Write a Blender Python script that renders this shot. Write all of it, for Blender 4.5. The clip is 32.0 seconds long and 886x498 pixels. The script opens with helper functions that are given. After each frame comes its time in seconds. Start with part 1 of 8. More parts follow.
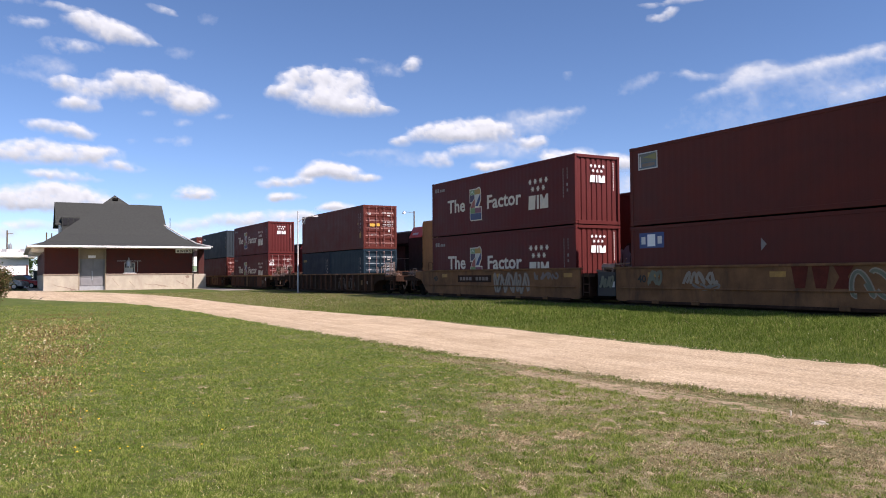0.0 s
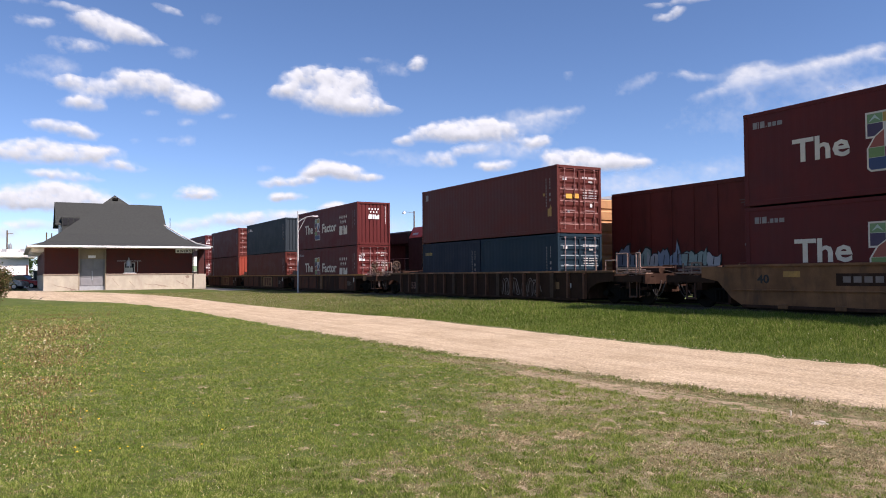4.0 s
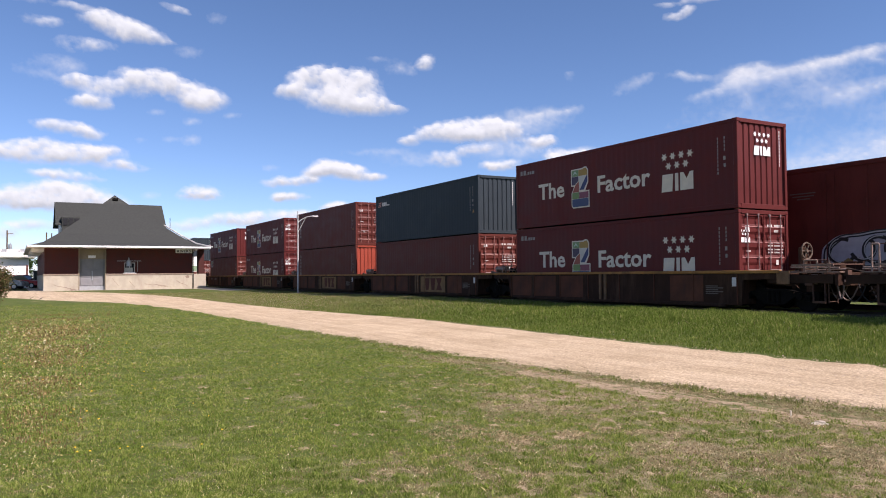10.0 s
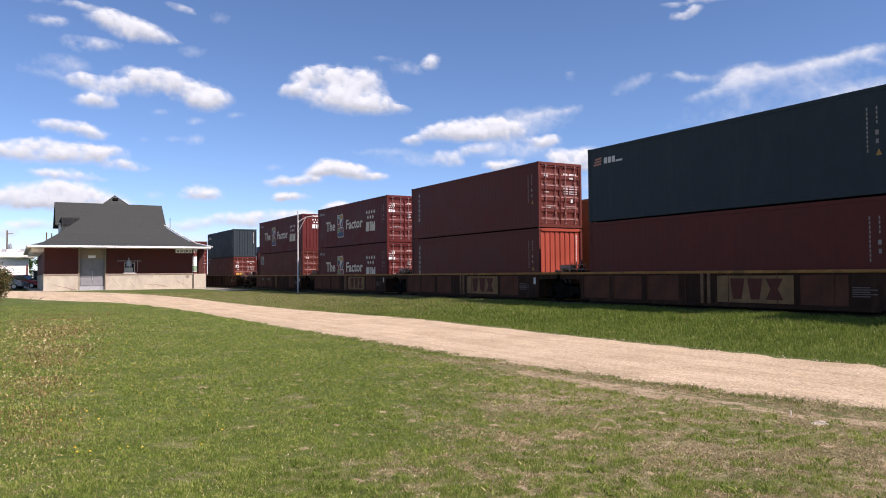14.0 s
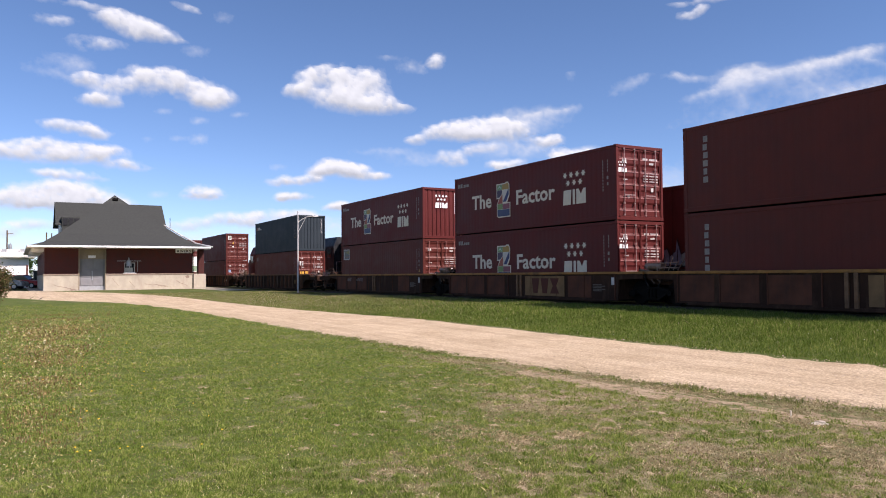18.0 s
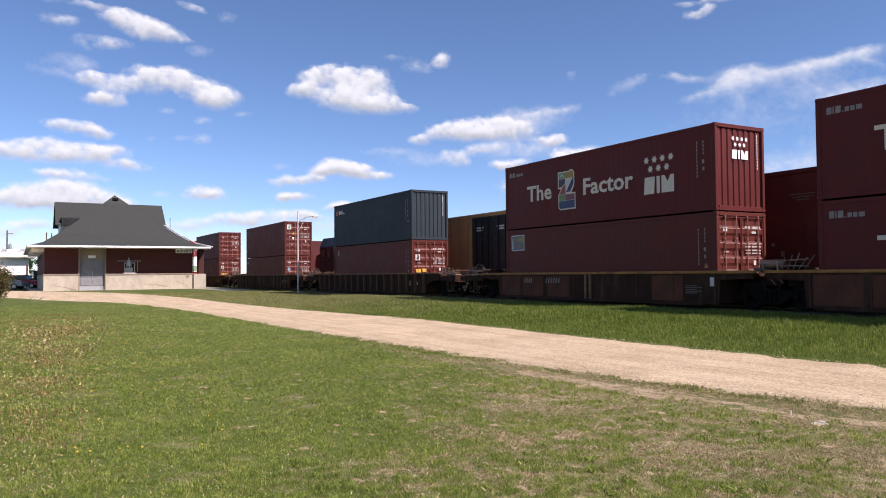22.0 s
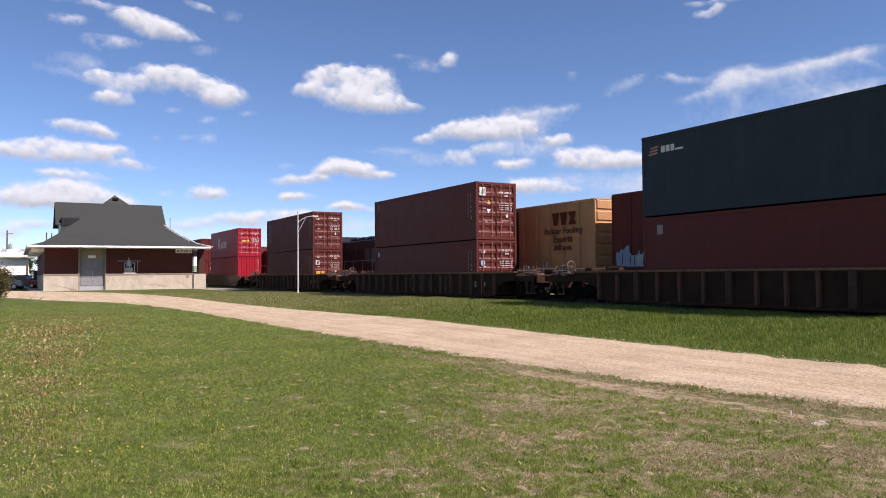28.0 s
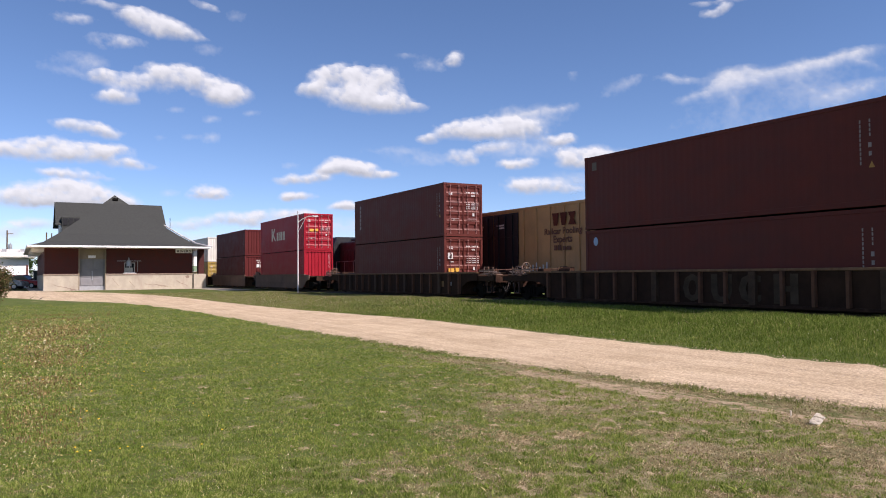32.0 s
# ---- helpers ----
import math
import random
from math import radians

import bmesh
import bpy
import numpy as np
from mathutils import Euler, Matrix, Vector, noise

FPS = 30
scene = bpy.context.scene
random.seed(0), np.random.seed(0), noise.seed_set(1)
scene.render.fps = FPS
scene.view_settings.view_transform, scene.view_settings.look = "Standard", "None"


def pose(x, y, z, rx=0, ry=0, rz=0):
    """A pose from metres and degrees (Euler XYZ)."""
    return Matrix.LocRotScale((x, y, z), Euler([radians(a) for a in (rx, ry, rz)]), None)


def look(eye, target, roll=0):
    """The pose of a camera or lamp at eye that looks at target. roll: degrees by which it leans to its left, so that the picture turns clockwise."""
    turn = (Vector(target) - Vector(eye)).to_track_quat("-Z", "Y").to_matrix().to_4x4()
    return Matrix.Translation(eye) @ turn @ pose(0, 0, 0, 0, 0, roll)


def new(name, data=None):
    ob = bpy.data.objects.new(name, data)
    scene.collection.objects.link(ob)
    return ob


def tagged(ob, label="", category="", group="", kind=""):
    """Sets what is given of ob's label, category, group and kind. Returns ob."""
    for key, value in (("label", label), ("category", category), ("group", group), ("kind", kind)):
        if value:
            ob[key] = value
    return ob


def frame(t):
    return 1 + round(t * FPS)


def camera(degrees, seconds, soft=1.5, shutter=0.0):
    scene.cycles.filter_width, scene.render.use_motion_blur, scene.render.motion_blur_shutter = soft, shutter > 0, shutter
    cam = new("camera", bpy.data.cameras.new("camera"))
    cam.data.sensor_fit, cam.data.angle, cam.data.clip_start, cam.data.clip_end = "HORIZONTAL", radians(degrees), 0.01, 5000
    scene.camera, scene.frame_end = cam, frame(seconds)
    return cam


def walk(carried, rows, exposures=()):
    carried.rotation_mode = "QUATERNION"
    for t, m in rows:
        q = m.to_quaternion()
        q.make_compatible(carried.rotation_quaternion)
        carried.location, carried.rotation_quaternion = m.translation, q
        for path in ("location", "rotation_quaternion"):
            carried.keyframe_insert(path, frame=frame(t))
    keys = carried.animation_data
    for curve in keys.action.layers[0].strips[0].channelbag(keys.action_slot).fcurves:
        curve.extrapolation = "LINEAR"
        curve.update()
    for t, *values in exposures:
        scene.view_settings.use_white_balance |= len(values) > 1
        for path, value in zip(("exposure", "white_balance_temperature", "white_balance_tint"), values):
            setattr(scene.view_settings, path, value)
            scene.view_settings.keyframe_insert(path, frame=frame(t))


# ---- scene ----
cam = camera(60.57, 32.0, soft=1.0)
EYE = (0.0, 0.0, 1.6)
HEADING, RISE, LEAN = 60.534, 1.912, -0.45
VIEW = pose(*EYE, 0, 0, HEADING) @ pose(0, 0, 0, 90 + RISE) @ pose(0, 0, 0, 0, 0, LEAN)
walk(cam, [(0.0, VIEW), (32.0, VIEW)], exposures=[(0.0, 0.66, 6700, 26), (24.0, 0.66, 6700, 26), (29.0, 0.55, 6700, 26), (32.0, 0.55, 6700, 26)])

# ---- daylight ----
SUN_WAY = Vector((0.86, 0.60, 1.0)).normalized()
world = bpy.data.worlds.new("sky")
scene.world = world
world.use_nodes = True
wn = world.node_tree.nodes
sky = wn.new("ShaderNodeTexSky")
sky.sky_type, sky.sun_disc = "NISHITA", False
sky.sun_elevation = math.asin(SUN_WAY.z)
sky.sun_rotation = math.atan2(SUN_WAY.x, SUN_WAY.y)
sky.altitude = 1500
sky.air_density, sky.dust_density, sky.ozone_density = 0.75, 0.3, 4.0
deep = wn.new("ShaderNodeHueSaturation")
deep.inputs["Saturation"].default_value = 1.06
deep.inputs["Hue"].default_value = 0.495
world.node_tree.links.new(sky.outputs[0], deep.inputs["Color"])
world.node_tree.links.new(deep.outputs[0], wn["Background"].inputs[0])
wn["Background"].inputs[1].default_value = 0.103
sun = new("sun", bpy.data.lights.new("sun", "SUN"))
sun.data.energy, sun.data.angle, sun.data.color = 5.0, radians(0.5), (1.0, 0.96, 0.90)
sun.matrix_world = look(SUN_WAY * 50, (0, 0, 0))


# ---- materials ----
def ramp(nt, stops, fac):
    n = nt.nodes.new("ShaderNodeValToRGB")
    while len(n.color_ramp.elements) < len(stops):
        n.color_ramp.elements.new(0.5)
    for e, (p, c) in zip(n.color_ramp.elements, stops):
        e.position, e.color = p, (*c, 1)
    nt.links.new(fac, n.inputs[0])
    return n.outputs[0]


def noise_tex(nt, scale, detail=5, rough=0.6, coord="Object", stretch=(1, 1, 1)):
    tc = nt.nodes.new("ShaderNodeTexCoord")
    mp = nt.nodes.new("ShaderNodeMapping")
    mp.inputs["Scale"].default_value = stretch
    n = nt.nodes.new("ShaderNodeTexNoise")
    n.inputs["Scale"].default_value, n.inputs["Detail"].default_value, n.inputs["Roughness"].default_value = scale, detail, rough
    nt.links.new(tc.outputs[coord], mp.inputs[0])
    nt.links.new(mp.outputs[0], n.inputs["Vector"])
    return n.outputs["Fac"]


def mix_rgb(nt, a, b, fac, mode="MIX"):
    n = nt.nodes.new("ShaderNodeMix")
    n.data_type, n.blend_type = "RGBA", mode
    for sock, v in ((n.inputs[6], a), (n.inputs[7], b), (n.inputs[0], fac)):
        if isinstance(v, (int, float)):
            sock.default_value = v
        elif isinstance(v, tuple):
            sock.default_value = (*v, 1)
        else:
            nt.links.new(v, sock)
    return n.outputs[2]


def mat(name, colour, rough=0.6, metal=0.0, var=0.2, scale=3.0, fine=40.0, bump=0.15, stain=None, stain_amount=0.3,
        stain_stretch=(1, 1, 0.25), per_object=0.0, spec=0.35):
    """A weathered surface: broad and fine tone changes, streaky stains, fine relief."""
    m = bpy.data.materials.new(name)
    m.use_nodes = True
    nt = m.node_tree
    bs = nt.nodes["Principled BSDF"]
    lo = tuple(c * (1 - var) for c in colour)
    hi = tuple(min(1, c * (1 + var)) for c in colour)
    broad = noise_tex(nt, scale)
    grain = noise_tex(nt, fine, 3)
    c = ramp(nt, [(0.3, lo), (0.7, hi)], broad)
    c = mix_rgb(nt, c, ramp(nt, [(0.25, (0.75,) * 3), (0.75, (1.2,) * 3)], grain), 0.35, "MULTIPLY")
    if stain:
        s = ramp(nt, [(0.5, (0, 0, 0)), (0.72, (1, 1, 1))], noise_tex(nt, scale * 1.7, 7, 0.7, "Object", stain_stretch))
        f = nt.nodes.new("ShaderNodeMath")
        f.operation = "MULTIPLY"
        f.inputs[1].default_value = stain_amount
        nt.links.new(s, f.inputs[0])
        c = mix_rgb(nt, c, stain, f.outputs[0])
    if per_object:
        oi = nt.nodes.new("ShaderNodeObjectInfo")
        c = mix_rgb(nt, c, ramp(nt, [(0, (1 - per_object,) * 3), (1, (1 + per_object,) * 3)], oi.outputs["Random"]), 1.0, "MULTIPLY")
    nt.links.new(c, bs.inputs["Base Color"])
    nt.links.new(ramp(nt, [(0.3, (rough * 0.8,) * 3), (0.7, (min(1, rough * 1.2),) * 3)], broad), bs.inputs["Roughness"])
    bs.inputs["Metallic"].default_value = metal
    bs.inputs["Specular IOR Level"].default_value = spec
    if bump:
        b = nt.nodes.new("ShaderNodeBump")
        b.inputs["Strength"].default_value, b.inputs["Distance"].default_value = bump, 0.01
        nt.links.new(grain, b.inputs["Height"])
        nt.links.new(b.outputs[0], bs.inputs["Normal"])
    return m


RUST = (0.10, 0.045, 0.025)
DUST = (0.22, 0.19, 0.16)
M = dict(
    maroon=mat("maroon_paint", (0.098, 0.0160, 0.0145), 0.6, var=0.14, scale=0.9, stain=(0.07, 0.02, 0.018), stain_amount=0.35, spec=0.16),
    red=mat("red_brown_paint", (0.101, 0.0222, 0.0163), 0.6, var=0.14, scale=0.9, stain=(0.075, 0.024, 0.018), stain_amount=0.4, spec=0.16),
    orange=mat("orange_red_paint", (0.29, 0.056, 0.034), 0.5, var=0.12, scale=0.9, stain=(0.2, 0.05, 0.03), stain_amount=0.3, spec=0.12),
    bright=mat("bright_red_paint", (0.30, 0.014, 0.024), 0.45, var=0.1, scale=0.9, stain=(0.3, 0.03, 0.03), stain_amount=0.3, spec=0.12),
    slate=mat("slate_blue_paint", (0.030, 0.040, 0.047), 0.6, var=0.12, scale=0.9, stain=(0.05, 0.06, 0.065), stain_amount=0.3, spec=0.1),
    blue=mat("blue_paint", (0.012, 0.018, 0.031), 0.6, var=0.12, scale=0.9, stain=(0.03, 0.045, 0.07), stain_amount=0.3, spec=0.1),
    teal=mat("teal_blue_paint", (0.013, 0.029, 0.042), 0.6, var=0.12, scale=0.9, stain=(0.03, 0.045, 0.07), stain_amount=0.3, spec=0.1),
    grey=mat("pale_grey_paint", (0.62, 0.60, 0.53), 0.5, var=0.08, scale=0.9, stain=DUST, stain_amount=0.3),
    yellowbox=mat("yellow_paint", (0.36, 0.25, 0.055), 0.5, var=0.1, scale=0.9, stain=RUST, stain_amount=0.3),
    carbrown=mat("brown_car_paint", (0.135, 0.066, 0.041), 0.75, var=0.3, scale=1.2, stain=(0.07, 0.04, 0.026), stain_amount=0.6, spec=0.06),
    caryellow=mat("weathered_yellow_car_paint", (0.195, 0.096, 0.046), 0.7, var=0.35, scale=1.0, stain=(0.075, 0.045, 0.03), stain_amount=0.85, spec=0.06),
    cardark=mat("dark_car_paint", (0.040, 0.0205, 0.0140), 0.8, var=0.3, scale=1.2, stain=(0.12, 0.07, 0.045), stain_amount=0.5, spec=0.06),
    carpanel=mat("sooty_car_panel", (0.036, 0.0200, 0.0138), 0.85, var=0.35, scale=1.5, stain=(0.055, 0.033, 0.022), stain_amount=0.4, spec=0.05),
    carplum=mat("plum_car_paint", (0.165, 0.105, 0.078), 0.7, var=0.25, scale=0.8, stain=(0.07, 0.05, 0.05), stain_amount=0.5, spec=0.06),
    iron=mat("grimy_iron", (0.009, 0.008, 0.007), 0.85, 0.0, var=0.3, scale=4, spec=0.05),
    wheel=mat("grimy_wheel_steel", (0.012, 0.010, 0.009), 0.75, 0.0, var=0.3, scale=5, spec=0.05),
    patch=mat("exposed_aggregate", (0.25, 0.19, 0.145), 0.95, var=0.2, scale=6, bump=0.6),
    tanpanel=mat("faded_tan_panel", (0.22, 0.128, 0.062), 0.75, var=0.25, scale=1.5, stain=(0.08, 0.05, 0.03), stain_amount=0.6, spec=0.08),
    brownpanel=mat("rust_brown_panel", (0.105, 0.042, 0.026), 0.8, var=0.25, scale=1.5, stain=(0.05, 0.03, 0.025), stain_amount=0.5, spec=0.08),
    markred=mat("faded_red_lettering", (0.105, 0.036, 0.025), 0.7, var=0.15, scale=3, spec=0.08),
    lockrod=mat("dull_red_grey_rod", (0.32, 0.215, 0.20), 0.4, 0.2, var=0.15, scale=4),
    railtan=mat("faded_tan_rail", (0.11, 0.075, 0.052), 0.7, var=0.3, scale=4),
    panelred=mat("orange_red_panel", (0.62, 0.06, 0.03), 0.45, var=0.06, scale=2),
    railsteel=mat("dull_rail_steel", (0.060, 0.047, 0.040), 0.6, 0.3, var=0.25, scale=5),
    rust=mat("rusted_steel", (0.085, 0.042, 0.027), 0.85, 0.1, var=0.35, scale=5),
    white=mat("white_paint", (0.80, 0.80, 0.78), 0.55, var=0.05, scale=2, bump=0.03),
    sloganwhite=mat("weathered_white_lettering", (0.60, 0.53, 0.43), 0.6, var=0.1, scale=3, bump=0.03),
    dirty_white=mat("soiled_white_paint", (0.55, 0.53, 0.5), 0.6, var=0.15, scale=2, bump=0.05),
    black=mat("black_paint", (0.014, 0.014, 0.015), 0.5, var=0.2, scale=2),
    ink=mat("black_lettering", (0.02, 0.018, 0.016), 0.6, var=0.1),
    signyellow=mat("safety_yellow", (0.62, 0.34, 0.05), 0.5, var=0.1),
    railyellow=mat("chipped_yellow_rail", (0.315, 0.15, 0.044), 0.6, var=0.3, scale=0.8, stain=(0.085, 0.05, 0.032), stain_amount=0.95, stain_stretch=(0.9, 1, 1), spec=0.1),
    boxyellow=mat("boxcar_yellow_paint", (0.47, 0.24, 0.100), 0.65, var=0.2, scale=0.7, stain=(0.27, 0.12, 0.055), stain_amount=0.5),
    boxred=mat("boxcar_red_paint", (0.120, 0.0262, 0.0198), 0.65, var=0.2, scale=0.7, stain=(0.045, 0.013, 0.010), stain_amount=0.5, spec=0.12),
    shingle=mat("grey_asphalt_shingle", (0.036, 0.039, 0.035), 0.9, var=0.34, scale=5.0, fine=11, bump=0.6, per_object=0.1),
    brick=mat("dark_red_brick", (0.080, 0.021, 0.017), 0.85, var=0.22, scale=2, bump=0.4, per_object=0.25),
    mortar=mat("brown_mortar", (0.13, 0.05, 0.04), 0.95, var=0.15, scale=6),
    concrete=mat("weathered_concrete", (0.40, 0.358, 0.278), 0.9, var=0.16, scale=1.1, fine=18, bump=0.4, stain=(0.30, 0.22, 0.17), stain_amount=0.5),
    greydoor=mat("grey_painted_wood", (0.20, 0.20, 0.205), 0.65, var=0.12, scale=2, stain=(0.16, 0.15, 0.14), stain_amount=0.3),
    tanwood=mat("tan_painted_wood", (0.25, 0.20, 0.14), 0.7, var=0.12, scale=2),
    galv=mat("galvanised_steel", (0.42, 0.43, 0.43), 0.45, 0.6, var=0.12, scale=4),
    timber=mat("weathered_timber", (0.12, 0.085, 0.06), 0.85, var=0.3, scale=3),
    tyre=mat("black_rubber", (0.02, 0.02, 0.02), 0.8, var=0.2),
    carsilver=mat("silver_car_paint", (0.24, 0.26, 0.28), 0.3, 0.4, var=0.05, bump=0.02),
    carred=mat("red_car_paint", (0.35, 0.025, 0.03), 0.3, var=0.05, bump=0.02),
    cargreen=mat("dark_green_paint", (0.03, 0.05, 0.045), 0.4, var=0.05),
    ballast=mat("grey_ballast", (0.095, 0.082, 0.072), 0.95, var=0.4, scale=8, fine=30, bump=0.8),
)
# Pale rib paints: the sun's glint put into the colour, with dust stains over it.
DUSTY_GLINT = {k: mat("dusty_glint_" + k + "_edge", c, 0.7, var=0.3, scale=5, stain=DUST, stain_amount=0.4) for k, c in (("maroon", (0.36, 0.16, 0.15)), ("red", (0.38, 0.19, 0.16)), ("bright", (0.50, 0.16, 0.15)), ("teal", (0.30, 0.36, 0.39)), ("blue", (0.30, 0.36, 0.39)), ("slate", (0.16, 0.20, 0.23)), ("orange", (0.5, 0.2, 0.14)), ("grey", (0.6, 0.6, 0.57)), ("yellowbox", (0.55, 0.45, 0.2)))}
GLASS = bpy.data.materials.new("window_glass")
GLASS.use_nodes = True
_g = GLASS.node_tree.nodes["Principled BSDF"]
_g.inputs["Base Color"].default_value, _g.inputs["Roughness"].default_value = (0.02, 0.025, 0.03, 1), 0.06


# ---- mesh helpers ----
def box(bm, x0, x1, y0, y1, z0, z1, bevel=0.0):
    vs = [bm.verts.new((x, y, z)) for x in (x0, x1) for y in (y0, y1) for z in (z0, z1)]
    fs = [bm.faces.new([vs[i] for i in q]) for q in ((0, 1, 3, 2), (4, 6, 7, 5), (0, 4, 5, 1), (2, 3, 7, 6), (0, 2, 6, 4), (1, 5, 7, 3))]
    if bevel:
        es = list({e for f in fs for e in f.edges})
        bmesh.ops.bevel(bm, geom=es, offset=bevel, segments=1, affect="EDGES")
    return vs


def rod(bm, a, b, r, n=8, r2=None):
    a, b = Vector(a), Vector(b)
    d = b - a
    m = Matrix.Translation((a + b) / 2) @ d.to_track_quat("Z", "Y").to_matrix().to_4x4()
    bmesh.ops.create_cone(bm, cap_ends=True, segments=n, radius1=r, radius2=r if r2 is None else r2, depth=d.length, matrix=m)


def prism(bm, outline, axis, lo, hi):
    """A solid between lo and hi along an axis, with an outline in the two other axes."""
    def at(p, v):
        q = list(p)
        q.insert("xyz".index(axis), v)
        return bm.verts.new(q)
    a, b = [at(p, lo) for p in outline], [at(p, hi) for p in outline]
    n = len(outline)
    bm.faces.new(a[::-1])
    bm.faces.new(b)
    for i in range(n):
        bm.faces.new((a[i], a[(i + 1) % n], b[(i + 1) % n], b[i]))


def to_mesh(bm, name, material, smooth=False):
    bmesh.ops.recalc_face_normals(bm, faces=bm.faces)
    me = bpy.data.meshes.new(name)
    bm.to_mesh(me)
    bm.free()
    me.materials.append(material)
    if smooth:
        me.shade_smooth()
    return me


def part(name, bm, material, parent, label="", smooth=False):
    me = bm if isinstance(bm, bpy.types.Mesh) else to_mesh(bm, name, material, smooth)
    ob = new(name, me)
    ob.parent = parent
    if label:
        tagged(ob, label)
    if name in ("marking", "painted_mark", "end_mark", "insulator", "number_bars"):
        tagged(ob, kind="stuff")
    return ob


def boxes(*dims, bevel=0.0):
    bm = bmesh.new()
    for d in dims:
        box(bm, *d, bevel=bevel)
    return bm


def thing(name, label, category, group="", kind="", m=None):
    ob = tagged(new(name), label, category, group, kind)
    ob.empty_display_size = 0.3
    if m is not None:
        ob.matrix_basis = m
    return ob


def text_mesh(words, size, material, depth=0.004, heavy=0.0):
    """Flat lettering in the x-z plane, facing -y, left end at the origin."""
    cu = bpy.data.curves.new("lettering", "FONT")
    cu.body, cu.size, cu.extrude, cu.offset, cu.resolution_u = words, size, depth, heavy, 2
    ob = bpy.data.objects.new("lettering", cu)
    me = bpy.data.meshes.new_from_object(ob)
    bpy.data.objects.remove(ob)
    me.transform(pose(0, 0, 0, 90))
    me.materials.clear()
    me.materials.append(material)
    return me


def text_fit(words, width, height, material):
    """Lettering whose capitals are as wide and as high as given."""
    me = text_mesh(words, 1.0, material, 0.003, 0.022)
    xs, zs = [v.co.x for v in me.vertices], [v.co.z for v in me.vertices]
    me.transform(Matrix.Diagonal((width / (max(xs) - min(xs)), 1, height / max(zs), 1)) @ pose(-min(xs), 0, 0))
    return me


def smoothstep(a, b, x):
    t = min(max((x - a) / (b - a), 0.0), 1.0)
    return t * t * (3 - 2 * t)


def value_noise(x, y, scale, seed):
    """Smooth noise from 0 to 1 over arrays of places."""
    rng = np.random.default_rng(seed)
    tab = rng.random((256, 256))
    u, v = x / scale, y / scale
    i, j = np.floor(u).astype(int), np.floor(v).astype(int)
    f, g = u - i, v - j
    f, g = f * f * (3 - 2 * f), g * g * (3 - 2 * g)
    t = lambda a, b: tab[a % 256, b % 256]
    return (t(i, j) * (1 - f) + t(i + 1, j) * f) * (1 - g) + (t(i, j + 1) * (1 - f) + t(i + 1, j + 1) * f) * g


def fractal_noise(x, y, scale, seed):
    return (value_noise(x, y, scale, seed) + 0.5 * value_noise(x, y, scale / 2.1, seed + 1) + 0.25 * value_noise(x, y, scale / 4.3, seed + 2)) / 1.75


def np_step(a, b, x):
    t = np.clip((x - a) / (b - a), 0, 1)
    return t * t * (3 - 2 * t)


def ground_z(x, y):
    return max(0.30 * smoothstep(10, 17, y), 0.33 * smoothstep(-25, -70, x))


RAIL_Z, TRACK_Y, SIDING_Y = 0.40, 21.15, 25.8
# ---- the moving train ----
def travelled(t):
    """Metres that the train has gone since the start, at its even pace."""
    return 5.1111 * t


MOVERS, ROLLERS = [], []
M["staketan"] = mat("dull_tan_stake", (0.062, 0.040, 0.027), 0.75, var=0.3, scale=4, stain=RUST, stain_amount=0.5, spec=0.08)
M["chordtan"] = mat("worn_tan_top_edge", (0.18, 0.103, 0.058), 0.75, var=0.3, scale=4, stain=RUST, stain_amount=0.5, spec=0.08)
M["rodred"] = mat("painted_red_brown_rod", (0.27, 0.115, 0.10), 0.5, var=0.2, scale=4, stain=DUST, stain_amount=0.3)
M["noticegreen"] = mat("dull_green_notice", (0.20, 0.30, 0.19), 0.6, var=0.2, scale=4)
M["railpale"] = mat("worn_pale_grab_rail", (0.29, 0.205, 0.165), 0.65, var=0.3, scale=5, stain=RUST, stain_amount=0.4, spec=0.12)
M["reservoir"] = mat("worn_brown_tank", (0.21, 0.125, 0.082), 0.35, var=0.3, scale=4, stain=RUST, stain_amount=0.4, spec=0.5)
M["walktan"] = mat("worn_tan_walkway", (0.25, 0.165, 0.125), 0.7, var=0.3, scale=4, stain=RUST, stain_amount=0.5, spec=0.1)
M["codewhite"] = mat("faded_code_paint", (0.23, 0.20, 0.185), 0.6, var=0.2, scale=5)
M["hosegrey"] = mat("worn_pinkish_steel", (0.22, 0.16, 0.135), 0.6, 0.2, var=0.3, scale=6)
MESHES = {}


def cached(key, build):
    if key not in MESHES:
        MESHES[key] = build()
    return MESHES[key]


def corrugated(length, height, pitch, depth, vertical=True, shape=(0.30, 0.48, 0.80, 0.98)):
    """A trapezoid-ribbed sheet in the x-z plane, centred on x, outer face towards -y at y = 0."""
    bm = bmesh.new()
    span = length if vertical else height
    n = max(1, round(span / pitch))
    p = span / n
    prof = [(0.0, 0.0)]
    for i in range(n):
        b = i * p
        prof += [(b + p * shape[0], 0.0), (b + p * shape[1], depth), (b + p * shape[2], depth), (b + p * shape[3], 0.0)]
    prof[-1] = (span, 0.0)
    rows = []
    for s, d in prof:
        if vertical:
            rows.append((bm.verts.new((s - length / 2, d, 0)), bm.verts.new((s - length / 2, d, height))))
        else:
            rows.append((bm.verts.new((-length / 2, d, s)), bm.verts.new((length / 2, d, s))))
    for a, b in zip(rows, rows[1:]):
        bm.faces.new((a[0], b[0], b[1], a[1]))
    back = 0.05
    ret = bmesh.ops.extrude_face_region(bm, geom=bm.faces[:])
    for v in ret["geom"]:
        if isinstance(v, bmesh.types.BMVert):
            v.co.y = back
    return bm


W = 2.438


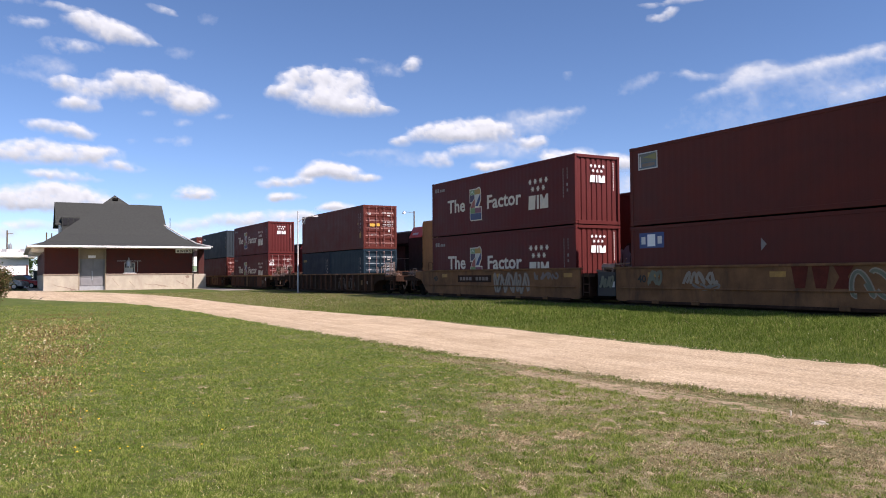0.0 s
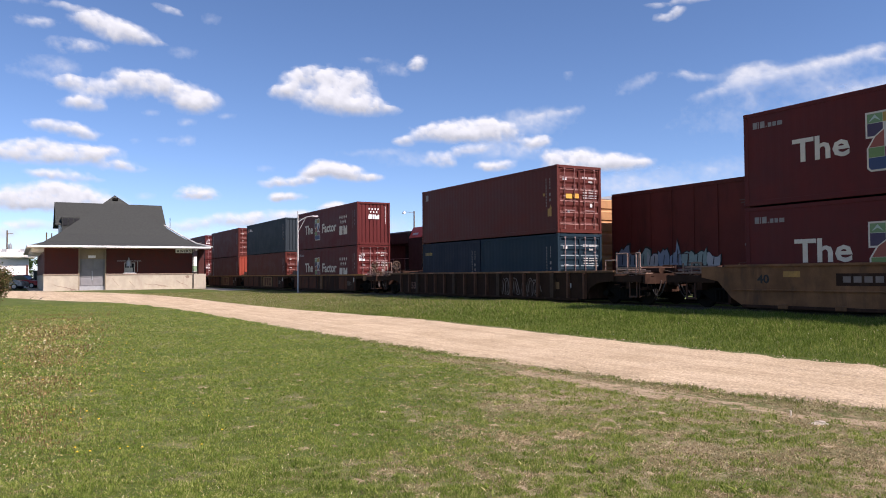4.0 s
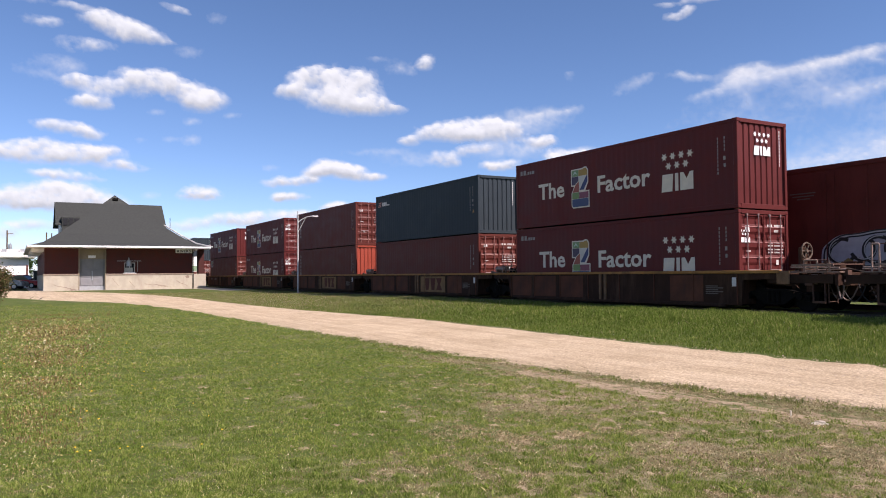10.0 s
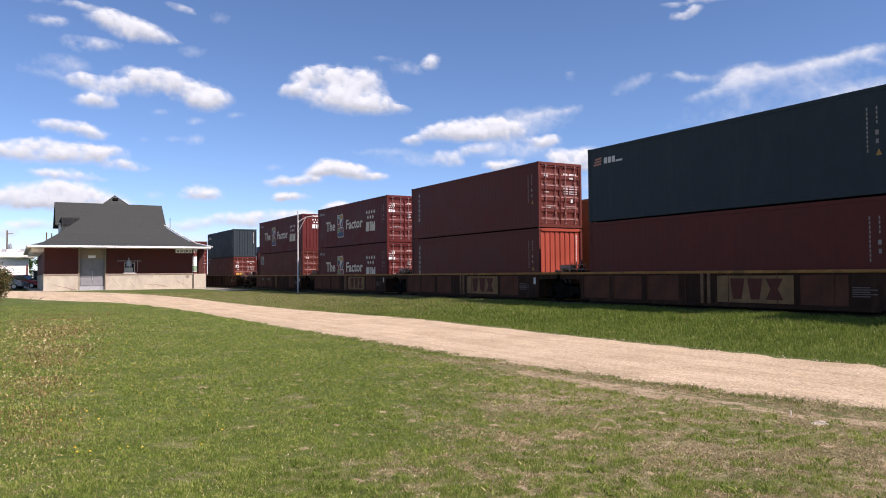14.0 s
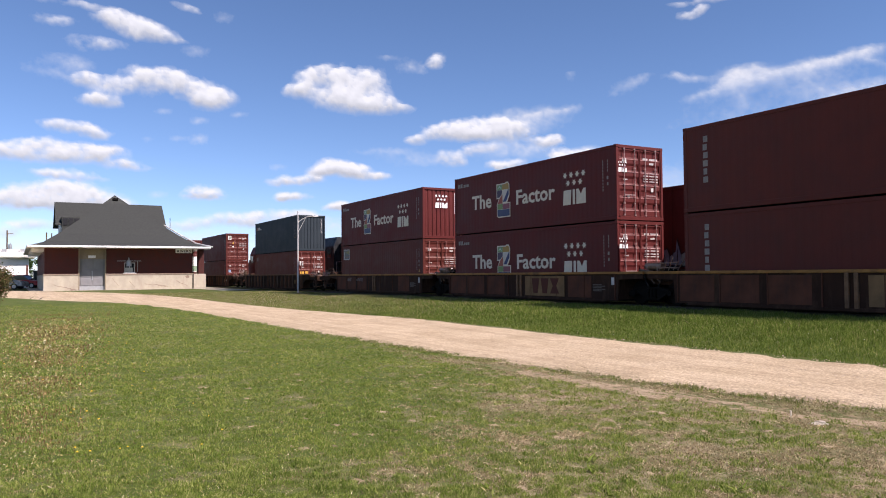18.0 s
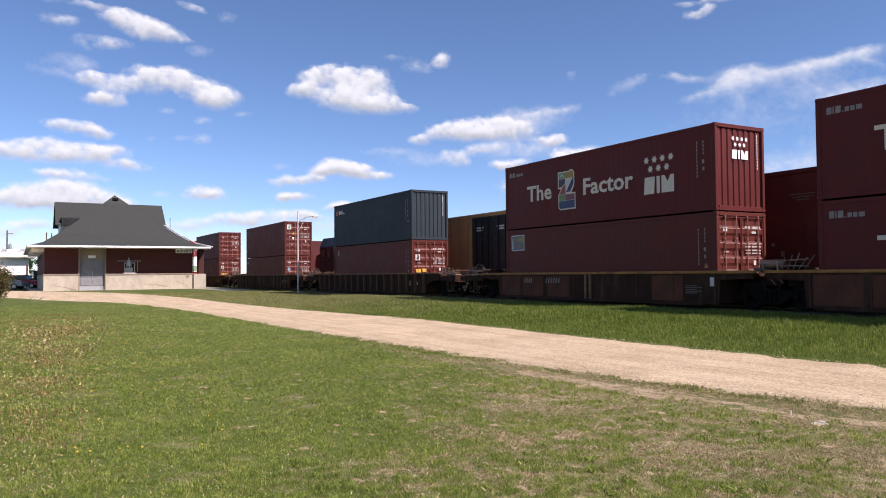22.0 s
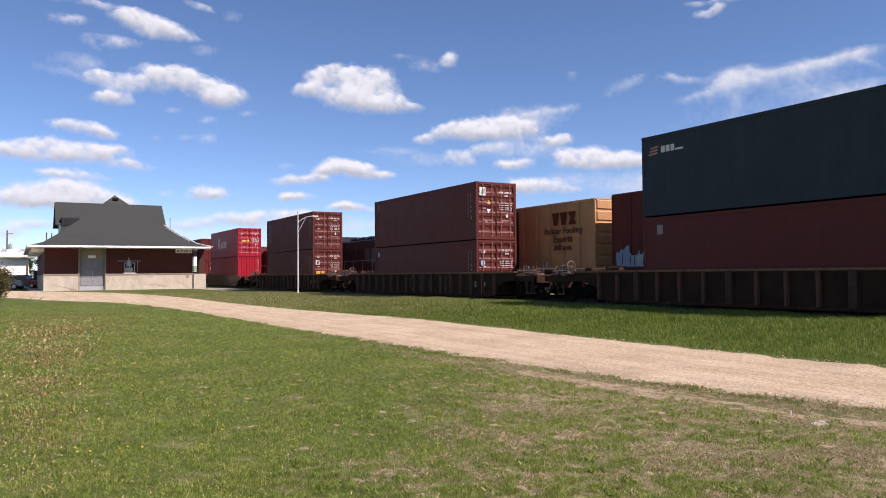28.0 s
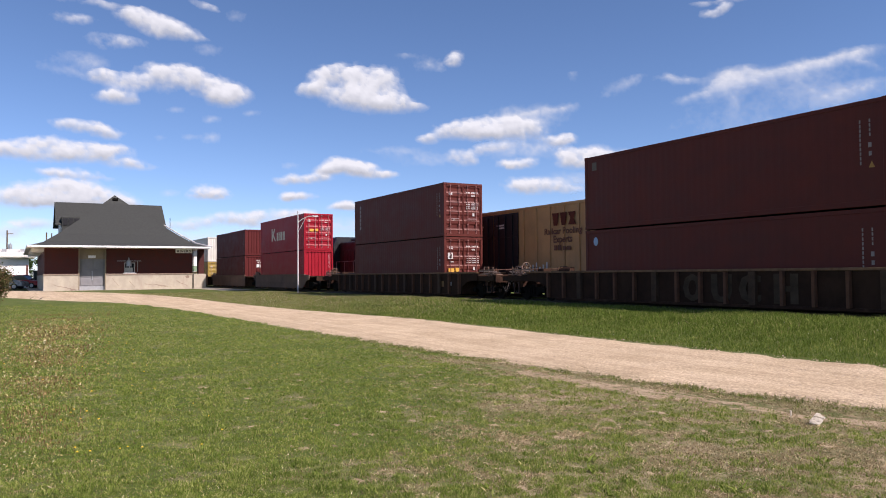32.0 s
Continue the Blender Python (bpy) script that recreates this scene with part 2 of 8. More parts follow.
def star(bm, x, z, r):
    vs = [bm.verts.new((x + (r if k % 2 else r * 0.5) * math.sin(k * math.pi / 6), 0, z + (r if k % 2 else r * 0.5) * math.cos(k * math.pi / 6))) for k in range(12)]
    bm.faces.new(vs)


def plates(quads):
    """Flat painted shapes in the x-z plane, 4 mm thick, facing -y."""
    bm = bmesh.new()
    for q in quads:
        prism(bm, [(x, z) for x, z in q], "y", -0.003, 0.001)
    return bm


def rect(x0, z0, x1, z1):
    return [(x0, z0), (x1, z0), (x1, z1), (x0, z1)]


PAINT = {}


def emblem_paints():
    for nm, c in (("green", (0.15, 0.25, 0.11)), ("gold", (0.34, 0.20, 0.04)), ("azure", (0.03, 0.05, 0.12)), ("plum", (0.055, 0.035, 0.07)), ("navy", (0.03, 0.04, 0.12)), ("leaf", (0.14, 0.22, 0.07)), ("rose", (0.20, 0.045, 0.07)),
                  ("scarlet", (0.28, 0.07, 0.045)), ("pale", (0.5, 0.47, 0.42)), ("arrow", (0.42, 0.5, 0.42))):
        PAINT[nm] = mat("emblem_" + nm, c, 0.5, var=0.06, bump=0.02)


emblem_paints()


def slogan(parent, x_left, z_base, y):
    """White slogan, coloured emblem, stars and block mark on a long side, starting at x_left."""
    def put(name, me, dx, dz, label):
        o = part(name, me, None, parent, label)
        o.location = (x_left + dx, y, z_base + dz)
        return o
    put("lettering", cached("the", lambda: text_fit("The", 1.77, 0.66, M["sloganwhite"])), 1.7, 1.18, "white painted word")
    put("lettering", cached("factor", lambda: text_fit("Factor", 2.84, 0.64, M["sloganwhite"])), 5.54, 1.14, "white painted word")
    put("emblem_border", cached("embo", lambda: to_mesh(plates([[(0.12, 0), (1.13, 0), (1.13, 0.68), (0.88, 0.68), (1.07, 1.0), (1.07, 1.5), (0.95, 1.64), (0.78, 1.64), (0.72, 1.6), (0, 1.6), (0, 0.9), (0.2, 0.9), (0.02, 0.62), (0.02, 0.1)]]), "emblem_border", M["sloganwhite"])), 3.92, 0.62, "white emblem outline")
    for nm, q in (("green", rect(0.05, 1.3, 0.47, 1.55)), ("gold", [(0.48, 1.3), (1.02, 1.3), (1.02, 1.48), (0.93, 1.59), (0.8, 1.59), (0.74, 1.55), (0.48, 1.55)]), ("plum", [(0.05, 0.95), (0.24, 0.95), (0.47, 1.11), (0.47, 1.29), (0.05, 1.29)]),
                  ("pale", [(0.51, 0.74), (0.95, 1.29), (0.51, 1.29)]), ("navy", [(0.53, 0.72), (0.79, 0.72), (1.02, 1.03), (1.02, 1.29), (0.97, 1.29)]), ("scarlet", [(0.09, 0.65), (0.5, 0.65), (0.5, 1.09), (0.27, 0.93)]),
                  ("leaf", rect(0.07, 0.38, 0.5, 0.64)), ("rose", rect(0.51, 0.38, 1.08, 0.63)), ("azure", [(0.14, 0.05), (1.08, 0.05), (1.08, 0.37), (0.07, 0.37), (0.07, 0.12)]), ("arrow", [(0.1, 1.34), (0.26, 1.52), (0.42, 1.34), (0.26, 1.43)])):
        o = put("emblem_patch", cached("em" + nm, lambda: to_mesh(plates([q]), "emblem_patch", PAINT[nm])), 3.92, 0.62, "painted emblem patch")
        o.location.y = y - (0.004 if nm != "arrow" else 0.008)

    k = 0.83
    bars = ([(0, 0), (0.6, 0), (0.66, 0.68), (0.06, 0.68)], rect(0.76, 0, 0.94, 0.68), [(1.04, 0), (1.74, 0), (1.74, 0.68), (1.56, 0.68), (1.39, 0.42), (1.22, 0.68), (1.04, 0.68)])
    for i, q in enumerate(bars):
        put("block_mark", cached(("zmk", i), lambda: to_mesh(plates([[(px * k, pz * 0.9) for px, pz in q]]), "block_mark", M["sloganwhite"])), 8.93, 0.80, "white block mark")

    def one_star():
        bm = bmesh.new()
        star(bm, 0, 0, 0.15)
        return to_mesh(bm, "star", M["sloganwhite"])
    for i in range(4):
        put("star", cached("star", one_star), 9.07 + i * 0.39, 2.03, "")
    for i in range(3):
        put("star", cached("star", one_star), 9.26 + i * 0.39, 1.70, "")
    put("lettering_bar", cached("bar90", lambda: to_mesh(plates([rect(0, 0, 0.15, 0.2), rect(0.18, 0, 0.22, 0.2), rect(0.26, 0, 0.42, 0.2), rect(0.46, 0, 0.5, 0.04), rect(0.54, 0, 0.66, 0.13), rect(0.7, 0, 0.82, 0.13), rect(0.86, 0, 1.03, 0.13)]), "lettering_bar", M["codewhite"])), 0.35, 2.38, "small white line of lettering")


def end_mark(parent, x, y, z, rz, s=1.0):
    def build():
        bm = plates([[(-0.4, 0), (-0.16, 0), (-0.13, 0.3), (-0.37, 0.3)], rect(-0.08, 0, 0.0, 0.3), [(0.06, 0), (0.4, 0), (0.4, 0.3), (0.3, 0.3), (0.23, 0.16), (0.16, 0.3), (0.06, 0.3)]])
        for i in range(4):
            star(bm, -0.33 + i * 0.22, 0.68, 0.085)
        for i in range(3):
            star(bm, -0.22 + i * 0.22, 0.48, 0.085)
        return to_mesh(bm, "end_mark", M["white"])
    o = part("end_mark", cached("endmark", build), None, parent, "white end marking with stars")
    o.matrix_basis = pose(x, y, z, 0, 0, rz) @ Matrix.Diagonal((s, s, s, 1))


def shipping_container(label, paint, length=12.192, height=2.896, front="plain", side_mark=None, end_paint=None, panels=0.28, stickers=0):
    """A container on its bottom centre; front: what the +x end shows, 'plain' corrugation or 'doors'."""
    c = thing("shipping_container", label, "container", "containers of the passing train")
    P, E = M[paint], M[end_paint or paint]
    h2, w2, key = length / 2, W / 2, (paint, length, height)
    for sy in (-1, 1):
        o = part("side_panel", cached(("side",) + key, lambda: to_mesh(corrugated(length - 0.3, height - 0.29, panels, 0.003), "side_panel", P)), None, c)
        o.matrix_basis = pose(0, sy * (w2 - 0.02), 0.165, 0, 0, 0 if sy < 0 else 180)
        o = part("top_rail", cached(("trail",) + key, lambda: to_mesh(boxes((-h2 + 0.15, h2 - 0.15, -0.03, 0.03, -0.06, 0.06), bevel=0.008), "top_rail", P)), None, c)
        o.location = (0, sy * (w2 - 0.035), height - 0.07)
        o = part("bottom_rail", cached(("brail",) + key, lambda: to_mesh(boxes((-h2 + 0.15, h2 - 0.15, -0.025, 0.025, -0.08, 0.08), bevel=0.008), "bottom_rail", P)), None, c)
        o.location = (0, sy * (w2 - 0.035), 0.09)
        for sx in (-1, 1):
            o = part("corner_post", cached(("post",) + key, lambda: to_mesh(boxes((-0.08, 0.08, -0.06, 0.06, 0, height - 0.24), bevel=0.012), "corner_post", P)), None, c)
            o.location = (sx * (h2 - 0.085), sy * (w2 - 0.065), 0.12)
            for z in (0.0, height - 0.118):
                o = part("corner_casting", cached(("cast", paint), lambda: to_mesh(boxes((-0.089, 0.089, -0.081, 0.081, 0, 0.118), bevel=0.012), "corner_casting", P)), None, c)
                o.location = (sx * (h2 - 0.089), sy * (w2 - 0.081), z)
    part("roof", cached(("roof",) + key, lambda: to_mesh(corrugated_roof(length - 0.3), "roof", P)), None, c).location = (0, 0, height - 0.045)
    part("underframe", cached(("floor",) + key, lambda: to_mesh(boxes((-h2 + 0.1, h2 - 0.1, -w2 + 0.06, w2 - 0.06, 0.03, 0.15)), "underframe", M["iron"])), None, c)
    for sx in (-1, 1):
        doors = (front == "doors") == (sx > 0)
        m = pose(sx * (h2 - 0.03), 0, 0, 0, 0, 90 if sx > 0 else -90)
        for z, hh in ((0.08, 0.16), (height - 0.07, 0.13)):
            o = part("end_sill", cached(("sill", paint, end_paint, hh), lambda: to_mesh(boxes((-w2 + 0.16, w2 - 0.16, -0.03, 0.05, -hh / 2, hh / 2), bevel=0.008), "end_sill", E)), None, c)
            o.matrix_basis = m @ pose(0, 0, z)
        if not doors:
            o = part("end_panel", cached(("endp", paint, end_paint, height), lambda: to_mesh(corrugated(W - 0.24, height - 0.30, 0.262, 0.036, shape=(0.52, 0.64, 0.86, 0.98)), "end_panel", E)), None, c)
            o.matrix_basis = m @ pose(0, 0.015, 0.165)
            if sx > 0:
                o = part("marking", cached(("vbars", height), lambda: to_mesh(plates([rect(0, 0.30 + k * 0.11, 0.04, 0.38 + k * 0.11) for k in range(11)]), "marking", M["dirty_white"])), None, c, "white code letters in a column")
                o.matrix_basis = m @ pose(0.86, 0.006, height - 1.75)
        else:
            for s in (-1, 1):
                d = part("door", cached(("door", paint, end_paint, height), lambda: to_mesh(door_leaf(height - 0.32), "door", E)), None, c)
                d.matrix_basis = m @ pose(s * 0.545, 0.01, 0.17)
                # thin pale ribs whose colour carries the sun's glare on the bevels
                for k in range(5):
                    r = part("door_rib", cached(("drib", end_paint or paint), lambda: to_mesh(boxes((-0.49, 0.49, -0.014, 0.0, 0.0, 0.028), bevel=0.006), "door_rib", DUSTY_GLINT[end_paint or paint])), None, d)
                    r.location = (0, 0, 0.05 + (height - 0.42) / 5 * (k + 0.27))
                for k in (-1, 1):
                    r = part("lock_rod", cached(("lrod", height, paint == "red"), lambda: to_mesh(lock_rod(height - 0.30), "lock_rod", M["rodred"] if paint == "red" else M["lockrod"])), None, d, "dull painted lock rod")
                    r.location = (k * 0.27, -0.045, 0)
                    hd = part("handle", cached(("lhand", k), lambda: to_mesh(boxes((0, -k * 0.34, -0.055, -0.03, 0, 0.035) if k < 0 else (-0.34, 0, -0.055, -0.03, 0, 0.035)), "handle", M["lockrod"])), None, d, "dull door handle")
                    hd.location = (k * 0.27, -0.01, 0.78)
                if sx > 0:
                    tx = part("marking", cached(("dmark", s), lambda: to_mesh(door_marks(s), "marking", M["dirty_white"])), None, d, "white code lettering")
                    tx.location = (0, -0.006, height - 0.32)
    if stickers and front == "doors":
        for k, (yy, zz, w) in enumerate(((-0.75, 0.42, 0.34), (-0.32, 0.44, 0.28))):
            o = part("warning_label", cached(("warn", w), lambda: to_mesh(plates([rect(0, 0, w, 0.2)]), "warning_label", M["signyellow"])), None, c, "orange-yellow warning label")
            o.matrix_basis = pose(h2 - 0.03, 0, 0, 0, 0, 90) @ pose(yy - (0.2 if stickers == 1 else 0), -0.022, zz + (1.05 if stickers > 1 else 0.60))
    if side_mark:
        side_mark(c, h2, height)
    return c


def corrugated_roof(length):
    bm = bmesh.new()
    n = round(length / 0.42)
    p = length / n
    xs = []
    for i in range(n):
        b = -length / 2 + i * p
        xs += [(b, 0), (b + p * 0.5, 0), (b + p * 0.58, 0.02), (b + p * 0.92, 0.02)]
    xs.append((length / 2, 0))
    rows = [(bm.verts.new((x, -W / 2 + 0.05, z)), bm.verts.new((x, W / 2 - 0.05, z))) for x, z in xs]
    for a, b in zip(rows, rows[1:]):
        bm.faces.new((a[0], b[0], b[1], a[1]))
    ret = bmesh.ops.extrude_face_region(bm, geom=bm.faces[:])
    for v in ret["geom"]:
        if isinstance(v, bmesh.types.BMVert):
            v.co.z = -0.03
    return bm


def door_leaf(h):
    bm = corrugated(1.02, h - 0.1, (h - 0.1) / 5, 0.04, vertical=False)
    bmesh.ops.translate(bm, vec=(0, 0, 0.05), verts=bm.verts)
    for x in (-0.53, 0.50):
        box(bm, x, x + 0.03, -0.012, 0.05, 0, h)
    box(bm, -0.5, 0.5, -0.012, 0.05, 0, 0.05)
    box(bm, -0.5, 0.5, -0.012, 0.05, h - 0.05, h)
    return bm


def lock_rod(h):
    bm = bmesh.new()
    rod(bm, (0, 0, -0.02), (0, 0, h + 0.02), 0.016, 8)
    for z in (0.0, 0.45, h * 0.45, h * 0.7, h - 0.05):
        box(bm, -0.036, 0.036, -0.008, 0.045, z, z + 0.05)
    return bm


def door_marks(s):
    def line(x, z, n, w, h, gap=0.4):
        return [rect(x + k * w * (1 + gap), z, x + k * w * (1 + gap) + w, z + h) for k in range(n)]
    if s > 0:
        q = line(-0.36, -0.40, 4, 0.045, 0.09) + line(-0.02, -0.40, 6, 0.04, 0.09) + line(0.33, -0.40, 1, 0.05, 0.09) + line(-0.02, -0.56, 4, 0.04, 0.08)
        for z in (-0.92, -1.02, -1.14, -1.24):
            q += line(-0.34, z, 4, 0.045, 0.045) + line(-0.02, z, 5, 0.04, 0.045) + line(0.33, z, 2, 0.035, 0.045)
        q += [rect(0.05, -1.62, 0.17, -1.46)]
    else:
        q = line(-0.34, -0.50, 3, 0.06, 0.14, 0.2) + line(-0.3, -1.20, 4, 0.04, 0.045) + [rect(-0.1, -1.9, 0.02, -1.78)]
    return plates(q)


def wheelset_mesh():
    bm = bmesh.new()
    rod(bm, (0, -0.85, 0), (0, 0.85, 0), 0.08, 10)
    for s in (-1, 1):
        rod(bm, (0, s * 0.72, 0), (0, s * 0.79, 0), 0.42, 24)
        rod(bm, (0, s * 0.68, 0), (0, s * 0.72, 0), 0.45, 24)
        for k in range(5):
            a = k * math.tau / 5
            rod(bm, (0.22 * math.cos(a), s * 0.78, 0.22 * math.sin(a)), (0.22 * math.cos(a), s * 0.8, 0.22 * math.sin(a)), 0.05, 6)
    return to_mesh(bm, "wheelset", M["wheel"])


def truck_frame_mesh():
    bm = bmesh.new()
    for s in (-1, 1):
        prism(bm, [(-1.2, 0.02), (-1.05, 0.1), (-0.35, 0.22), (0.35, 0.22), (1.05, 0.1), (1.2, 0.02), (1.2, -0.12), (0.95, -0.15), (0.75, 0.02), (0.32, -0.25), (-0.32, -0.25), (-0.75, 0.02), (-0.95, -0.15), (-1.2, -0.12)], "y", s * 0.98 - 0.08, s * 0.98 + 0.08)
        for k in (-0.16, 0, 0.16):
            rod(bm, (k, s * 1.08, -0.18), (k, s * 1.08, 0.16), 0.06, 8)
        for k in (-0.89, 0.89):
            rod(bm, (k, s * 0.9, 0), (k, s * 1.14, 0), 0.11, 10)
    box(bm, -0.2, 0.2, -0.95, 0.95, -0.1, 0.18)
    return to_mesh(bm, "truck", M["iron"])


def truck(parent, x):
    """A two-axle truck under a car whose own zero is at the rail head."""
    t = part("truck", cached("truck", truck_frame_mesh), None, parent, "grimy cast-steel freight truck")
    t.location = (x, 0, 0.46)
    for s in (-1, 1):
        w = part("wheelset", cached("wheelset", wheelset_mesh), None, t, "worn steel wheels on an axle")
        w.location = (s * 0.89, 0, 0)
        ROLLERS.append((w, s * 0.89))


def well_car(label, paint, half_well, ends, style, top=1.24, tapers=(0, 0)):
    """One well unit on its track centre at rail height. ends: (left, right), each a truck centre (0: the neighbour carries the joint) and the platform's end."""
    c = thing("well_car", label, "rail car", "cars of the passing train")
    P = M[paint]
    bot, y = 0.16, 1.43
    c["face"] = -y - 0.034
    reach = {"smooth": 0.05, "lip": 1.35, "rib": 1.5}[style]
    for s in (-1, 1):
        o = part("side_sill", cached(("sill", paint, half_well, style, tapers[::-s]), lambda: to_mesh(side_sill(half_well, top, bot, style, tapers[::-s]), "side_sill", M["carpanel"] if style == "rib" else P)), None, c)
        o.matrix_basis = pose(0, s * y, 0, 0, 0, 0 if s < 0 else 180)
        o = part("bottom_chord", cached(("bchord", half_well), lambda: to_mesh(boxes((-half_well + 0.6, half_well - 0.6, -0.07, 0.05, 0.10, 0.2), bevel=0.01), "bottom_chord", M["cardark"])), None, c)
        o.matrix_basis = pose(0, s * y, 0, 0, 0, 0 if s < 0 else 180)
        chord = {"lip": "railyellow", "rib": "chordtan"}.get(style, paint)
        o = part("top_chord", cached(("chord", chord, half_well, style), lambda: to_mesh(boxes((-half_well - reach, half_well + reach, -0.09, 0.09, -0.055 if style == "lip" else -0.04, 0.04), bevel=0.012), "top_chord", M[chord])), None, c)
        o.location = (0, s * (y - 0.005), top + 0.02)
        if style in ("rib", "lip"):
            pitch = 1.02 if style == "rib" else 1.75
            n = int(2 * half_well / pitch)
            for k in range(n + 1):
                wide = style == "rib" and k % 4 == 2
                o = part("stake", cached(("stake", paint, top, wide), lambda: to_mesh(boxes((-0.12 if wide else -0.05, 0.12 if wide else 0.05, -0.15, 0.0, bot + 0.03, top - 0.03) if style == "rib" else (-0.02, 0.02, -0.045, 0.0, bot + 0.03, top - 0.03), bevel=0.006), "stake", M["staketan"] if wide else P if style == "rib" else M["brownpanel"])), None, c)
                o.matrix_basis = pose((half_well - 0.15) * (2 * k / n - 1), s * (y + 0.015), 0, 0, 0, 0 if s < 0 else 180)
            for x in (-0.15, 0.12) if style == "lip" else ():
                o = part("middle_stake", cached(("midstake", top), lambda: to_mesh(boxes((-0.06, 0.06, -0.075, 0.0, bot + 0.03, top - 0.03), bevel=0.008), "middle_stake", M["chordtan"])), None, c, "dull tan middle stake")
                o.matrix_basis = pose(x, s * (y + 0.015), 0, 0, 0, 0 if s < 0 else 180)
        else:
            o = part("side_ledge", cached(("ledge", paint, half_well), lambda: to_mesh(boxes((-half_well + 0.3, half_well - 0.3, -0.065, 0.0, 0.62, 0.67), bevel=0.01), "side_ledge", P)), None, c)
            o.matrix_basis = pose(0, s * (y + 0.02), 0, 0, 0, 0 if s < 0 else 180)
            for x in (-4.6, -2.8, 2.4, 4.4):
                o = part("jacking_pad", cached("pad", lambda: to_mesh(boxes((-0.16, 0.16, -0.1, 0.0, 0.1, 0.24), bevel=0.02), "jacking_pad", P)), None, c)
                o.matrix_basis = pose(x, s * (y + 0.02), 0, 0, 0, 0 if s < 0 else 180)
    for k in range(9):
        o = part("floor_beam", cached("fbeam", lambda: to_mesh(boxes((-0.12, 0.12, -y + 0.03, y - 0.03, 0.13, 0.28)), "floor_beam", M["iron"])), None, c)
        o.location.x = (half_well - 0.6) * (k / 4 - 1)
    for s in (-1, 1):
        o = part("bulkhead", cached(("bulk", paint), lambda: to_mesh(boxes((-0.05, 0.05, -y + 0.04, y - 0.04, 0.2, 1.1)), "bulkhead", M["cardark"])), None, c)
        o.location.x = s * (half_well - 0.05)
        o = part("container_seat", cached("seat", lambda: to_mesh(boxes((-0.3, 0.3, -y + 0.03, y - 0.03, 0.15, 0.302)), "container_seat", M["iron"])), None, c)
        o.location.x = s * 5.95
        tx, px = ends[0 if s < 0 else 1]
        p = part("end_platform", cached(("plat", paint, round(px - half_well, 2)), lambda: to_mesh(platform(px - half_well), "end_platform", M["cardark"])), None, c)
        p.matrix_basis = pose(s * half_well, 0, 0, 0, 0, 0 if s > 0 else 180)
        if tx:
            truck(c, s * tx)
    return c


def side_sill(half, top, bot, style, tapers=(0, 0)):
    bm = bmesh.new()
    if style == "smooth":
        ends = [[(k * (half + 1.0), top), (k * (half + 1.0), top - 0.34), (k * (half + 0.35), top - 0.46), (k * (half - 0.2), bot + 0.22), (k * (half - 0.6), bot)] if tapers[0 if k < 0 else 1] else [(k * half, top), (k * half, bot + 0.08), (k * (half - 0.12), bot)] for k in (-1, 1)]
        out = ends[0] + ends[1][::-1]
    elif style == "lip":
        e = half + 1.3
        out = [(-e, top), (-e, top - 0.2), (-half - 0.05, top - 0.24), (-half + 0.02, bot), (half - 0.02, bot), (half + 0.05, top - 0.24), (e, top - 0.2), (e, top)]
    else:
        e = half + 1.45
        out = [(-e, top), (-e, top - 0.34), (-half - 0.55, top - 0.42), (-half - 0.1, top - 0.62), (-half + 0.18, bot), (half - 0.18, bot), (half + 0.1, top - 0.62), (half + 0.55, top - 0.42), (e, top - 0.34), (e, top)]
    prism(bm, out, "y", -0.03, 0.03)
    return bm


def platform(length):
    """The deck over a truck, from the well's end to the coupler or joint."""
    bm = bmesh.new()
    box(bm, 0, length, -0.28, 0.28, 0.75, 1.12)
    box(bm, 0.0, min(0.8, length), -1.4, 1.4, 1.06, 1.16)
    if length > 1.9:
        box(bm, length - 0.75, length - 0.15, -1.35, 1.35, 1.04, 1.12)
        box(bm, length - 0.2, length - 0.1, -1.4, 1.4, 0.8, 1.14)
        rod(bm, (length - 0.1, 0, 0.86), (length + 0.28, 0, 0.86), 0.1, 8)
        box(bm, length + 0.1, length + 0.42, -0.16, 0.16, 0.72, 1.0)
    return bm


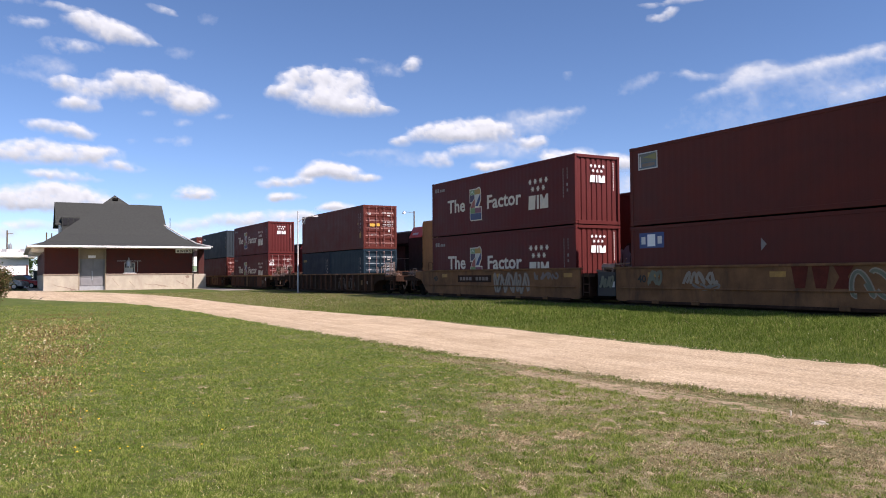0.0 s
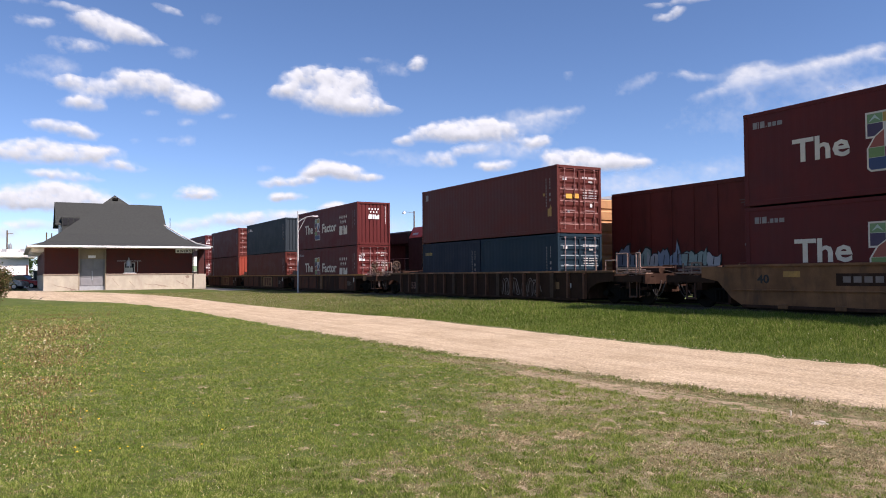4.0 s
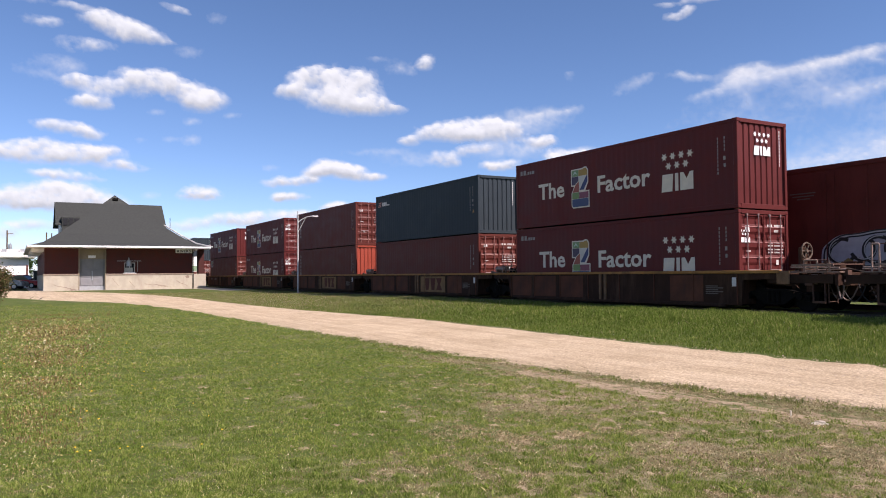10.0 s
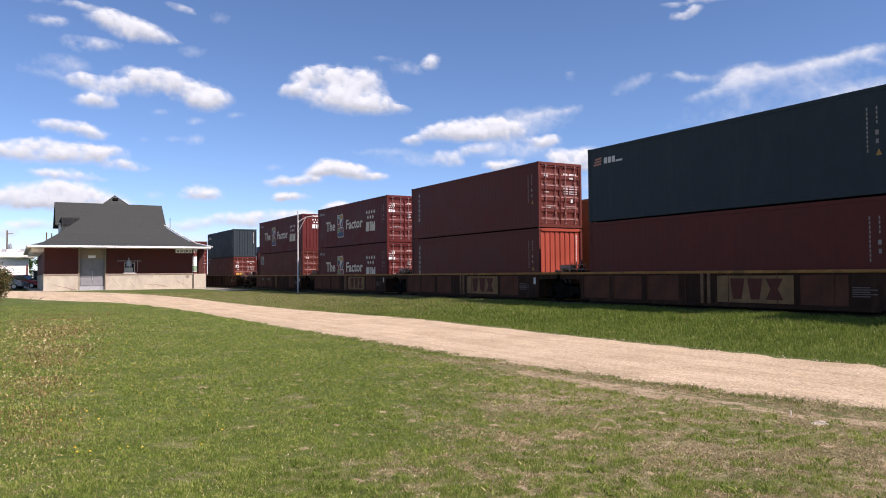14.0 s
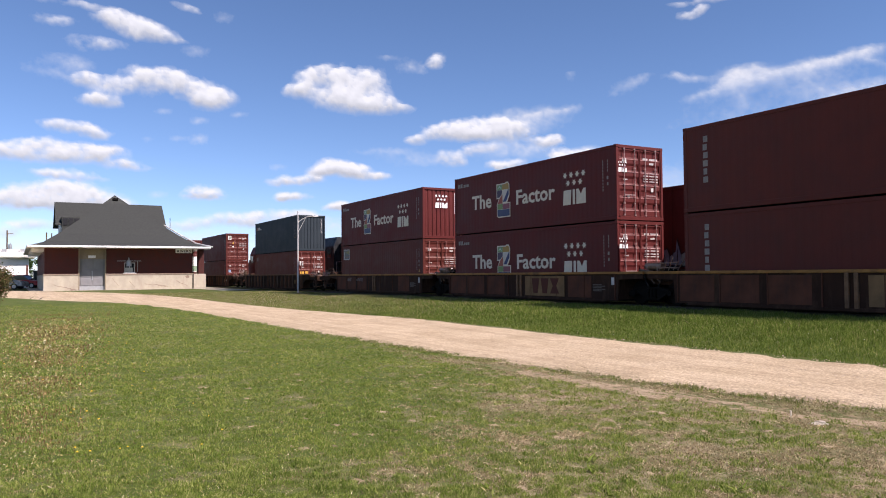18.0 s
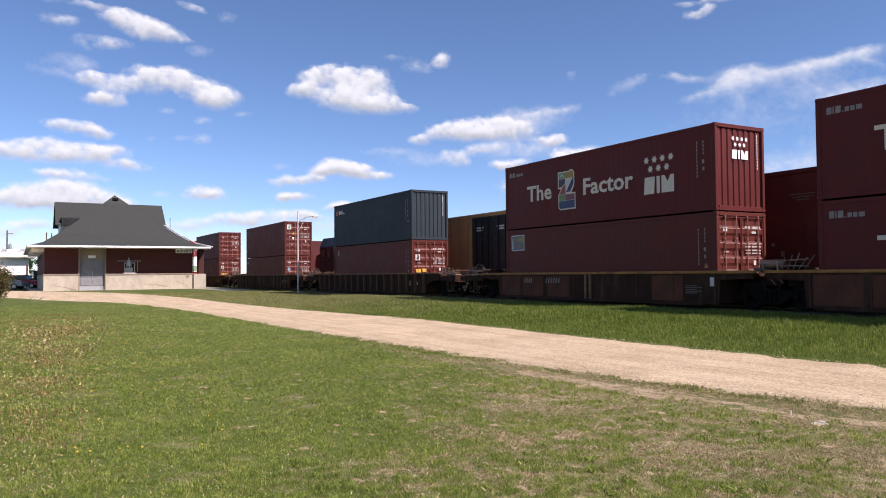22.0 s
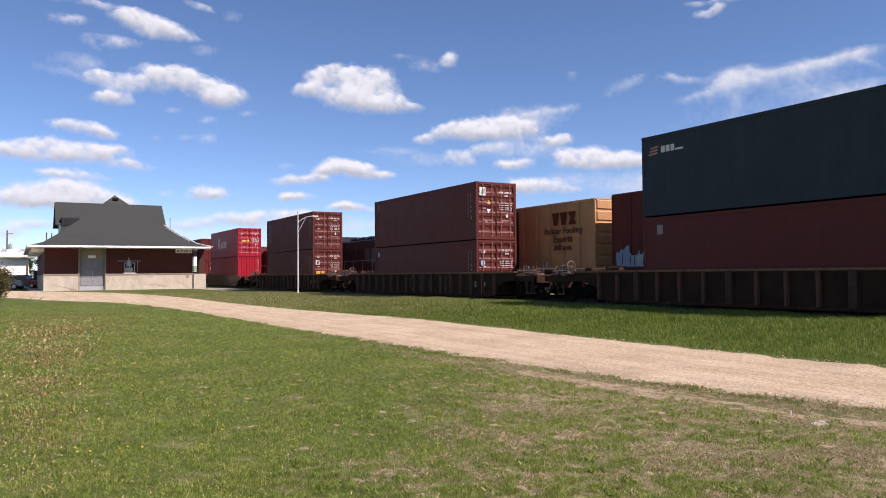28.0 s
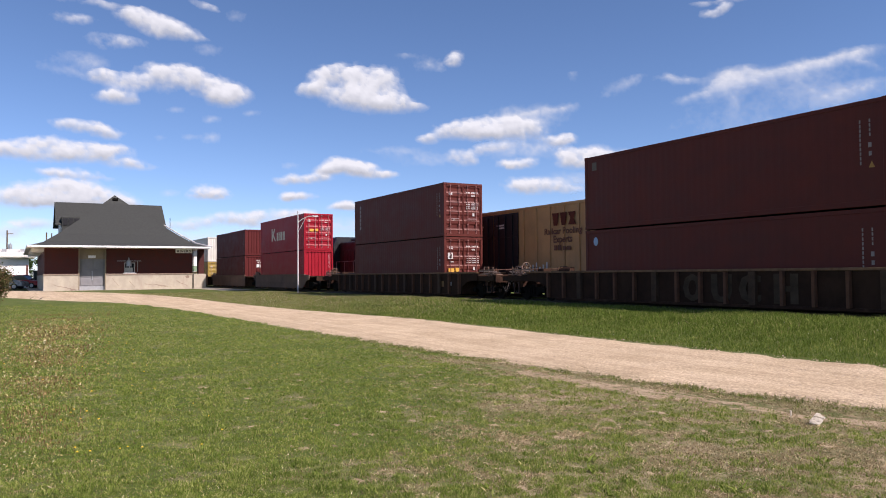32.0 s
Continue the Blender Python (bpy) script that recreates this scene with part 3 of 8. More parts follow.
def railing_set(c, x, s, tall=0.0):
    """Ladders, grab rails, a crossover walk and brake rigging on the car's end platform at x, end direction s."""
    for y in (-1.3, 1.3):
        bm = bmesh.new()
        for dx in (0.0, 0.5):
            rod(bm, (x + s * dx, y, 1.1), (x + s * dx, y, 1.52 + tall), 0.015, 6)
        rod(bm, (x, y, 1.52 + tall), (x + s * 0.5, y, 1.52 + tall), 0.015, 6)
        rod(bm, (x, y, 1.33), (x + s * 0.5, y, 1.33), 0.013, 6)
        part("handrail", bm, M["rust"], c, "rusted grab rail")
        bm = bmesh.new()
        for dz in (0.35, 0.6, 0.85):
            rod(bm, (x + s * 0.55, y, dz), (x + s * 0.55, y * 0.7, dz), 0.016, 6)
        rod(bm, (x + s * 0.55, y, 0.3), (x + s * 0.55, y, 1.12), 0.02, 6)
        rod(bm, (x + s * 0.55, y * 0.7, 0.3), (x + s * 0.55, y * 0.7, 1.12), 0.02, 6)
        part("end_ladder", bm, M["rust"], c, "rusted end ladder")
    part("crossover_walk", boxes((x - 0.15, x + 0.25, -1.25, 1.25, 1.13, 1.17)), M["cardark"], c, "grimy grating walkway")
    bm = bmesh.new()
    rod(bm, (x + s * 0.2, -0.9, 1.17), (x + s * 0.2, -0.9, 1.5), 0.03, 6)
    rod(bm, (x + s * 0.2, 0.9, 1.17), (x + s * 0.2, 0.9, 1.5), 0.03, 6)
    rod(bm, (x + s * 0.2, -0.9, 1.4), (x + s * 0.2, 0.9, 1.4), 0.022, 6)
    part("cross_rail", bm, M["rust"], c, "rusted crossover rail")
    bm = bmesh.new()
    pts = [(x + s * 0.75, 0.45, 0.95), (x + s * 0.95, 0.48, 0.6), (x + s * 1.1, 0.42, 0.42), (x + s * 1.3, 0.3, 0.5)]
    for a, b in zip(pts, pts[1:]):
        rod(bm, a, b, 0.03, 6)
    part("air_hose", bm, M["tyre"], c, "black air hose")
    for y in (-1.36, 1.36):
        part("end_beam", boxes((x - 1.35, x + 0.75, y - 0.05, y + 0.05, 0.86, 1.1)), M["carpanel"], c)
        bm = bmesh.new()
        rod(bm, (x - s * 1.0, y, 1.12), (x - s * 0.3, y * 0.6, 1.3), 0.017, 6)
        rod(bm, (x - s * 0.3, y * 0.6, 1.3), (x + s * 0.3, y * 0.6, 1.18), 0.017, 6)
        part("brace", bm, M["railtan"], c, "tan diagonal brace")
        part("sill_step", boxes((x + s * 0.3 - 0.2, x + s * 0.3 + 0.2, y - 0.03, y + 0.03, 0.3, 0.36), (x + s * 0.3 - 0.2, x + s * 0.3 - 0.17, y - 0.02, y + 0.02, 0.36, 0.9), (x + s * 0.3 + 0.17, x + s * 0.3 + 0.2, y - 0.03, y + 0.03, 0.36, 0.9)), M["rust"], c, "rusted sill step")
    part("cross_bearer", boxes((x - 0.12, x + 0.12, -1.32, 1.32, 0.62, 1.04)), M["cardark"], c)
    part("draft_sill", boxes((x - 1.3, x + 0.9, -0.34, 0.34, 0.5, 1.06)), M["cardark"], c)
    for k, key in ((0.75, "hosegrey"), (1.0, "tyre"), (0.4, "hosegrey")):
        loose_hose(c, x + s * k, -0.75 - 0.4 * k + 0.3, 1.0 - 0.1 * k, 0.55 + 0.2 * k, key)
    bm = bmesh.new()
    for k in range(4):
        rod(bm, (x - s * (0.6 - 0.3 * k), -1.28, 0.92 + 0.09 * k), (x + s * (0.2 + 0.2 * k), -1.3, 0.84 + 0.13 * (k % 3)), 0.02, 5)
    rod(bm, (x - s * 0.6, -1.33, 1.32), (x + s * 0.9, -1.33, 1.3), 0.024, 5)
    rod(bm, (x - s * 0.2, -1.33, 1.22), (x + s * 1.0, -1.2, 1.26), 0.02, 5)
    part("brake_rods", bm, M["hosegrey"], c, "pale worn brake rods")
    rnd = random.Random(int(x * 10) + 7)
    for key, words, rods in (("rust", "rusted brake rigging", 6), ("cardark", "grimy brackets", 4)):
        bm = bmesh.new()
        for k in range(rods):
            a = Vector((x + s * rnd.uniform(-0.9, 1.1), rnd.uniform(-1.32, -0.3), rnd.uniform(0.55, 1.1)))
            rod(bm, a, a + Vector((rnd.uniform(-0.4, 0.4), rnd.uniform(-0.05, 0.2), rnd.uniform(-0.12, 0.12))), rnd.uniform(0.012, 0.024), 5)
        for k in range(4):
            a = Vector((x + s * rnd.uniform(-0.9, 1.1), rnd.uniform(-1.3, -0.4), rnd.uniform(0.6, 1.2)))
            e = [rnd.uniform(0.04, 0.12) for _ in range(3)]
            box(bm, a.x - e[0], a.x + e[0], a.y - e[1], a.y + e[1], a.z - e[2], a.z + e[2])
        part("brake_rigging", bm, M[key], c, words)
    part("side_walk", boxes((x - s * 0.9, x + s * 0.95, -1.38, -1.02, 1.16, 1.20) if s > 0 else (x + s * 0.95, x - s * 0.9, -1.38, -1.02, 1.16, 1.20), bevel=0.006), M["walktan"], c, "worn pinkish-tan walkway edge")
    bm = bmesh.new()
    uprights = (-0.58, 0.0, 0.45, 0.65) if tall else (-0.15, 0.25, 0.62)
    for dx in uprights:
        rod(bm, (x + s * dx, -1.36, 1.18), (x + s * dx, -1.36, 1.52 + tall), 0.026, 6)
    for a, b in zip(uprights[::2], uprights[1::2]):
        rod(bm, (x + s * a, -1.36, 1.52 + tall), (x + s * b, -1.36, 1.52 + tall), 0.026, 6)
    box(bm, x - 0.55, x + 0.75, -1.385, -1.35, 1.36, 1.41)
    if tall:
        for dx in (-1.2, -1.75):
            rod(bm, (x + s * dx, -1.36, 1.22), (x + s * dx, -1.36, 1.7), 0.024, 6)
        rod(bm, (x - s * 0.58, -1.36, 1.68), (x - s * 1.2, -1.36, 1.68), 0.024, 6)
    part("grab_rail", bm, M["railpale"] if tall else M["walktan"], c, "worn tan bent grab rail")
    part("tool_box", boxes((x - s * 0.3 - 0.25, x - s * 0.3 + 0.25, 0.95, 1.3, 1.17, 1.5), bevel=0.03), M["cardark"], c, "dark brown steel box")
    part("valve_box", boxes((x - s * 0.9, x - s * 0.45, -0.75, -0.3, 1.15, 1.42), bevel=0.03), M["cardark"], c, "grimy brake valve")
    bm = bmesh.new()
    rod(bm, (x - s * 1.1, 0.7, 1.3), (x - s * 0.3, 0.7, 1.3), 0.16, 10)
    part("brake_cylinder", bm, M["cardark"], c, "grimy brake cylinder")


def loose_hose(c, x, y, z, span, key):
    """A slack brake hose that hangs in a loop between two couplings."""
    bm = bmesh.new()
    pts = [Vector((x - span / 2 + span * k / 8, y, z - 0.55 * math.sin(math.pi * k / 8) ** 0.8)) for k in range(9)]
    for a, b in zip(pts, pts[1:]):
        rod(bm, a, b, 0.022, 6)
    part("brake_hose", bm, M[key], c, "slack brake hose")


def joint_clutter(c, x):
    """The joint between two articulated units: side bearings, slack pipes and a bearing cover."""
    part("bearing_cover", boxes((x - 0.55, x + 0.55, -0.6, 0.6, 1.1, 1.32), bevel=0.05), M["cardark"], c, "grimy bearing cover")
    bm = bmesh.new()
    rod(bm, (x - 0.5, -1.15, 1.3), (x + 0.3, -1.15, 1.18), 0.05, 8)
    rod(bm, (x + 0.1, -1.2, 1.2), (x + 0.6, -1.25, 0.85), 0.03, 6)
    rod(bm, (x - 0.1, -1.2, 1.2), (x + 0.35, -1.28, 0.8), 0.03, 6)
    part("brake_rigging", bm, M["railtan"], c, "pale brake rods at the joint")
    bm = bmesh.new()
    rod(bm, (x - 0.45, -0.85, 1.44), (x + 0.35, -0.85, 1.44), 0.13, 12)
    for k in (-0.3, 0.2):
        box(bm, x + k - 0.03, x + k + 0.03, -1.0, -0.72, 1.2, 1.44)
    part("air_reservoir", bm, M["reservoir"], c, "worn brown air reservoir")
    bm = bmesh.new()
    for k in range(5):
        rod(bm, (x + 0.5 + 0.12 * k, -1.2 + 0.1 * k, 1.28), (x + 0.62 + 0.16 * k, -1.2 + 0.12 * k, 1.62 + 0.07 * (k % 3)), 0.018, 5)
    rod(bm, (x + 0.35, -1.15, 1.52), (x + 1.35, -1.15, 1.56), 0.022, 5)
    rod(bm, (x + 0.4, -1.2, 1.38), (x + 1.25, -1.0, 1.36), 0.022, 5)
    part("pipe_bracket", bm, M["walktan"], c, "bent brake pipes")
    loose_hose(c, x, -1.0, 1.1, 0.9, "tyre")
    bm = bmesh.new()
    rod(bm, (x + 0.75, -0.9, 1.3), (x + 0.75, -0.7, 1.3), 0.17, 12)
    part("brake_drum", bm, M["iron"], c, "dark round brake drum")


def car_paint(c, shapes, key, x, z, label, lift=0.0):
    for shape in shapes:
        p = part("painted_mark", plates([shape]), M[key], c, label)
        p.location = (x, c["face"] - lift, z)


def block_letters(x):
    """A faded row of three plain tapered blocks."""
    return [[(x + 0.12, 0), (x + 0.43, 0), (x + 0.55, 0.64), (x, 0.64)], [(x + 0.77, 0), (x + 1.08, 0), (x + 1.2, 0.64), (x + 0.65, 0.64)], [(x + 1.3, 0), (x + 1.9, 0), (x + 1.72, 0.32), (x + 1.9, 0.64), (x + 1.3, 0.64), (x + 1.48, 0.32)]]


def number_text(c, words, x, z, w, h, key, lift=0.006):
    p = part("lettering", text_fit(words, w, h, M[key]), None, c, "painted car number")
    p.location = (x, c["face"] - lift, z)


def brake_wheel(c, x, z, y=-0.9):
    """A spoked hand-brake wheel facing along the car, before its gear case."""
    bm = bmesh.new()
    ring = [(0.24 * math.cos(k * math.tau / 18), 0.24 * math.sin(k * math.tau / 18)) for k in range(18)]
    for a, b in zip(ring, ring[1:] + ring[:1]):
        rod(bm, (x, y + a[0], z + a[1]), (x, y + b[0], z + b[1]), 0.026, 6)
    for k in range(6):
        a = k * math.tau / 6
        rod(bm, (x, y, z), (x, y + 0.24 * math.cos(a), z + 0.24 * math.sin(a)), 0.015, 5)
    rod(bm, (x - 0.06, y, z), (x + 0.03, y, z), 0.05, 8)
    part("brake_wheel", bm, M["railtan"], c, "worn steel hand-brake wheel")
    part("brake_stand", boxes((x - 0.2, x - 0.06, y - 0.14, y + 0.14, 1.1, z + 0.12), bevel=0.03), M["cardark"], c, "grimy hand-brake gear case")


def corner_label(paint_key, w, h, dx=0.45, dz=0.25, bars=2):
    def add(c, h2, height):
        o = part("label_plate", cached(("lab", paint_key, w, h), lambda: to_mesh(plates([rect(0.16 * q, 0, 0.16 * q + 0.12, h) for q in range(5)] if w == 0.8 else [rect(0, 0, w, h) if w != 0.32 else [(0.16 + 0.13 * math.cos(a), 0.2 + 0.17 * math.sin(a)) for a in [q * math.tau / 14 for q in range(14)]]]), "label_plate", M[paint_key])), None, c, "small painted owner's panel")
        o.location = (-h2 + dx, -W / 2 + 0.016, height - dz - h)
        if w == 1.2:
            for k, key in ((0.1, "dirty_white"), (0.9, "dirty_white"), (0.4, "white")):
                q = part("label_bar", plates([rect(0, 0.06, 0.38, h - 0.06) if key == "white" else rect(0, 0.14, 0.2, h - 0.14)]), M[key], c, "white block on the blue panel")
                q.location = (-h2 + dx + k, -W / 2 + 0.012, height - dz - h)
            q = part("marking", plates([[(0, 0), (0.2, 0.2), (0, 0.4)]]), M["codewhite"], c, "small pale arrow mark")
            q.location = (-0.45, -W / 2 + 0.012, 1.55)
        elif w > 0.9 and paint_key == "dirty_white":
            for quad, key, words in (([(0.04, 0.42 * h), (w - 0.04, 0.42 * h), (w - 0.04, h - 0.04), (0.04, h - 0.04)], "labelgrey", "grey-green upper field"), ([(0.25, 0.72 * h), (w - 0.04, 0.5 * h), (w - 0.04, 0.9 * h)], "labelgold", "pale gold beam"),
                                     ([(0.04, 0.04), (w - 0.04, 0.04), (w - 0.04, 0.42 * h), (0.04, 0.42 * h)], "labelblue", "slate-blue lower field"),
                                     ([(0.07, 0.08), (0.15, 0.08), (0.13, 0.8 * h), (0.09, 0.8 * h)], "dirty_white", "white tower shape"), (rect(0.2, 0.1, w - 0.12, 0.36 * h), "boxletterpale", "pale lettering bar")):
                q = part("label_field", plates([quad]), M[key], c, words)
                q.location = (-h2 + dx, -W / 2 + (0.012 if "field" in words else 0.008), height - dz - h)
        code_bars(c, h2, height)
        warning_signs(c, h2, height)
    return add


def code_bars(c, h2, height):
    o = part("marking", cached(("codebars", height), lambda: to_mesh(plates([rect(0, k * 0.125, 0.04, 0.09 + k * 0.125) for k in range(10)] + [rect(0.27, 0.75 + k * 0.125, 0.31, 0.84 + k * 0.125) for k in range(4)] + [rect(0.24, 0.45, 0.33, 0.58), rect(0.25, 0.22, 0.33, 0.34)]), "marking", M["codewhite"])), None, c, "pale code letters in columns")
    o.location = (h2 - 0.8, -W / 2 + 0.016, height - 1.75)


def warning_signs(c, h2, height):
    o = part("warning_sign", cached("warnsign", lambda: to_mesh(plates([[(0, 0), (0.17, 0), (0.085, 0.17)]]), "warning_sign", M["dullorange"])), None, c, "small faded yellow warning sign")
    o.location = (h2 - 0.56, -W / 2 + 0.016, height - 1.85)


def slogan_mark(c, h2, height):
    slogan(c, -h2, 0.0 + (height - 2.896), -W / 2 + 0.016)
    code_bars(c, h2, height)


def striped_mark(c, h2, height):
    for k in range(3):
        s = part("stripe", cached(("nstripe", k), lambda: to_mesh(plates([[(0.05 * k, 0.11 * k), (0.42 + 0.02 * k, 0.11 * k + 0.03), (0.42 + 0.02 * k, 0.11 * k + 0.1), (0.05 * k, 0.11 * k + 0.07)]]), "stripe", M["stripered"])), None, c, "faded orange-red stripe")
        s.location = (-h2 + 0.35, -W / 2 + 0.016, height - 0.72)
    o = part("marking", cached("nmark", lambda: to_mesh(plates([rect(0.6, 0.05, 0.78, 0.28), rect(0.83, 0.05, 1.0, 0.28), rect(1.05, 0.05, 1.22, 0.28), rect(1.26, 0.05, 1.62, 0.12)]), "marking", M["dirty_white"])), None, c, "pale owner's blocks")
    o.location = (-h2 + 0.35, -W / 2 + 0.016, height - 0.72)
    code_bars(c, h2, height)
    warning_signs(c, h2, height)


def tall_letters(c, h2, height):
    o = part("marking", cached("column", lambda: to_mesh(plates([rect(0.02 * (k % 2), 0.27 * k, 0.2 - 0.03 * (k % 3 == 1), 0.27 * k + 0.2) for k in range(6)]), "marking", M["codewhite"])), None, c, "pale owner's blocks in a column")
    o.location = (-h2 + 0.85, -W / 2 + 0.016, height - 1.95)
    code_bars(c, h2, height)
    warning_signs(c, h2, height)


def line_mark(c, h2, height):
    o = part("marking", cached("kmark", lambda: to_mesh(plates([[(0, 0), (0.16, 0), (0.3, 0.35), (0.62, 0), (0.8, 0), (0.42, 0.5), (0.7, 0.95), (0.5, 0.95), (0.16, 0.5), (0.16, 0.95), (0, 0.95)], rect(1.0, 0, 1.32, 0.62), rect(1.45, 0, 1.55, 0.62), rect(1.7, 0, 2.05, 0.62), rect(2.2, 0, 2.5, 0.62)]), "marking", M["sloganwhite"])), None, c, "white owner's block mark")
    o.matrix_basis = pose(-2.6, -W / 2 + 0.012, 1.0) @ Matrix.Diagonal((1.5, 1, 1.15, 1))
    code_bars(c, h2, height)
    warning_signs(c, h2, height)


def set_on(ob, u, z=0.0):
    """Puts a car or container of the train at its track place u (metres along the track at the start)."""
    MOVERS.append((ob, u, z))
    ob.matrix_basis = pose(u, TRACK_Y, z)


HC, STD = 2.896, 2.591
BASE = 0.70
MAROON_SLOGAN = "maroon shipping container with white slogan and coloured emblem"
STACKS = [  # centre at the start, lower container(s), upper container
    (-15.0, [("red-brown shipping container with a blue and white corner panel", "red", STD, "plain", corner_label("azure_plate", 1.2, 0.55))], ("dark red-brown shipping container with a pale corner panel", "red", HC, "plain", corner_label("dirty_white", 0.95, 0.62))),
    (-30.36, [(MAROON_SLOGAN + ", ribbed end forward", "maroon", HC, "plain", slogan_mark)], (MAROON_SLOGAN + ", ribbed end forward", "maroon", HC, "plain", slogan_mark)),
    (-51.98, "pair", ("faded red-brown shipping container with doors forward", "red", HC, "doors", corner_label("codewhite", 0.27, 0.32))),
    (-73.46, [(MAROON_SLOGAN + ", doors forward", "maroon", HC, "doors", slogan_mark)], (MAROON_SLOGAN + ", ribbed end forward", "maroon", HC, "plain", slogan_mark)),
    (-88.92, [("plain red-brown shipping container with doors forward", "red", HC, "doors", code_bars)], ("slate-blue shipping container with a white corner mark", "slate", HC, "plain", striped_mark)),
    (-104.4, [("red-brown shipping container with an orange ribbed end", "red", HC, "plain", tall_letters)], ("red-brown shipping container with white letters in a column", "red", HC, "doors", tall_letters)),
    (-119.9, [(MAROON_SLOGAN + ", doors forward", "maroon", HC, "doors", slogan_mark)], (MAROON_SLOGAN + ", doors forward", "maroon", HC, "doors", slogan_mark)),
    (-135.66, [("red-brown shipping container with a pale corner panel", "red", HC, "doors", corner_label("dirty_white", 1.0, 0.7))], (MAROON_SLOGAN + ", ribbed end forward", "maroon", HC, "plain", slogan_mark)),
    (-157.48, [("red-brown shipping container with doors forward", "red", HC, "doors", corner_label("codewhite", 0.27, 0.34, 0.7, 0.3))], ("slate-blue shipping container with a white corner mark", "slate", HC, "plain", striped_mark)),
    (-181.12, [("red-brown shipping container with a round blue mark", "red", STD, "doors", corner_label("paleblue", 0.32, 0.4))], ("red-brown shipping container with doors forward", "red", HC, "doors", corner_label("datapaint", 0.26, 0.32))),
    (-204.8, [("dull brown shipping container with doors forward", "red", HC, "doors", code_bars)], ("dull brown shipping container with white letters in a column", "red", HC, "doors", tall_letters)),
    (-227.28, [("bright red shipping container with a ribbed end", "bright", HC, "plain", code_bars)], ("bright red shipping container with a white block mark", "bright", HC, "doors", line_mark)),
    (-244.98, [("maroon shipping container with a white end mark", "maroon", HC, "plain", code_bars)], ("dull maroon shipping container with a ribbed end", "maroon", STD, "plain", code_bars)),
    (-261.58, [("yellow shipping container with doors forward", "yellowbox", STD, "doors", code_bars)], ("pale grey shipping container with a ribbed end", "grey", HC, "plain", code_bars)),
]
M["dullbrick"] = mat("dull_brick_lettering", (0.19, 0.088, 0.06), 0.7, var=0.25, scale=4)
M["datapaint"] = mat("faded_data_paint", (0.115, 0.095, 0.08), 0.75, var=0.25, scale=5)
M["redmark"] = mat("worn_red_block_paint", (0.115, 0.026, 0.017), 0.7, var=0.25, scale=3, spec=0.08)
M["paleblue"] = mat("pale_blue_label", (0.24, 0.36, 0.52), 0.5, var=0.1, bump=0.03)
M["markorange"] = mat("orange_reflector", (0.28, 0.12, 0.05), 0.6, var=0.2)
M["boxletterpale"] = mat("faded_pale_lettering", (0.20, 0.155, 0.125), 0.7, var=0.2)
M["dullgold"] = mat("dull_gold_lettering", (0.22, 0.15, 0.04), 0.6, var=0.2)
M["dullorange"] = mat("faded_orange_patch", (0.36, 0.19, 0.045), 0.6, var=0.25, scale=4)
M["stripered"] = mat("faded_orange_red_stripe", (0.40, 0.17, 0.12), 0.6, var=0.15)
M["labelgrey"] = mat("grey_green_label", (0.15, 0.16, 0.135), 0.6, var=0.12, bump=0.03)
M["labelgold"] = mat("pale_gold_label", (0.26, 0.23, 0.09), 0.6, var=0.12, bump=0.03)
M["labelblue"] = mat("slate_blue_label", (0.10, 0.145, 0.185), 0.6, var=0.12, bump=0.03)
M["azure_plate"] = mat("blue_label_paint", (0.032, 0.062, 0.18), 0.5, var=0.1, bump=0.03)


def ribbon(strokes, width):
    """Sprayed lines as flat bands in the x-z plane, each piece a hair over the one before."""
    bm = bmesh.new()
    k = 0
    for pts in strokes:
        last = None
        for a, b in zip(pts, pts[1:] + [(2 * pts[-1][0] - pts[-2][0], 2 * pts[-1][1] - pts[-2][1])]):
            d = Vector((b[0] - a[0], b[1] - a[1]))
            n = Vector((-d.y, d.x)).normalized() * width / 2
            y = -0.00025 * k
            k += 1
            now = (bm.verts.new((a[0] + n.x, y, a[1] + n.y)), bm.verts.new((a[0] - n.x, y, a[1] - n.y)))
            if last:
                bm.faces.new((last[0], last[1], now[1], now[0]))
            last = now
    return bm


def loops(w, h, count, rnd):
    """Looping letter-like strokes side by side."""
    out = []
    for k in range(count):
        cx, rx, rz = (k + 0.5) / count * w, w / count * rnd.uniform(0.42, 0.62), h * rnd.uniform(0.34, 0.46)
        f1, f2, p1, p2 = rnd.uniform(0.5, 1.1), rnd.uniform(0.7, 1.4), rnd.uniform(0, 6), rnd.uniform(0, 6)
        out.append([(cx + rx * math.cos(f1 * math.tau * q / 22 + p1), h / 2 + rz * math.sin(f2 * math.tau * q / 22 + p2)) for q in range(23)])
    return out


def scrawl(o, x, z, w, h, seed, fill, edge, count=5):
    """Graffiti: looping strokes of one paint with an outline of another."""
    for key, width, up in ((edge, 0.17, 0.0), (fill, 0.085, 0.014)):
        for k, stroke in enumerate(loops(w, h, count, random.Random(seed))):
            p = part("graffiti_stroke", ribbon([stroke], width * min(1.0, 0.35 + 0.6 * h)), M[key], o, "spray-painted graffiti stroke")
            p.location = (x, o["face"] - 0.002 - up - 0.0012 * k, z)


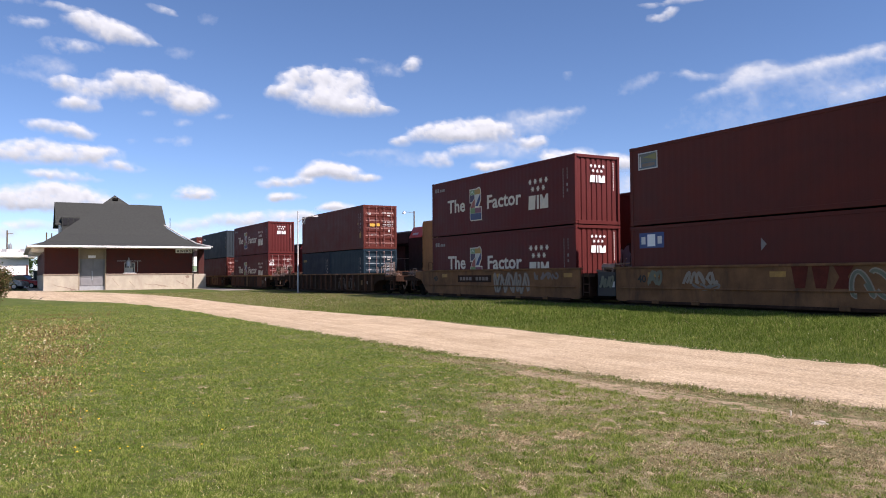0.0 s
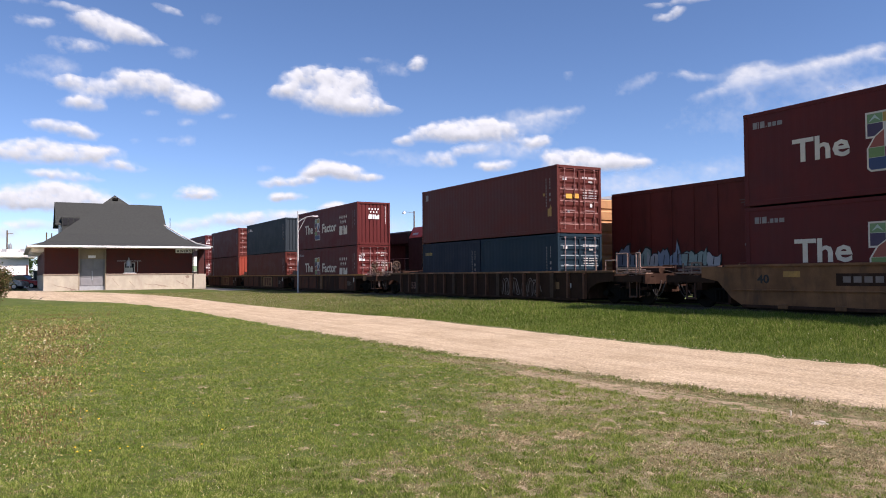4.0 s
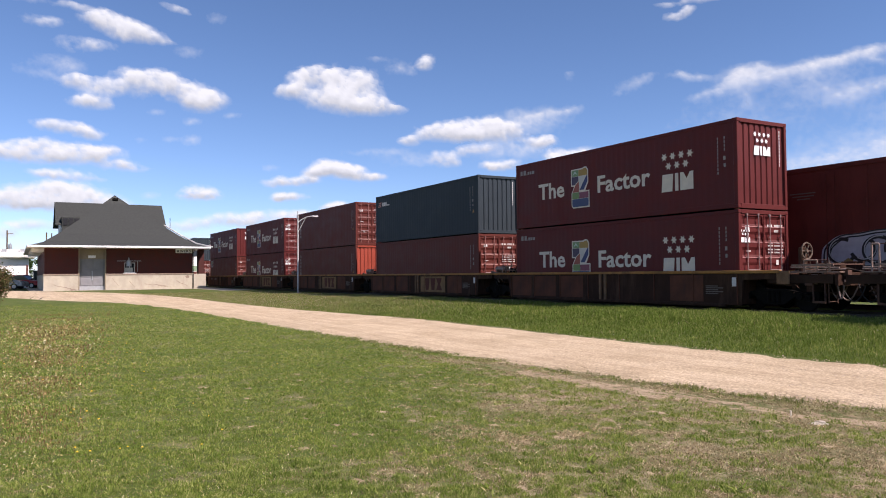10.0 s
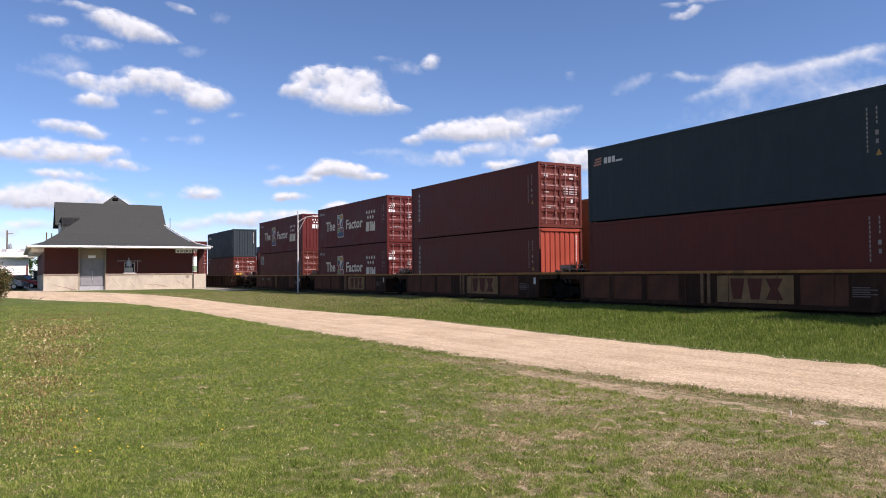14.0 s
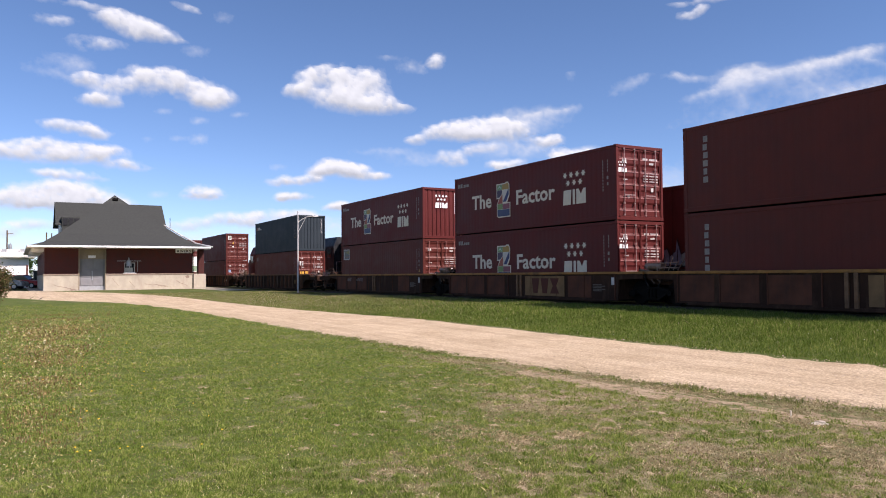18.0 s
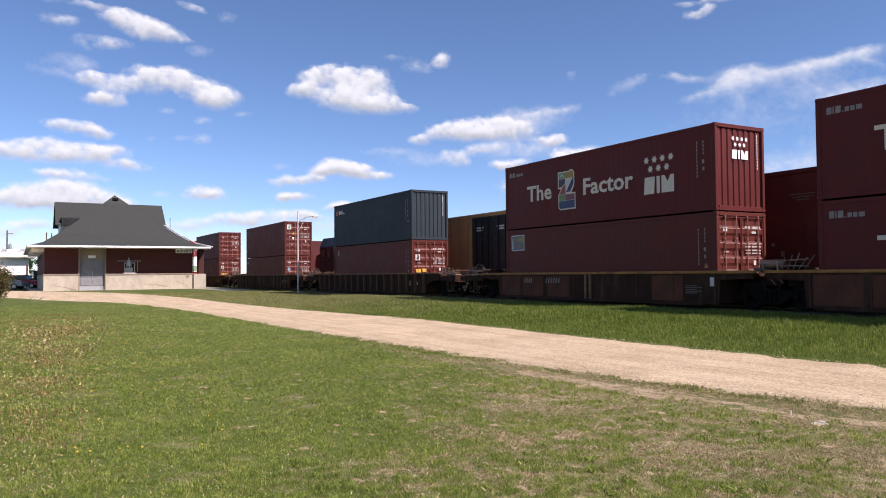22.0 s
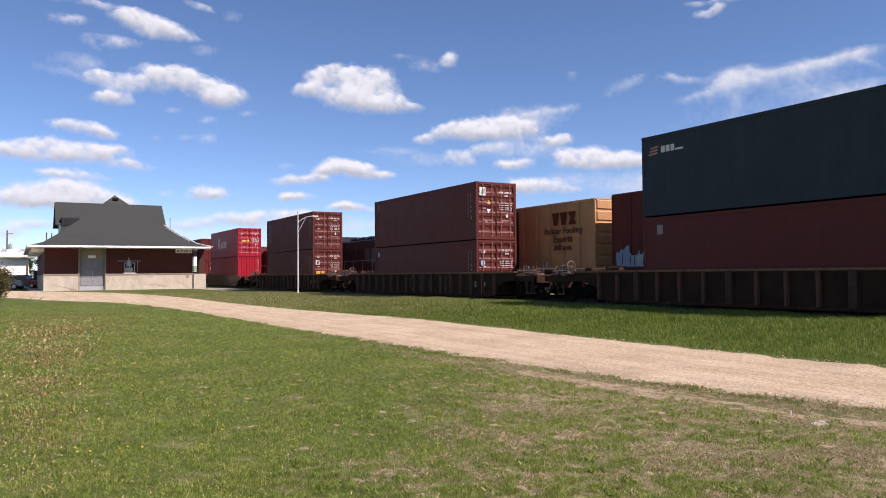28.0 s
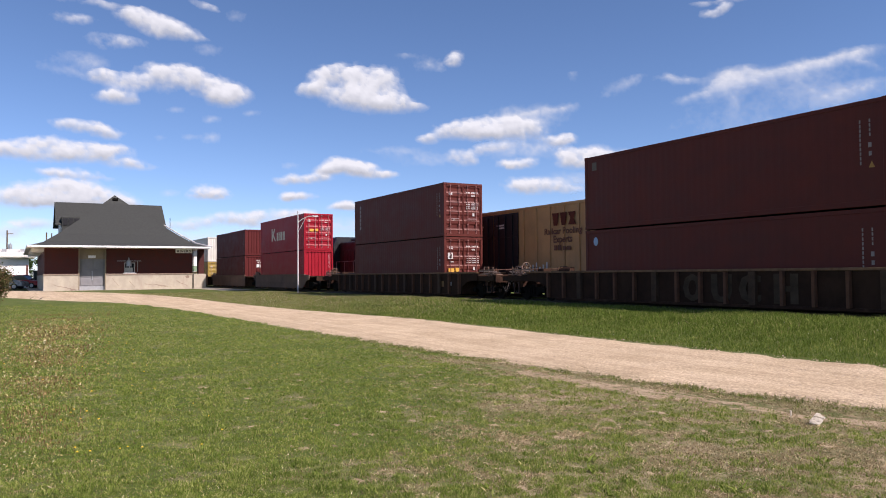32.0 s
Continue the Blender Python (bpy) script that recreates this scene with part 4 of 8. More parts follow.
def mural(o, x, z, w, h):
    """A large sprayed piece: a domed black and white outline round lilac and mint fields, and big black curved letters."""
    def field(key, pts, lift, words):
        p = part("graffiti", plates([pts]), M[key], o, words)
        p.location = (x, o["face"] - lift, z)

    def stroke(key, pts, width, lift, words):
        p = part("graffiti_stroke", ribbon([pts], width), M[key], o, words)
        p.location = (x, o["face"] - lift, z)
    turns = [math.pi * k / 40 for k in range(41)]
    rim = [(w * (0.5 - 0.5 * math.copysign(abs(math.cos(a)) ** 0.8, math.cos(a))), h * (0.1 + 0.9 * math.sin(a) ** 0.55 * (1 + 0.03 * math.sin(9 * a)))) for a in turns]

    def inset(g, pts):
        return [(w / 2 + (px - w / 2) * g, 0.4 * h + (pz - 0.4 * h) * (g - 0.03)) for px, pz in pts]
    field("spraylilac", inset(1.03, rim) + [(w, 0), (0, 0)], 0.0, "pale lilac haze of paint")
    field("ink", rim + [(w * 0.98, 0.03), (w * 0.02, 0.03)], 0.003, "black painted outline")
    field("spraywhite", inset(0.97, rim) + [(w * 0.96, 0.06), (w * 0.04, 0.06)], 0.006, "white painted rim")
    field("spraylilac", inset(0.86, rim[:23]) + [(w * 0.56, 0.1), (w * 0.1, 0.1)], 0.009, "lilac painted field")
    field("spraymint", inset(0.86, rim[22:]) + [(w * 0.9, 0.1), (w * 0.57, 0.1)], 0.009, "mint painted field")
    stroke("ink", inset(0.88, rim), 0.05, 0.013, "black inner outline")
    for k, (cx, r, a0, a1) in enumerate(((0.16, 0.34, 60, 330), (0.33, 0.30, 200, 420), (0.45, 0.36, 30, 300), (0.60, 0.30, -60, 200), (0.73, 0.36, 60, 340), (0.86, 0.26, 160, 430))):
        arc = [(cx * w + 1.15 * r * h * math.cos(radians(a0 + (a1 - a0) * q / 18)), (0.46 + 0.04 * (k % 2)) * h + r * h * math.sin(radians(a0 + (a1 - a0) * q / 18))) for q in range(19)]
        stroke("ink", arc, 0.12, 0.017 + 0.006 * k, "broad black letter stroke")
        stroke("spraywhite", [(px + 0.05, pz + 0.03) for px, pz in arc[3:-3]], 0.035, 0.056 + 0.002 * k, "white letter highlight")
    field("dullgold", [(w * 0.2, 0.0), (w * 0.24, 0.0), (w * 0.24, 0.16), (w * 0.28, 0.16), (w * 0.22, 0.32), (w * 0.16, 0.16), (w * 0.2, 0.16)], 0.075, "yellow painted arrow")


M["spraypale"] = mat("pale_spray_paint", (0.30, 0.245, 0.185), 0.7, var=0.12, scale=3, bump=0.03)
M["spraywhite"] = mat("white_spray_paint", (0.42, 0.415, 0.40), 0.7, var=0.12, scale=3, bump=0.03)
M["spraydark"] = mat("dark_spray_paint", (0.062, 0.045, 0.031), 0.9, var=0.3, scale=3, bump=0.03, spec=0.03)
M["sprayblue"] = mat("pale_blue_spray_paint", (0.215, 0.27, 0.33), 0.7, var=0.15, scale=3, bump=0.03)
M["spraymint"] = mat("mint_spray_paint", (0.27, 0.345, 0.30), 0.7, var=0.15, scale=3, bump=0.03)
M["spraylilac"] = mat("lilac_white_spray_paint", (0.37, 0.365, 0.40), 0.7, var=0.15, scale=3, bump=0.03)
M["spraydull"] = mat("dull_pale_spray_paint", (0.19, 0.165, 0.135), 0.75, var=0.2, scale=3, bump=0.03)
M["sprayteal"] = mat("teal_spray_paint", (0.15, 0.155, 0.105), 0.7, var=0.15, scale=3, bump=0.03)
M["spraygrey"] = mat("faded_spray_paint", (0.19, 0.16, 0.14), 0.75, var=0.2, scale=3, bump=0.03)


def jagged(o, x, z, w, h, seed):
    """Angular graffiti: black torn silhouettes filled with pale blue, mint and white slabs, one tall spike."""
    rnd = random.Random(seed)
    n = 9
    for k in range(n):
        x0, x1 = w * k / n, w * (k + (1.5 if k < 3 else 1.15)) / n
        tall = h * (1.0 if k == 5 else rnd.uniform(0.6, 0.78)) * (1.08 - 0.05 * k)
        tip = rnd.uniform(0.25, 0.75)
        if k == 5:
            shape = [(x0, 0), (x1, 0), (x1 - 0.04, tall * 0.4), (x0 + 0.62 * (x1 - x0), tall), (x0 + 0.5 * (x1 - x0), tall * 0.55), (x0, tall * 0.35)]
        else:
            tops = [(x1 - (x1 - x0) * q / 5 + rnd.uniform(-0.03, 0.03), tall * (0.62 + 0.38 * rnd.random() ** 1.3)) for q in range(6)]
            shape = [(x0 + 0.04, 0), (x1 - 0.04, 0), (x1 + rnd.uniform(-0.02, 0.06), tall * 0.3)] + tops + [(x0 - rnd.uniform(0, 0.06), tall * 0.35)]
        mx, mz = (x0 + x1) / 2, tall * 0.42
        for key, g, lift in (("ink", 1.0, 0.0), (("sprayblue", "sprayblue", "spraymint", "spraywhite", "sprayblue", "sprayblue", "spraymint", "spraymint", "spraywhite")[k], 0.84, 0.004)):
            p = part("graffiti", plates([[(mx + (a - mx) * g, mz + (b - mz) * g) for a, b in shape]]), M[key], o, "spray-painted graffiti shape")
            p.location = (x, o["face"] - lift - 0.001 * k, z)
        for dx in (-0.16, 0.1) if k % 2 else (0.0,):
            p = part("graffiti_stroke", plates([[(mx + dx - 0.04, mz * 0.4), (mx + dx, mz * 0.3), (mx + dx + 0.05, mz * 1.4), (mx + dx + 0.02, mz * 1.5)]]), M["ink"], o, "black graffiti stroke")
            p.location = (x, o["face"] - 0.018, z)


def build_train():
    for i, (u, low, high) in enumerate(STACKS):
        if low == "pair":
            for dx, pt, lab in ((-3.06, "blue", "short blue shipping container with a yellow mark"), (3.06, "teal", "short teal-blue shipping container with doors forward")):
                b = shipping_container(lab, pt, 6.058, STD, "doors" if dx > 0 else "plain", corner_label("dullgold", 0.8, 0.16, 0.35, 0.5) if dx < 0 else code_bars)
                set_on(b, u + dx, BASE)
            z = BASE + STD + 0.036
        else:
            lab, pt, hh, front, mark = low[0]
            b = shipping_container(lab, pt, 12.192, hh, front, mark, "orange" if "orange ribbed" in lab else None, stickers=1 if i in (8, 10) else 0)
            if front == "plain" and mark is slogan_mark:
                end_mark(b, 6.096 - 0.022, 0.0, 1.75, 90)
            if "white end mark" in lab:
                end_mark(b, 6.096 - 0.022, 0.35, 1.75, 90)
            if mark is slogan_mark and front == "doors":
                end_mark(b, 6.084, -0.9, 1.84, 90, 0.55)
            if i in (8, 10):
                for shape, key, lift in ((rect(0, 0, 0.3, 0.34), "dirty_white", 0.0), ([(0.05, 0.06), (0.22, 0.04), (0.25, 0.28), (0.12, 0.2)], "ink", 0.006)):
                    q = part("door_sign", plates([shape]), M[key], b, "small black and white owner's sign")
                    q.matrix_basis = pose(6.084 + lift, -0.98, 1.72, 0, 0, 90)
            if i == 9:
                q = part("door_sign", plates([[(0.13 * math.cos(k * math.tau / 16), 0.15 * math.sin(k * math.tau / 16)) for k in range(16)]]), M["paleblue"], b, "round pale blue label")
                q.matrix_basis = pose(6.084, -0.83, 1.45, 0, 0, 90)
            set_on(b, u, BASE)
            z = BASE + hh + 0.036
        lab, pt, hh, front, mark = high
        b = shipping_container(lab, pt, 12.192, hh, front, mark, stickers=2 if i in (2, 11) else 0)
        for sx in (-1, 1):
            for sy in (-1, 1):
                o = part("twist_lock", cached("twist", lambda: to_mesh(boxes((-0.06, 0.06, -0.05, 0.05, -0.04, 0.002), bevel=0.008), "twist_lock", M["rust"])), None, b)
                o.location = (sx * 6.0, sy * 1.13, 0)
        if front == "plain" and mark is slogan_mark:
            end_mark(b, 6.096 - 0.022, 0.0, 1.75, 90)
        if i == 2:
            for x, zz, w, h in ((5.42, 0.72, 0.26, 0.34), (5.1, 1.62, 0.12, 0.12)):
                part("side_label", plates([rect(0, 0, w, h)]), M["dullorange"], b, "faded yellow side label").location = (x, -W / 2 + 0.012, zz)
        if i == 6:
            end_mark(b, 6.084, -0.9, 1.84, 90, 0.55)
        if i == 9:
            for shape, key, y, zz, words in ((rect(0, 0, 0.36, 0.42), "dirty_white", -1.0, 2.2, "white owner's sign"), ([(0.06, 0.05), (0.3, 0.12), (0.32, 0.38), (0.14, 0.3)], "noticegreen", -1.0, 2.2, "dark green shape on the sign"),
                                             ([(0, 0), (0.2, 0), (0.1, 0.2)], "signyellow", -0.55, 1.78, "yellow warning triangle"), ([(0, 0.2), (0.22, 0.2), (0.11, 0)], "white", -0.58, 1.33, "white triangle mark")):
                q = part("door_sign", plates([shape]), M[key], b, words)
                q.matrix_basis = pose(6.084 + (0.006 if "shape" in words else 0), y, zz, 0, 0, 90)
        set_on(b, u, z)
        # the car below
        if i in (0, 1):
            ends = ((7.8, 7.75), (0, 7.75)) if i == 0 else ((7.2, 8.9), (0, 7.75))
            c = well_car("weathered yellow well car with graffiti", "caryellow", 6.65, ends, "smooth", 1.37, (i, 0))
            number_text(c, "40", -5.5, 0.86, 0.42, 0.26, "ink")
            for x in (-4.6, 0.3, 5.6) if i else (-5.0, 0.02, 4.5):
                car_paint(c, [rect(0, 0, 0.55, 0.17)], "dullorange", x, 1.04, "faded orange-yellow patch", 0.001)
            if i == 1:
                car_paint(c, [rect(0, 0, 3.1, 0.34)], "cardark", -2.95, 0.8, "black number panel", 0.002)
                car_paint(c, [rect(0.2 + k * 0.3, 0.09, 0.42 + k * 0.3, 0.26) for k in (0, 1, 2, 3, 5, 6, 7, 8)], "boxletterpale", -2.95, 0.8, "pale number bars", 0.006)
                scrawl(c, 0.4, 0.30, 2.8, 0.98, 21, "spraypale", "spraydull", 9)
                scrawl(c, 3.6, 0.95, 1.6, 0.30, 24, "spraygrey", "spraygrey", 5)
                part("end_step", boxes((6.75, 6.8, -1.42, -1.0, 0.3, 1.2), (7.1, 7.15, -1.42, -1.0, 0.3, 1.2), (6.8, 7.1, -1.42, -1.36, 0.42, 0.47), (6.8, 7.1, -1.42, -1.36, 0.74, 0.79)), M["cardark"], c, "dark end ladder")
                railing_set(c, -7.9, -1)
                joint_clutter(c, 7.8)
            else:
                scrawl(c, -4.95, 0.74, 0.6, 0.55, 33, "sprayteal", "sprayteal", 3)
                scrawl(c, -3.35, 0.80, 1.5, 0.42, 36, "spraypale", "spraypale", 5)
                scrawl(c, -2.95, 0.62, 1.1, 0.2, 35, "spraydull", "spraydull", 2)
                car_paint(c, block_letters(0), "redmark", 0.75, 0.72, "faded red block mark", 0.002)
                scrawl(c, 2.6, 0.38, 2.2, 0.95, 37, "sprayteal", "spraypale", 4)
                part("joint_shield", boxes((-7.7, -6.7, -1.44, -1.38, 0.32, 1.24), bevel=0.01), M["black"], c, "black plate over the joint")
                scrawl(c, -7.55, 0.62, 0.75, 0.5, 39, "sprayteal", "sprayteal", 4)
                car_paint(c, [rect(0, 0, 0.13, 0.22)], "dirty_white", -6.85, 0.66, "small pale plate", 0.004)
        elif i in (2, 8, 9, 10):
            c = well_car("grimy brown ribbed single well car", "carbrown", 8.3, ((9.9, 11.45), (9.9, 11.45)), "rib")
            for s in (-1, 1):
                railing_set(c, s * 10.4, s, 0.4 if i == 2 else 0.0)
            brake_wheel(c, -10.08 if i == 2 else -10.6, 1.78 if i == 2 else 1.46)
            if i == 2:
                number_text(c, "53", -6.98, 0.42, 0.55, 0.36, "dullbrick")
                scrawl(c, 2.2, 0.2, 1.4, 0.85, 41, "cardark", "spraygrey")
                scrawl(c, 3.7, 0.2, 1.5, 0.8, 43, "cardark", "spraygrey")
                for k in range(7):
                    car_paint(c, [rect(0, 0, 0.5, 0.06)], "markorange", -7 + 2.2 * k, 1.23, "faded orange reflective strip", 0.054)
            if i == 9:
                for x, letter in zip((-0.8, 0.39, 1.46, 2.72), "OUCH"):
                    for dx, lift in ((0.0, 0.0), (0.05, 0.002), (0.1, 0.004)):
                        p = part("graffiti", text_fit(letter, 0.72, 0.86, M["spraydark"]), None, c, "dull spray-painted letter")
                        p.location = (x + dx, c["face"] - 0.004 - lift, 0.28)
            car_paint(c, [rect(0, 0, 0.28, 0.3)], "tanpanel", 6.2, 0.55, "faded tan plate", 0.002)
            car_paint(c, [rect(0, 0, 0.16, 0.18)], "dirty_white", 7.1, 0.62, "small pale plate", 0.002)
        elif i in (3, 4, 5, 6, 7):
            left = (7.8, 7.75) if i < 7 else (7.2, 9.6)
            right = (0, 7.75) if i > 3 else (7.2, 9.6)
            c = well_car("weathered articulated well car with a chipped yellow top edge", "cardark", 6.35, (left, right), "lip", 1.19)
            for k, x in enumerate((-6.1, -4.4, -2.65, 3.4)):
                car_paint(c, [rect(0, 0, 1.45, 0.86)], "brownpanel", x, 0.24, "rust-brown side panel", 0.001)
            if i in (4, 5, 6):
                car_paint(c, [rect(0, 0, 2.75, 0.84)], "tanpanel", 0.45, 0.25, "faded tan panel", 0.02)
                car_paint(c, block_letters(0.45), "markred", 0.5, 0.36, "faded red block mark", 0.026)
            elif i == 7:
                car_paint(c, [[(q, 0), (q + 0.07, 0), (q + 0.11, 0.2), (q + 0.04, 0.2)] for q in (0, 0.16, 0.32, 0.48, 1.55, 1.72, 1.89, 2.06, 2.23, 2.4)], "codewhite", -4.3, 0.8, "slim pale number bar", 0.02)
            car_paint(c, [rect(0, 0.06 * k, 0.5 + 0.2 * (k % 2), 0.06 * k + 0.03) for k in range(5)], "datapaint", 4.95, 0.5, "small faded data lettering", 0.003)
            car_paint(c, [rect(0, 0, 0.16, 0.28)], "dirty_white", 6.0, 0.75, "small pale plate", 0.003)
            if i < 7:
                joint_clutter(c, -7.8)
            if i == 3:
                railing_set(c, 8.6, 1)
                part("end_plate", boxes((7.6, 8.02, -1.47, -1.41, 0.83, 1.22), bevel=0.01), M["chordtan"], c, "worn tan plate at the sill's end")
                brake_wheel(c, 8.22, 1.8)
                loose_hose(c, 9.42, -1.15, 0.98, 0.22, "hosegrey")
            if i == 7:
                railing_set(c, -8.6, -1)
                brake_wheel(c, -8.9, 1.46)
        else:
            right = (7.2, 9.6) if i == 11 else (0, 8.2)
            c = well_car("smooth plum-brown well car", "carplum", 6.9, ((8.3, 8.2), right), "smooth", 1.24, (0, i == 11))
            joint_clutter(c, -8.3)
        set_on(c, u, RAIL_Z)


build_train()
# ---- ground, road, tracks ----
def sheet(name, xs, ys, height, material, parent=None):
    verts = [(x, y, height(x, y)) for x in xs for y in ys]
    n = len(ys)
    faces = [(i * n + j, (i + 1) * n + j, (i + 1) * n + j + 1, i * n + j + 1) for i in range(len(xs) - 1) for j in range(n - 1)]
    me = bpy.data.meshes.new(name)
    me.from_pydata(verts, [], faces)
    me.materials.append(material)
    me.shade_smooth()
    return new(name, me)


def soil_material():
    m = bpy.data.materials.new("mown_lawn_soil")
    m.use_nodes = True
    nt = m.node_tree
    bs = nt.nodes["Principled BSDF"]
    g = ramp(nt, [(0.3, (0.05, 0.08, 0.012)), (0.55, (0.08, 0.105, 0.022)), (0.75, (0.12, 0.125, 0.04))], noise_tex(nt, 0.9, 8, 0.65))
    d = ramp(nt, [(0.3, (0.13, 0.095, 0.055)), (0.5, (0.27, 0.205, 0.13)), (0.72, (0.46, 0.365, 0.25))], noise_tex(nt, 14, 5))
    tc = nt.nodes.new("ShaderNodeTexCoord")
    dot = nt.nodes.new("ShaderNodeVectorMath")
    dot.operation = "DOT_PRODUCT"
    dot.inputs[1].default_value = (0.49, 0.87, 0)
    nt.links.new(tc.outputs["Object"], dot.inputs[0])
    rng = nt.nodes.new("ShaderNodeMapRange")
    for k, v in zip((1, 2, 3, 4), (-2.2, 2.6, 0.0, 0.16)):
        rng.inputs[k].default_value = v
    nt.links.new(dot.outputs["Value"], rng.inputs[0])
    sep, lawn = nt.nodes.new("ShaderNodeSeparateXYZ"), nt.nodes.new("ShaderNodeMapRange")
    nt.links.new(tc.outputs["Object"], sep.inputs[0])
    nt.links.new(sep.outputs["Y"], lawn.inputs[0])
    for k, v in zip((1, 2, 3, 4), (9.5, 12.0, 1.0, -0.3)):
        lawn.inputs[k].default_value = v
    both = nt.nodes.new("ShaderNodeMath")
    both.operation = "MULTIPLY"
    nt.links.new(rng.outputs[0], both.inputs[0])
    nt.links.new(lawn.outputs[0], both.inputs[1])
    wear = nt.nodes.new("ShaderNodeMath")
    nt.links.new(noise_tex(nt, 0.55, 9, 0.72), wear.inputs[0])
    nt.links.new(both.outputs[0], wear.inputs[1])
    f = ramp(nt, [(0.53, (0, 0, 0)), (0.74, (0.9, 0.9, 0.9))], wear.outputs[0])
    c = mix_rgb(nt, g, d, f)
    nt.links.new(c, bs.inputs["Base Color"])
    bs.inputs["Roughness"].default_value, bs.inputs["Specular IOR Level"].default_value = 0.95, 0.15
    b = nt.nodes.new("ShaderNodeBump")
    b.inputs["Strength"].default_value, b.inputs["Distance"].default_value = 0.6, 0.04
    nt.links.new(noise_tex(nt, 22, 6, 0.7), b.inputs["Height"])
    nt.links.new(b.outputs[0], bs.inputs["Normal"])
    return m


SOIL = soil_material()


def spaced(lo, hi, step, far):
    inner = list(np.arange(lo, hi + step / 2, step))
    out = [1.4 ** k * 8 for k in range(1, 18)]
    return [lo - o for o in out if o < far][::-1] + inner + [hi + o for o in out if o < far]


def ground_height(x, y):
    return ground_z(x, y)


tagged(sheet("ground", spaced(-90, 4, 1.0, 3000), spaced(-10, 40, 1.0, 3000), ground_height, SOIL), "mown lawn and prairie grass to the horizon", "ground", kind="structure")

ROAD_FAR = [(-95, -6.5), (-79.2, 1.4), (-65.3, 6.8), (-54.3, 9.2), (-41.5, 10.4), (-24.8, 12.0), (-15.0, 12.0), (-9.9, 12.0), (-2.0, 12.2), (8.0, 12.5)]
ROAD_NEAR = [(-80, -10.0), (-55.8, 0.15), (-50.6, 2.2), (-46.3, 4.8), (-38.3, 6.5), (-29.2, 7.05), (-18.3, 7.35), (-9.6, 7.85), (-5.4, 8.55), (8.0, 10.2)]


def along(line, n):
    pts = [Vector((*p, 0)) for p in line]
    out = []
    for i in range(n):
        f = i / (n - 1) * (len(pts) - 1)
        k = min(int(f), len(pts) - 2)
        a, b = pts[max(k - 1, 0)], pts[min(k + 2, len(pts) - 1)]
        t = f - k
        p1, p2 = pts[k], pts[k + 1]
        out.append(0.5 * (2 * p1 + (p2 - a) * t + (2 * a - 5 * p1 + 4 * p2 - b) * t * t + (3 * p1 - a - 3 * p2 + b) * t ** 3))
    return out


def road_material():
    m = bpy.data.materials.new("pale_gravel")
    m.use_nodes = True
    nt = m.node_tree
    bs = nt.nodes["Principled BSDF"]
    a = ramp(nt, [(0.3, (0.41, 0.318, 0.205)), (0.5, (0.495, 0.39, 0.262)), (0.72, (0.565, 0.455, 0.315))], noise_tex(nt, 0.7, 8, 0.7))
    tracks = ramp(nt, [(0.35, (0.82, 0.80, 0.78)), (0.6, (1.10, 1.10, 1.10))], noise_tex(nt, 1.6, 7, 0.7, "Object", (0.10, 2.2, 1)))
    c = mix_rgb(nt, a, tracks, 0.75, "MULTIPLY")
    g = ramp(nt, [(0.32, (0.45, 0.42, 0.40)), (0.5, (1.0,) * 3), (0.68, (1.45, 1.45, 1.45))], noise_tex(nt, 27, 5, 0.8))
    c = mix_rgb(nt, c, g, 0.85, "MULTIPLY")
    vo = nt.nodes.new("ShaderNodeTexVoronoi")
    vo.inputs["Scale"].default_value = 22
    tc = nt.nodes.new("ShaderNodeTexCoord")
    nt.links.new(tc.outputs["Object"], vo.inputs["Vector"])
    c = mix_rgb(nt, c, ramp(nt, [(0.0, (1.35, 1.33, 1.3)), (0.35, (1.0,) * 3), (0.8, (0.62, 0.6, 0.58))], vo.outputs["Distance"]), 0.55, "MULTIPLY")
    nt.links.new(c, bs.inputs["Base Color"])
    bs.inputs["Roughness"].default_value, bs.inputs["Specular IOR Level"].default_value = 0.95, 0.1
    b = nt.nodes.new("ShaderNodeBump")
    b.inputs["Strength"].default_value, b.inputs["Distance"].default_value = 0.8, 0.03
    nt.links.new(noise_tex(nt, 20, 5, 0.75), b.inputs["Height"])
    nt.links.new(b.outputs[0], bs.inputs["Normal"])
    return m


GRAVEL = road_material()


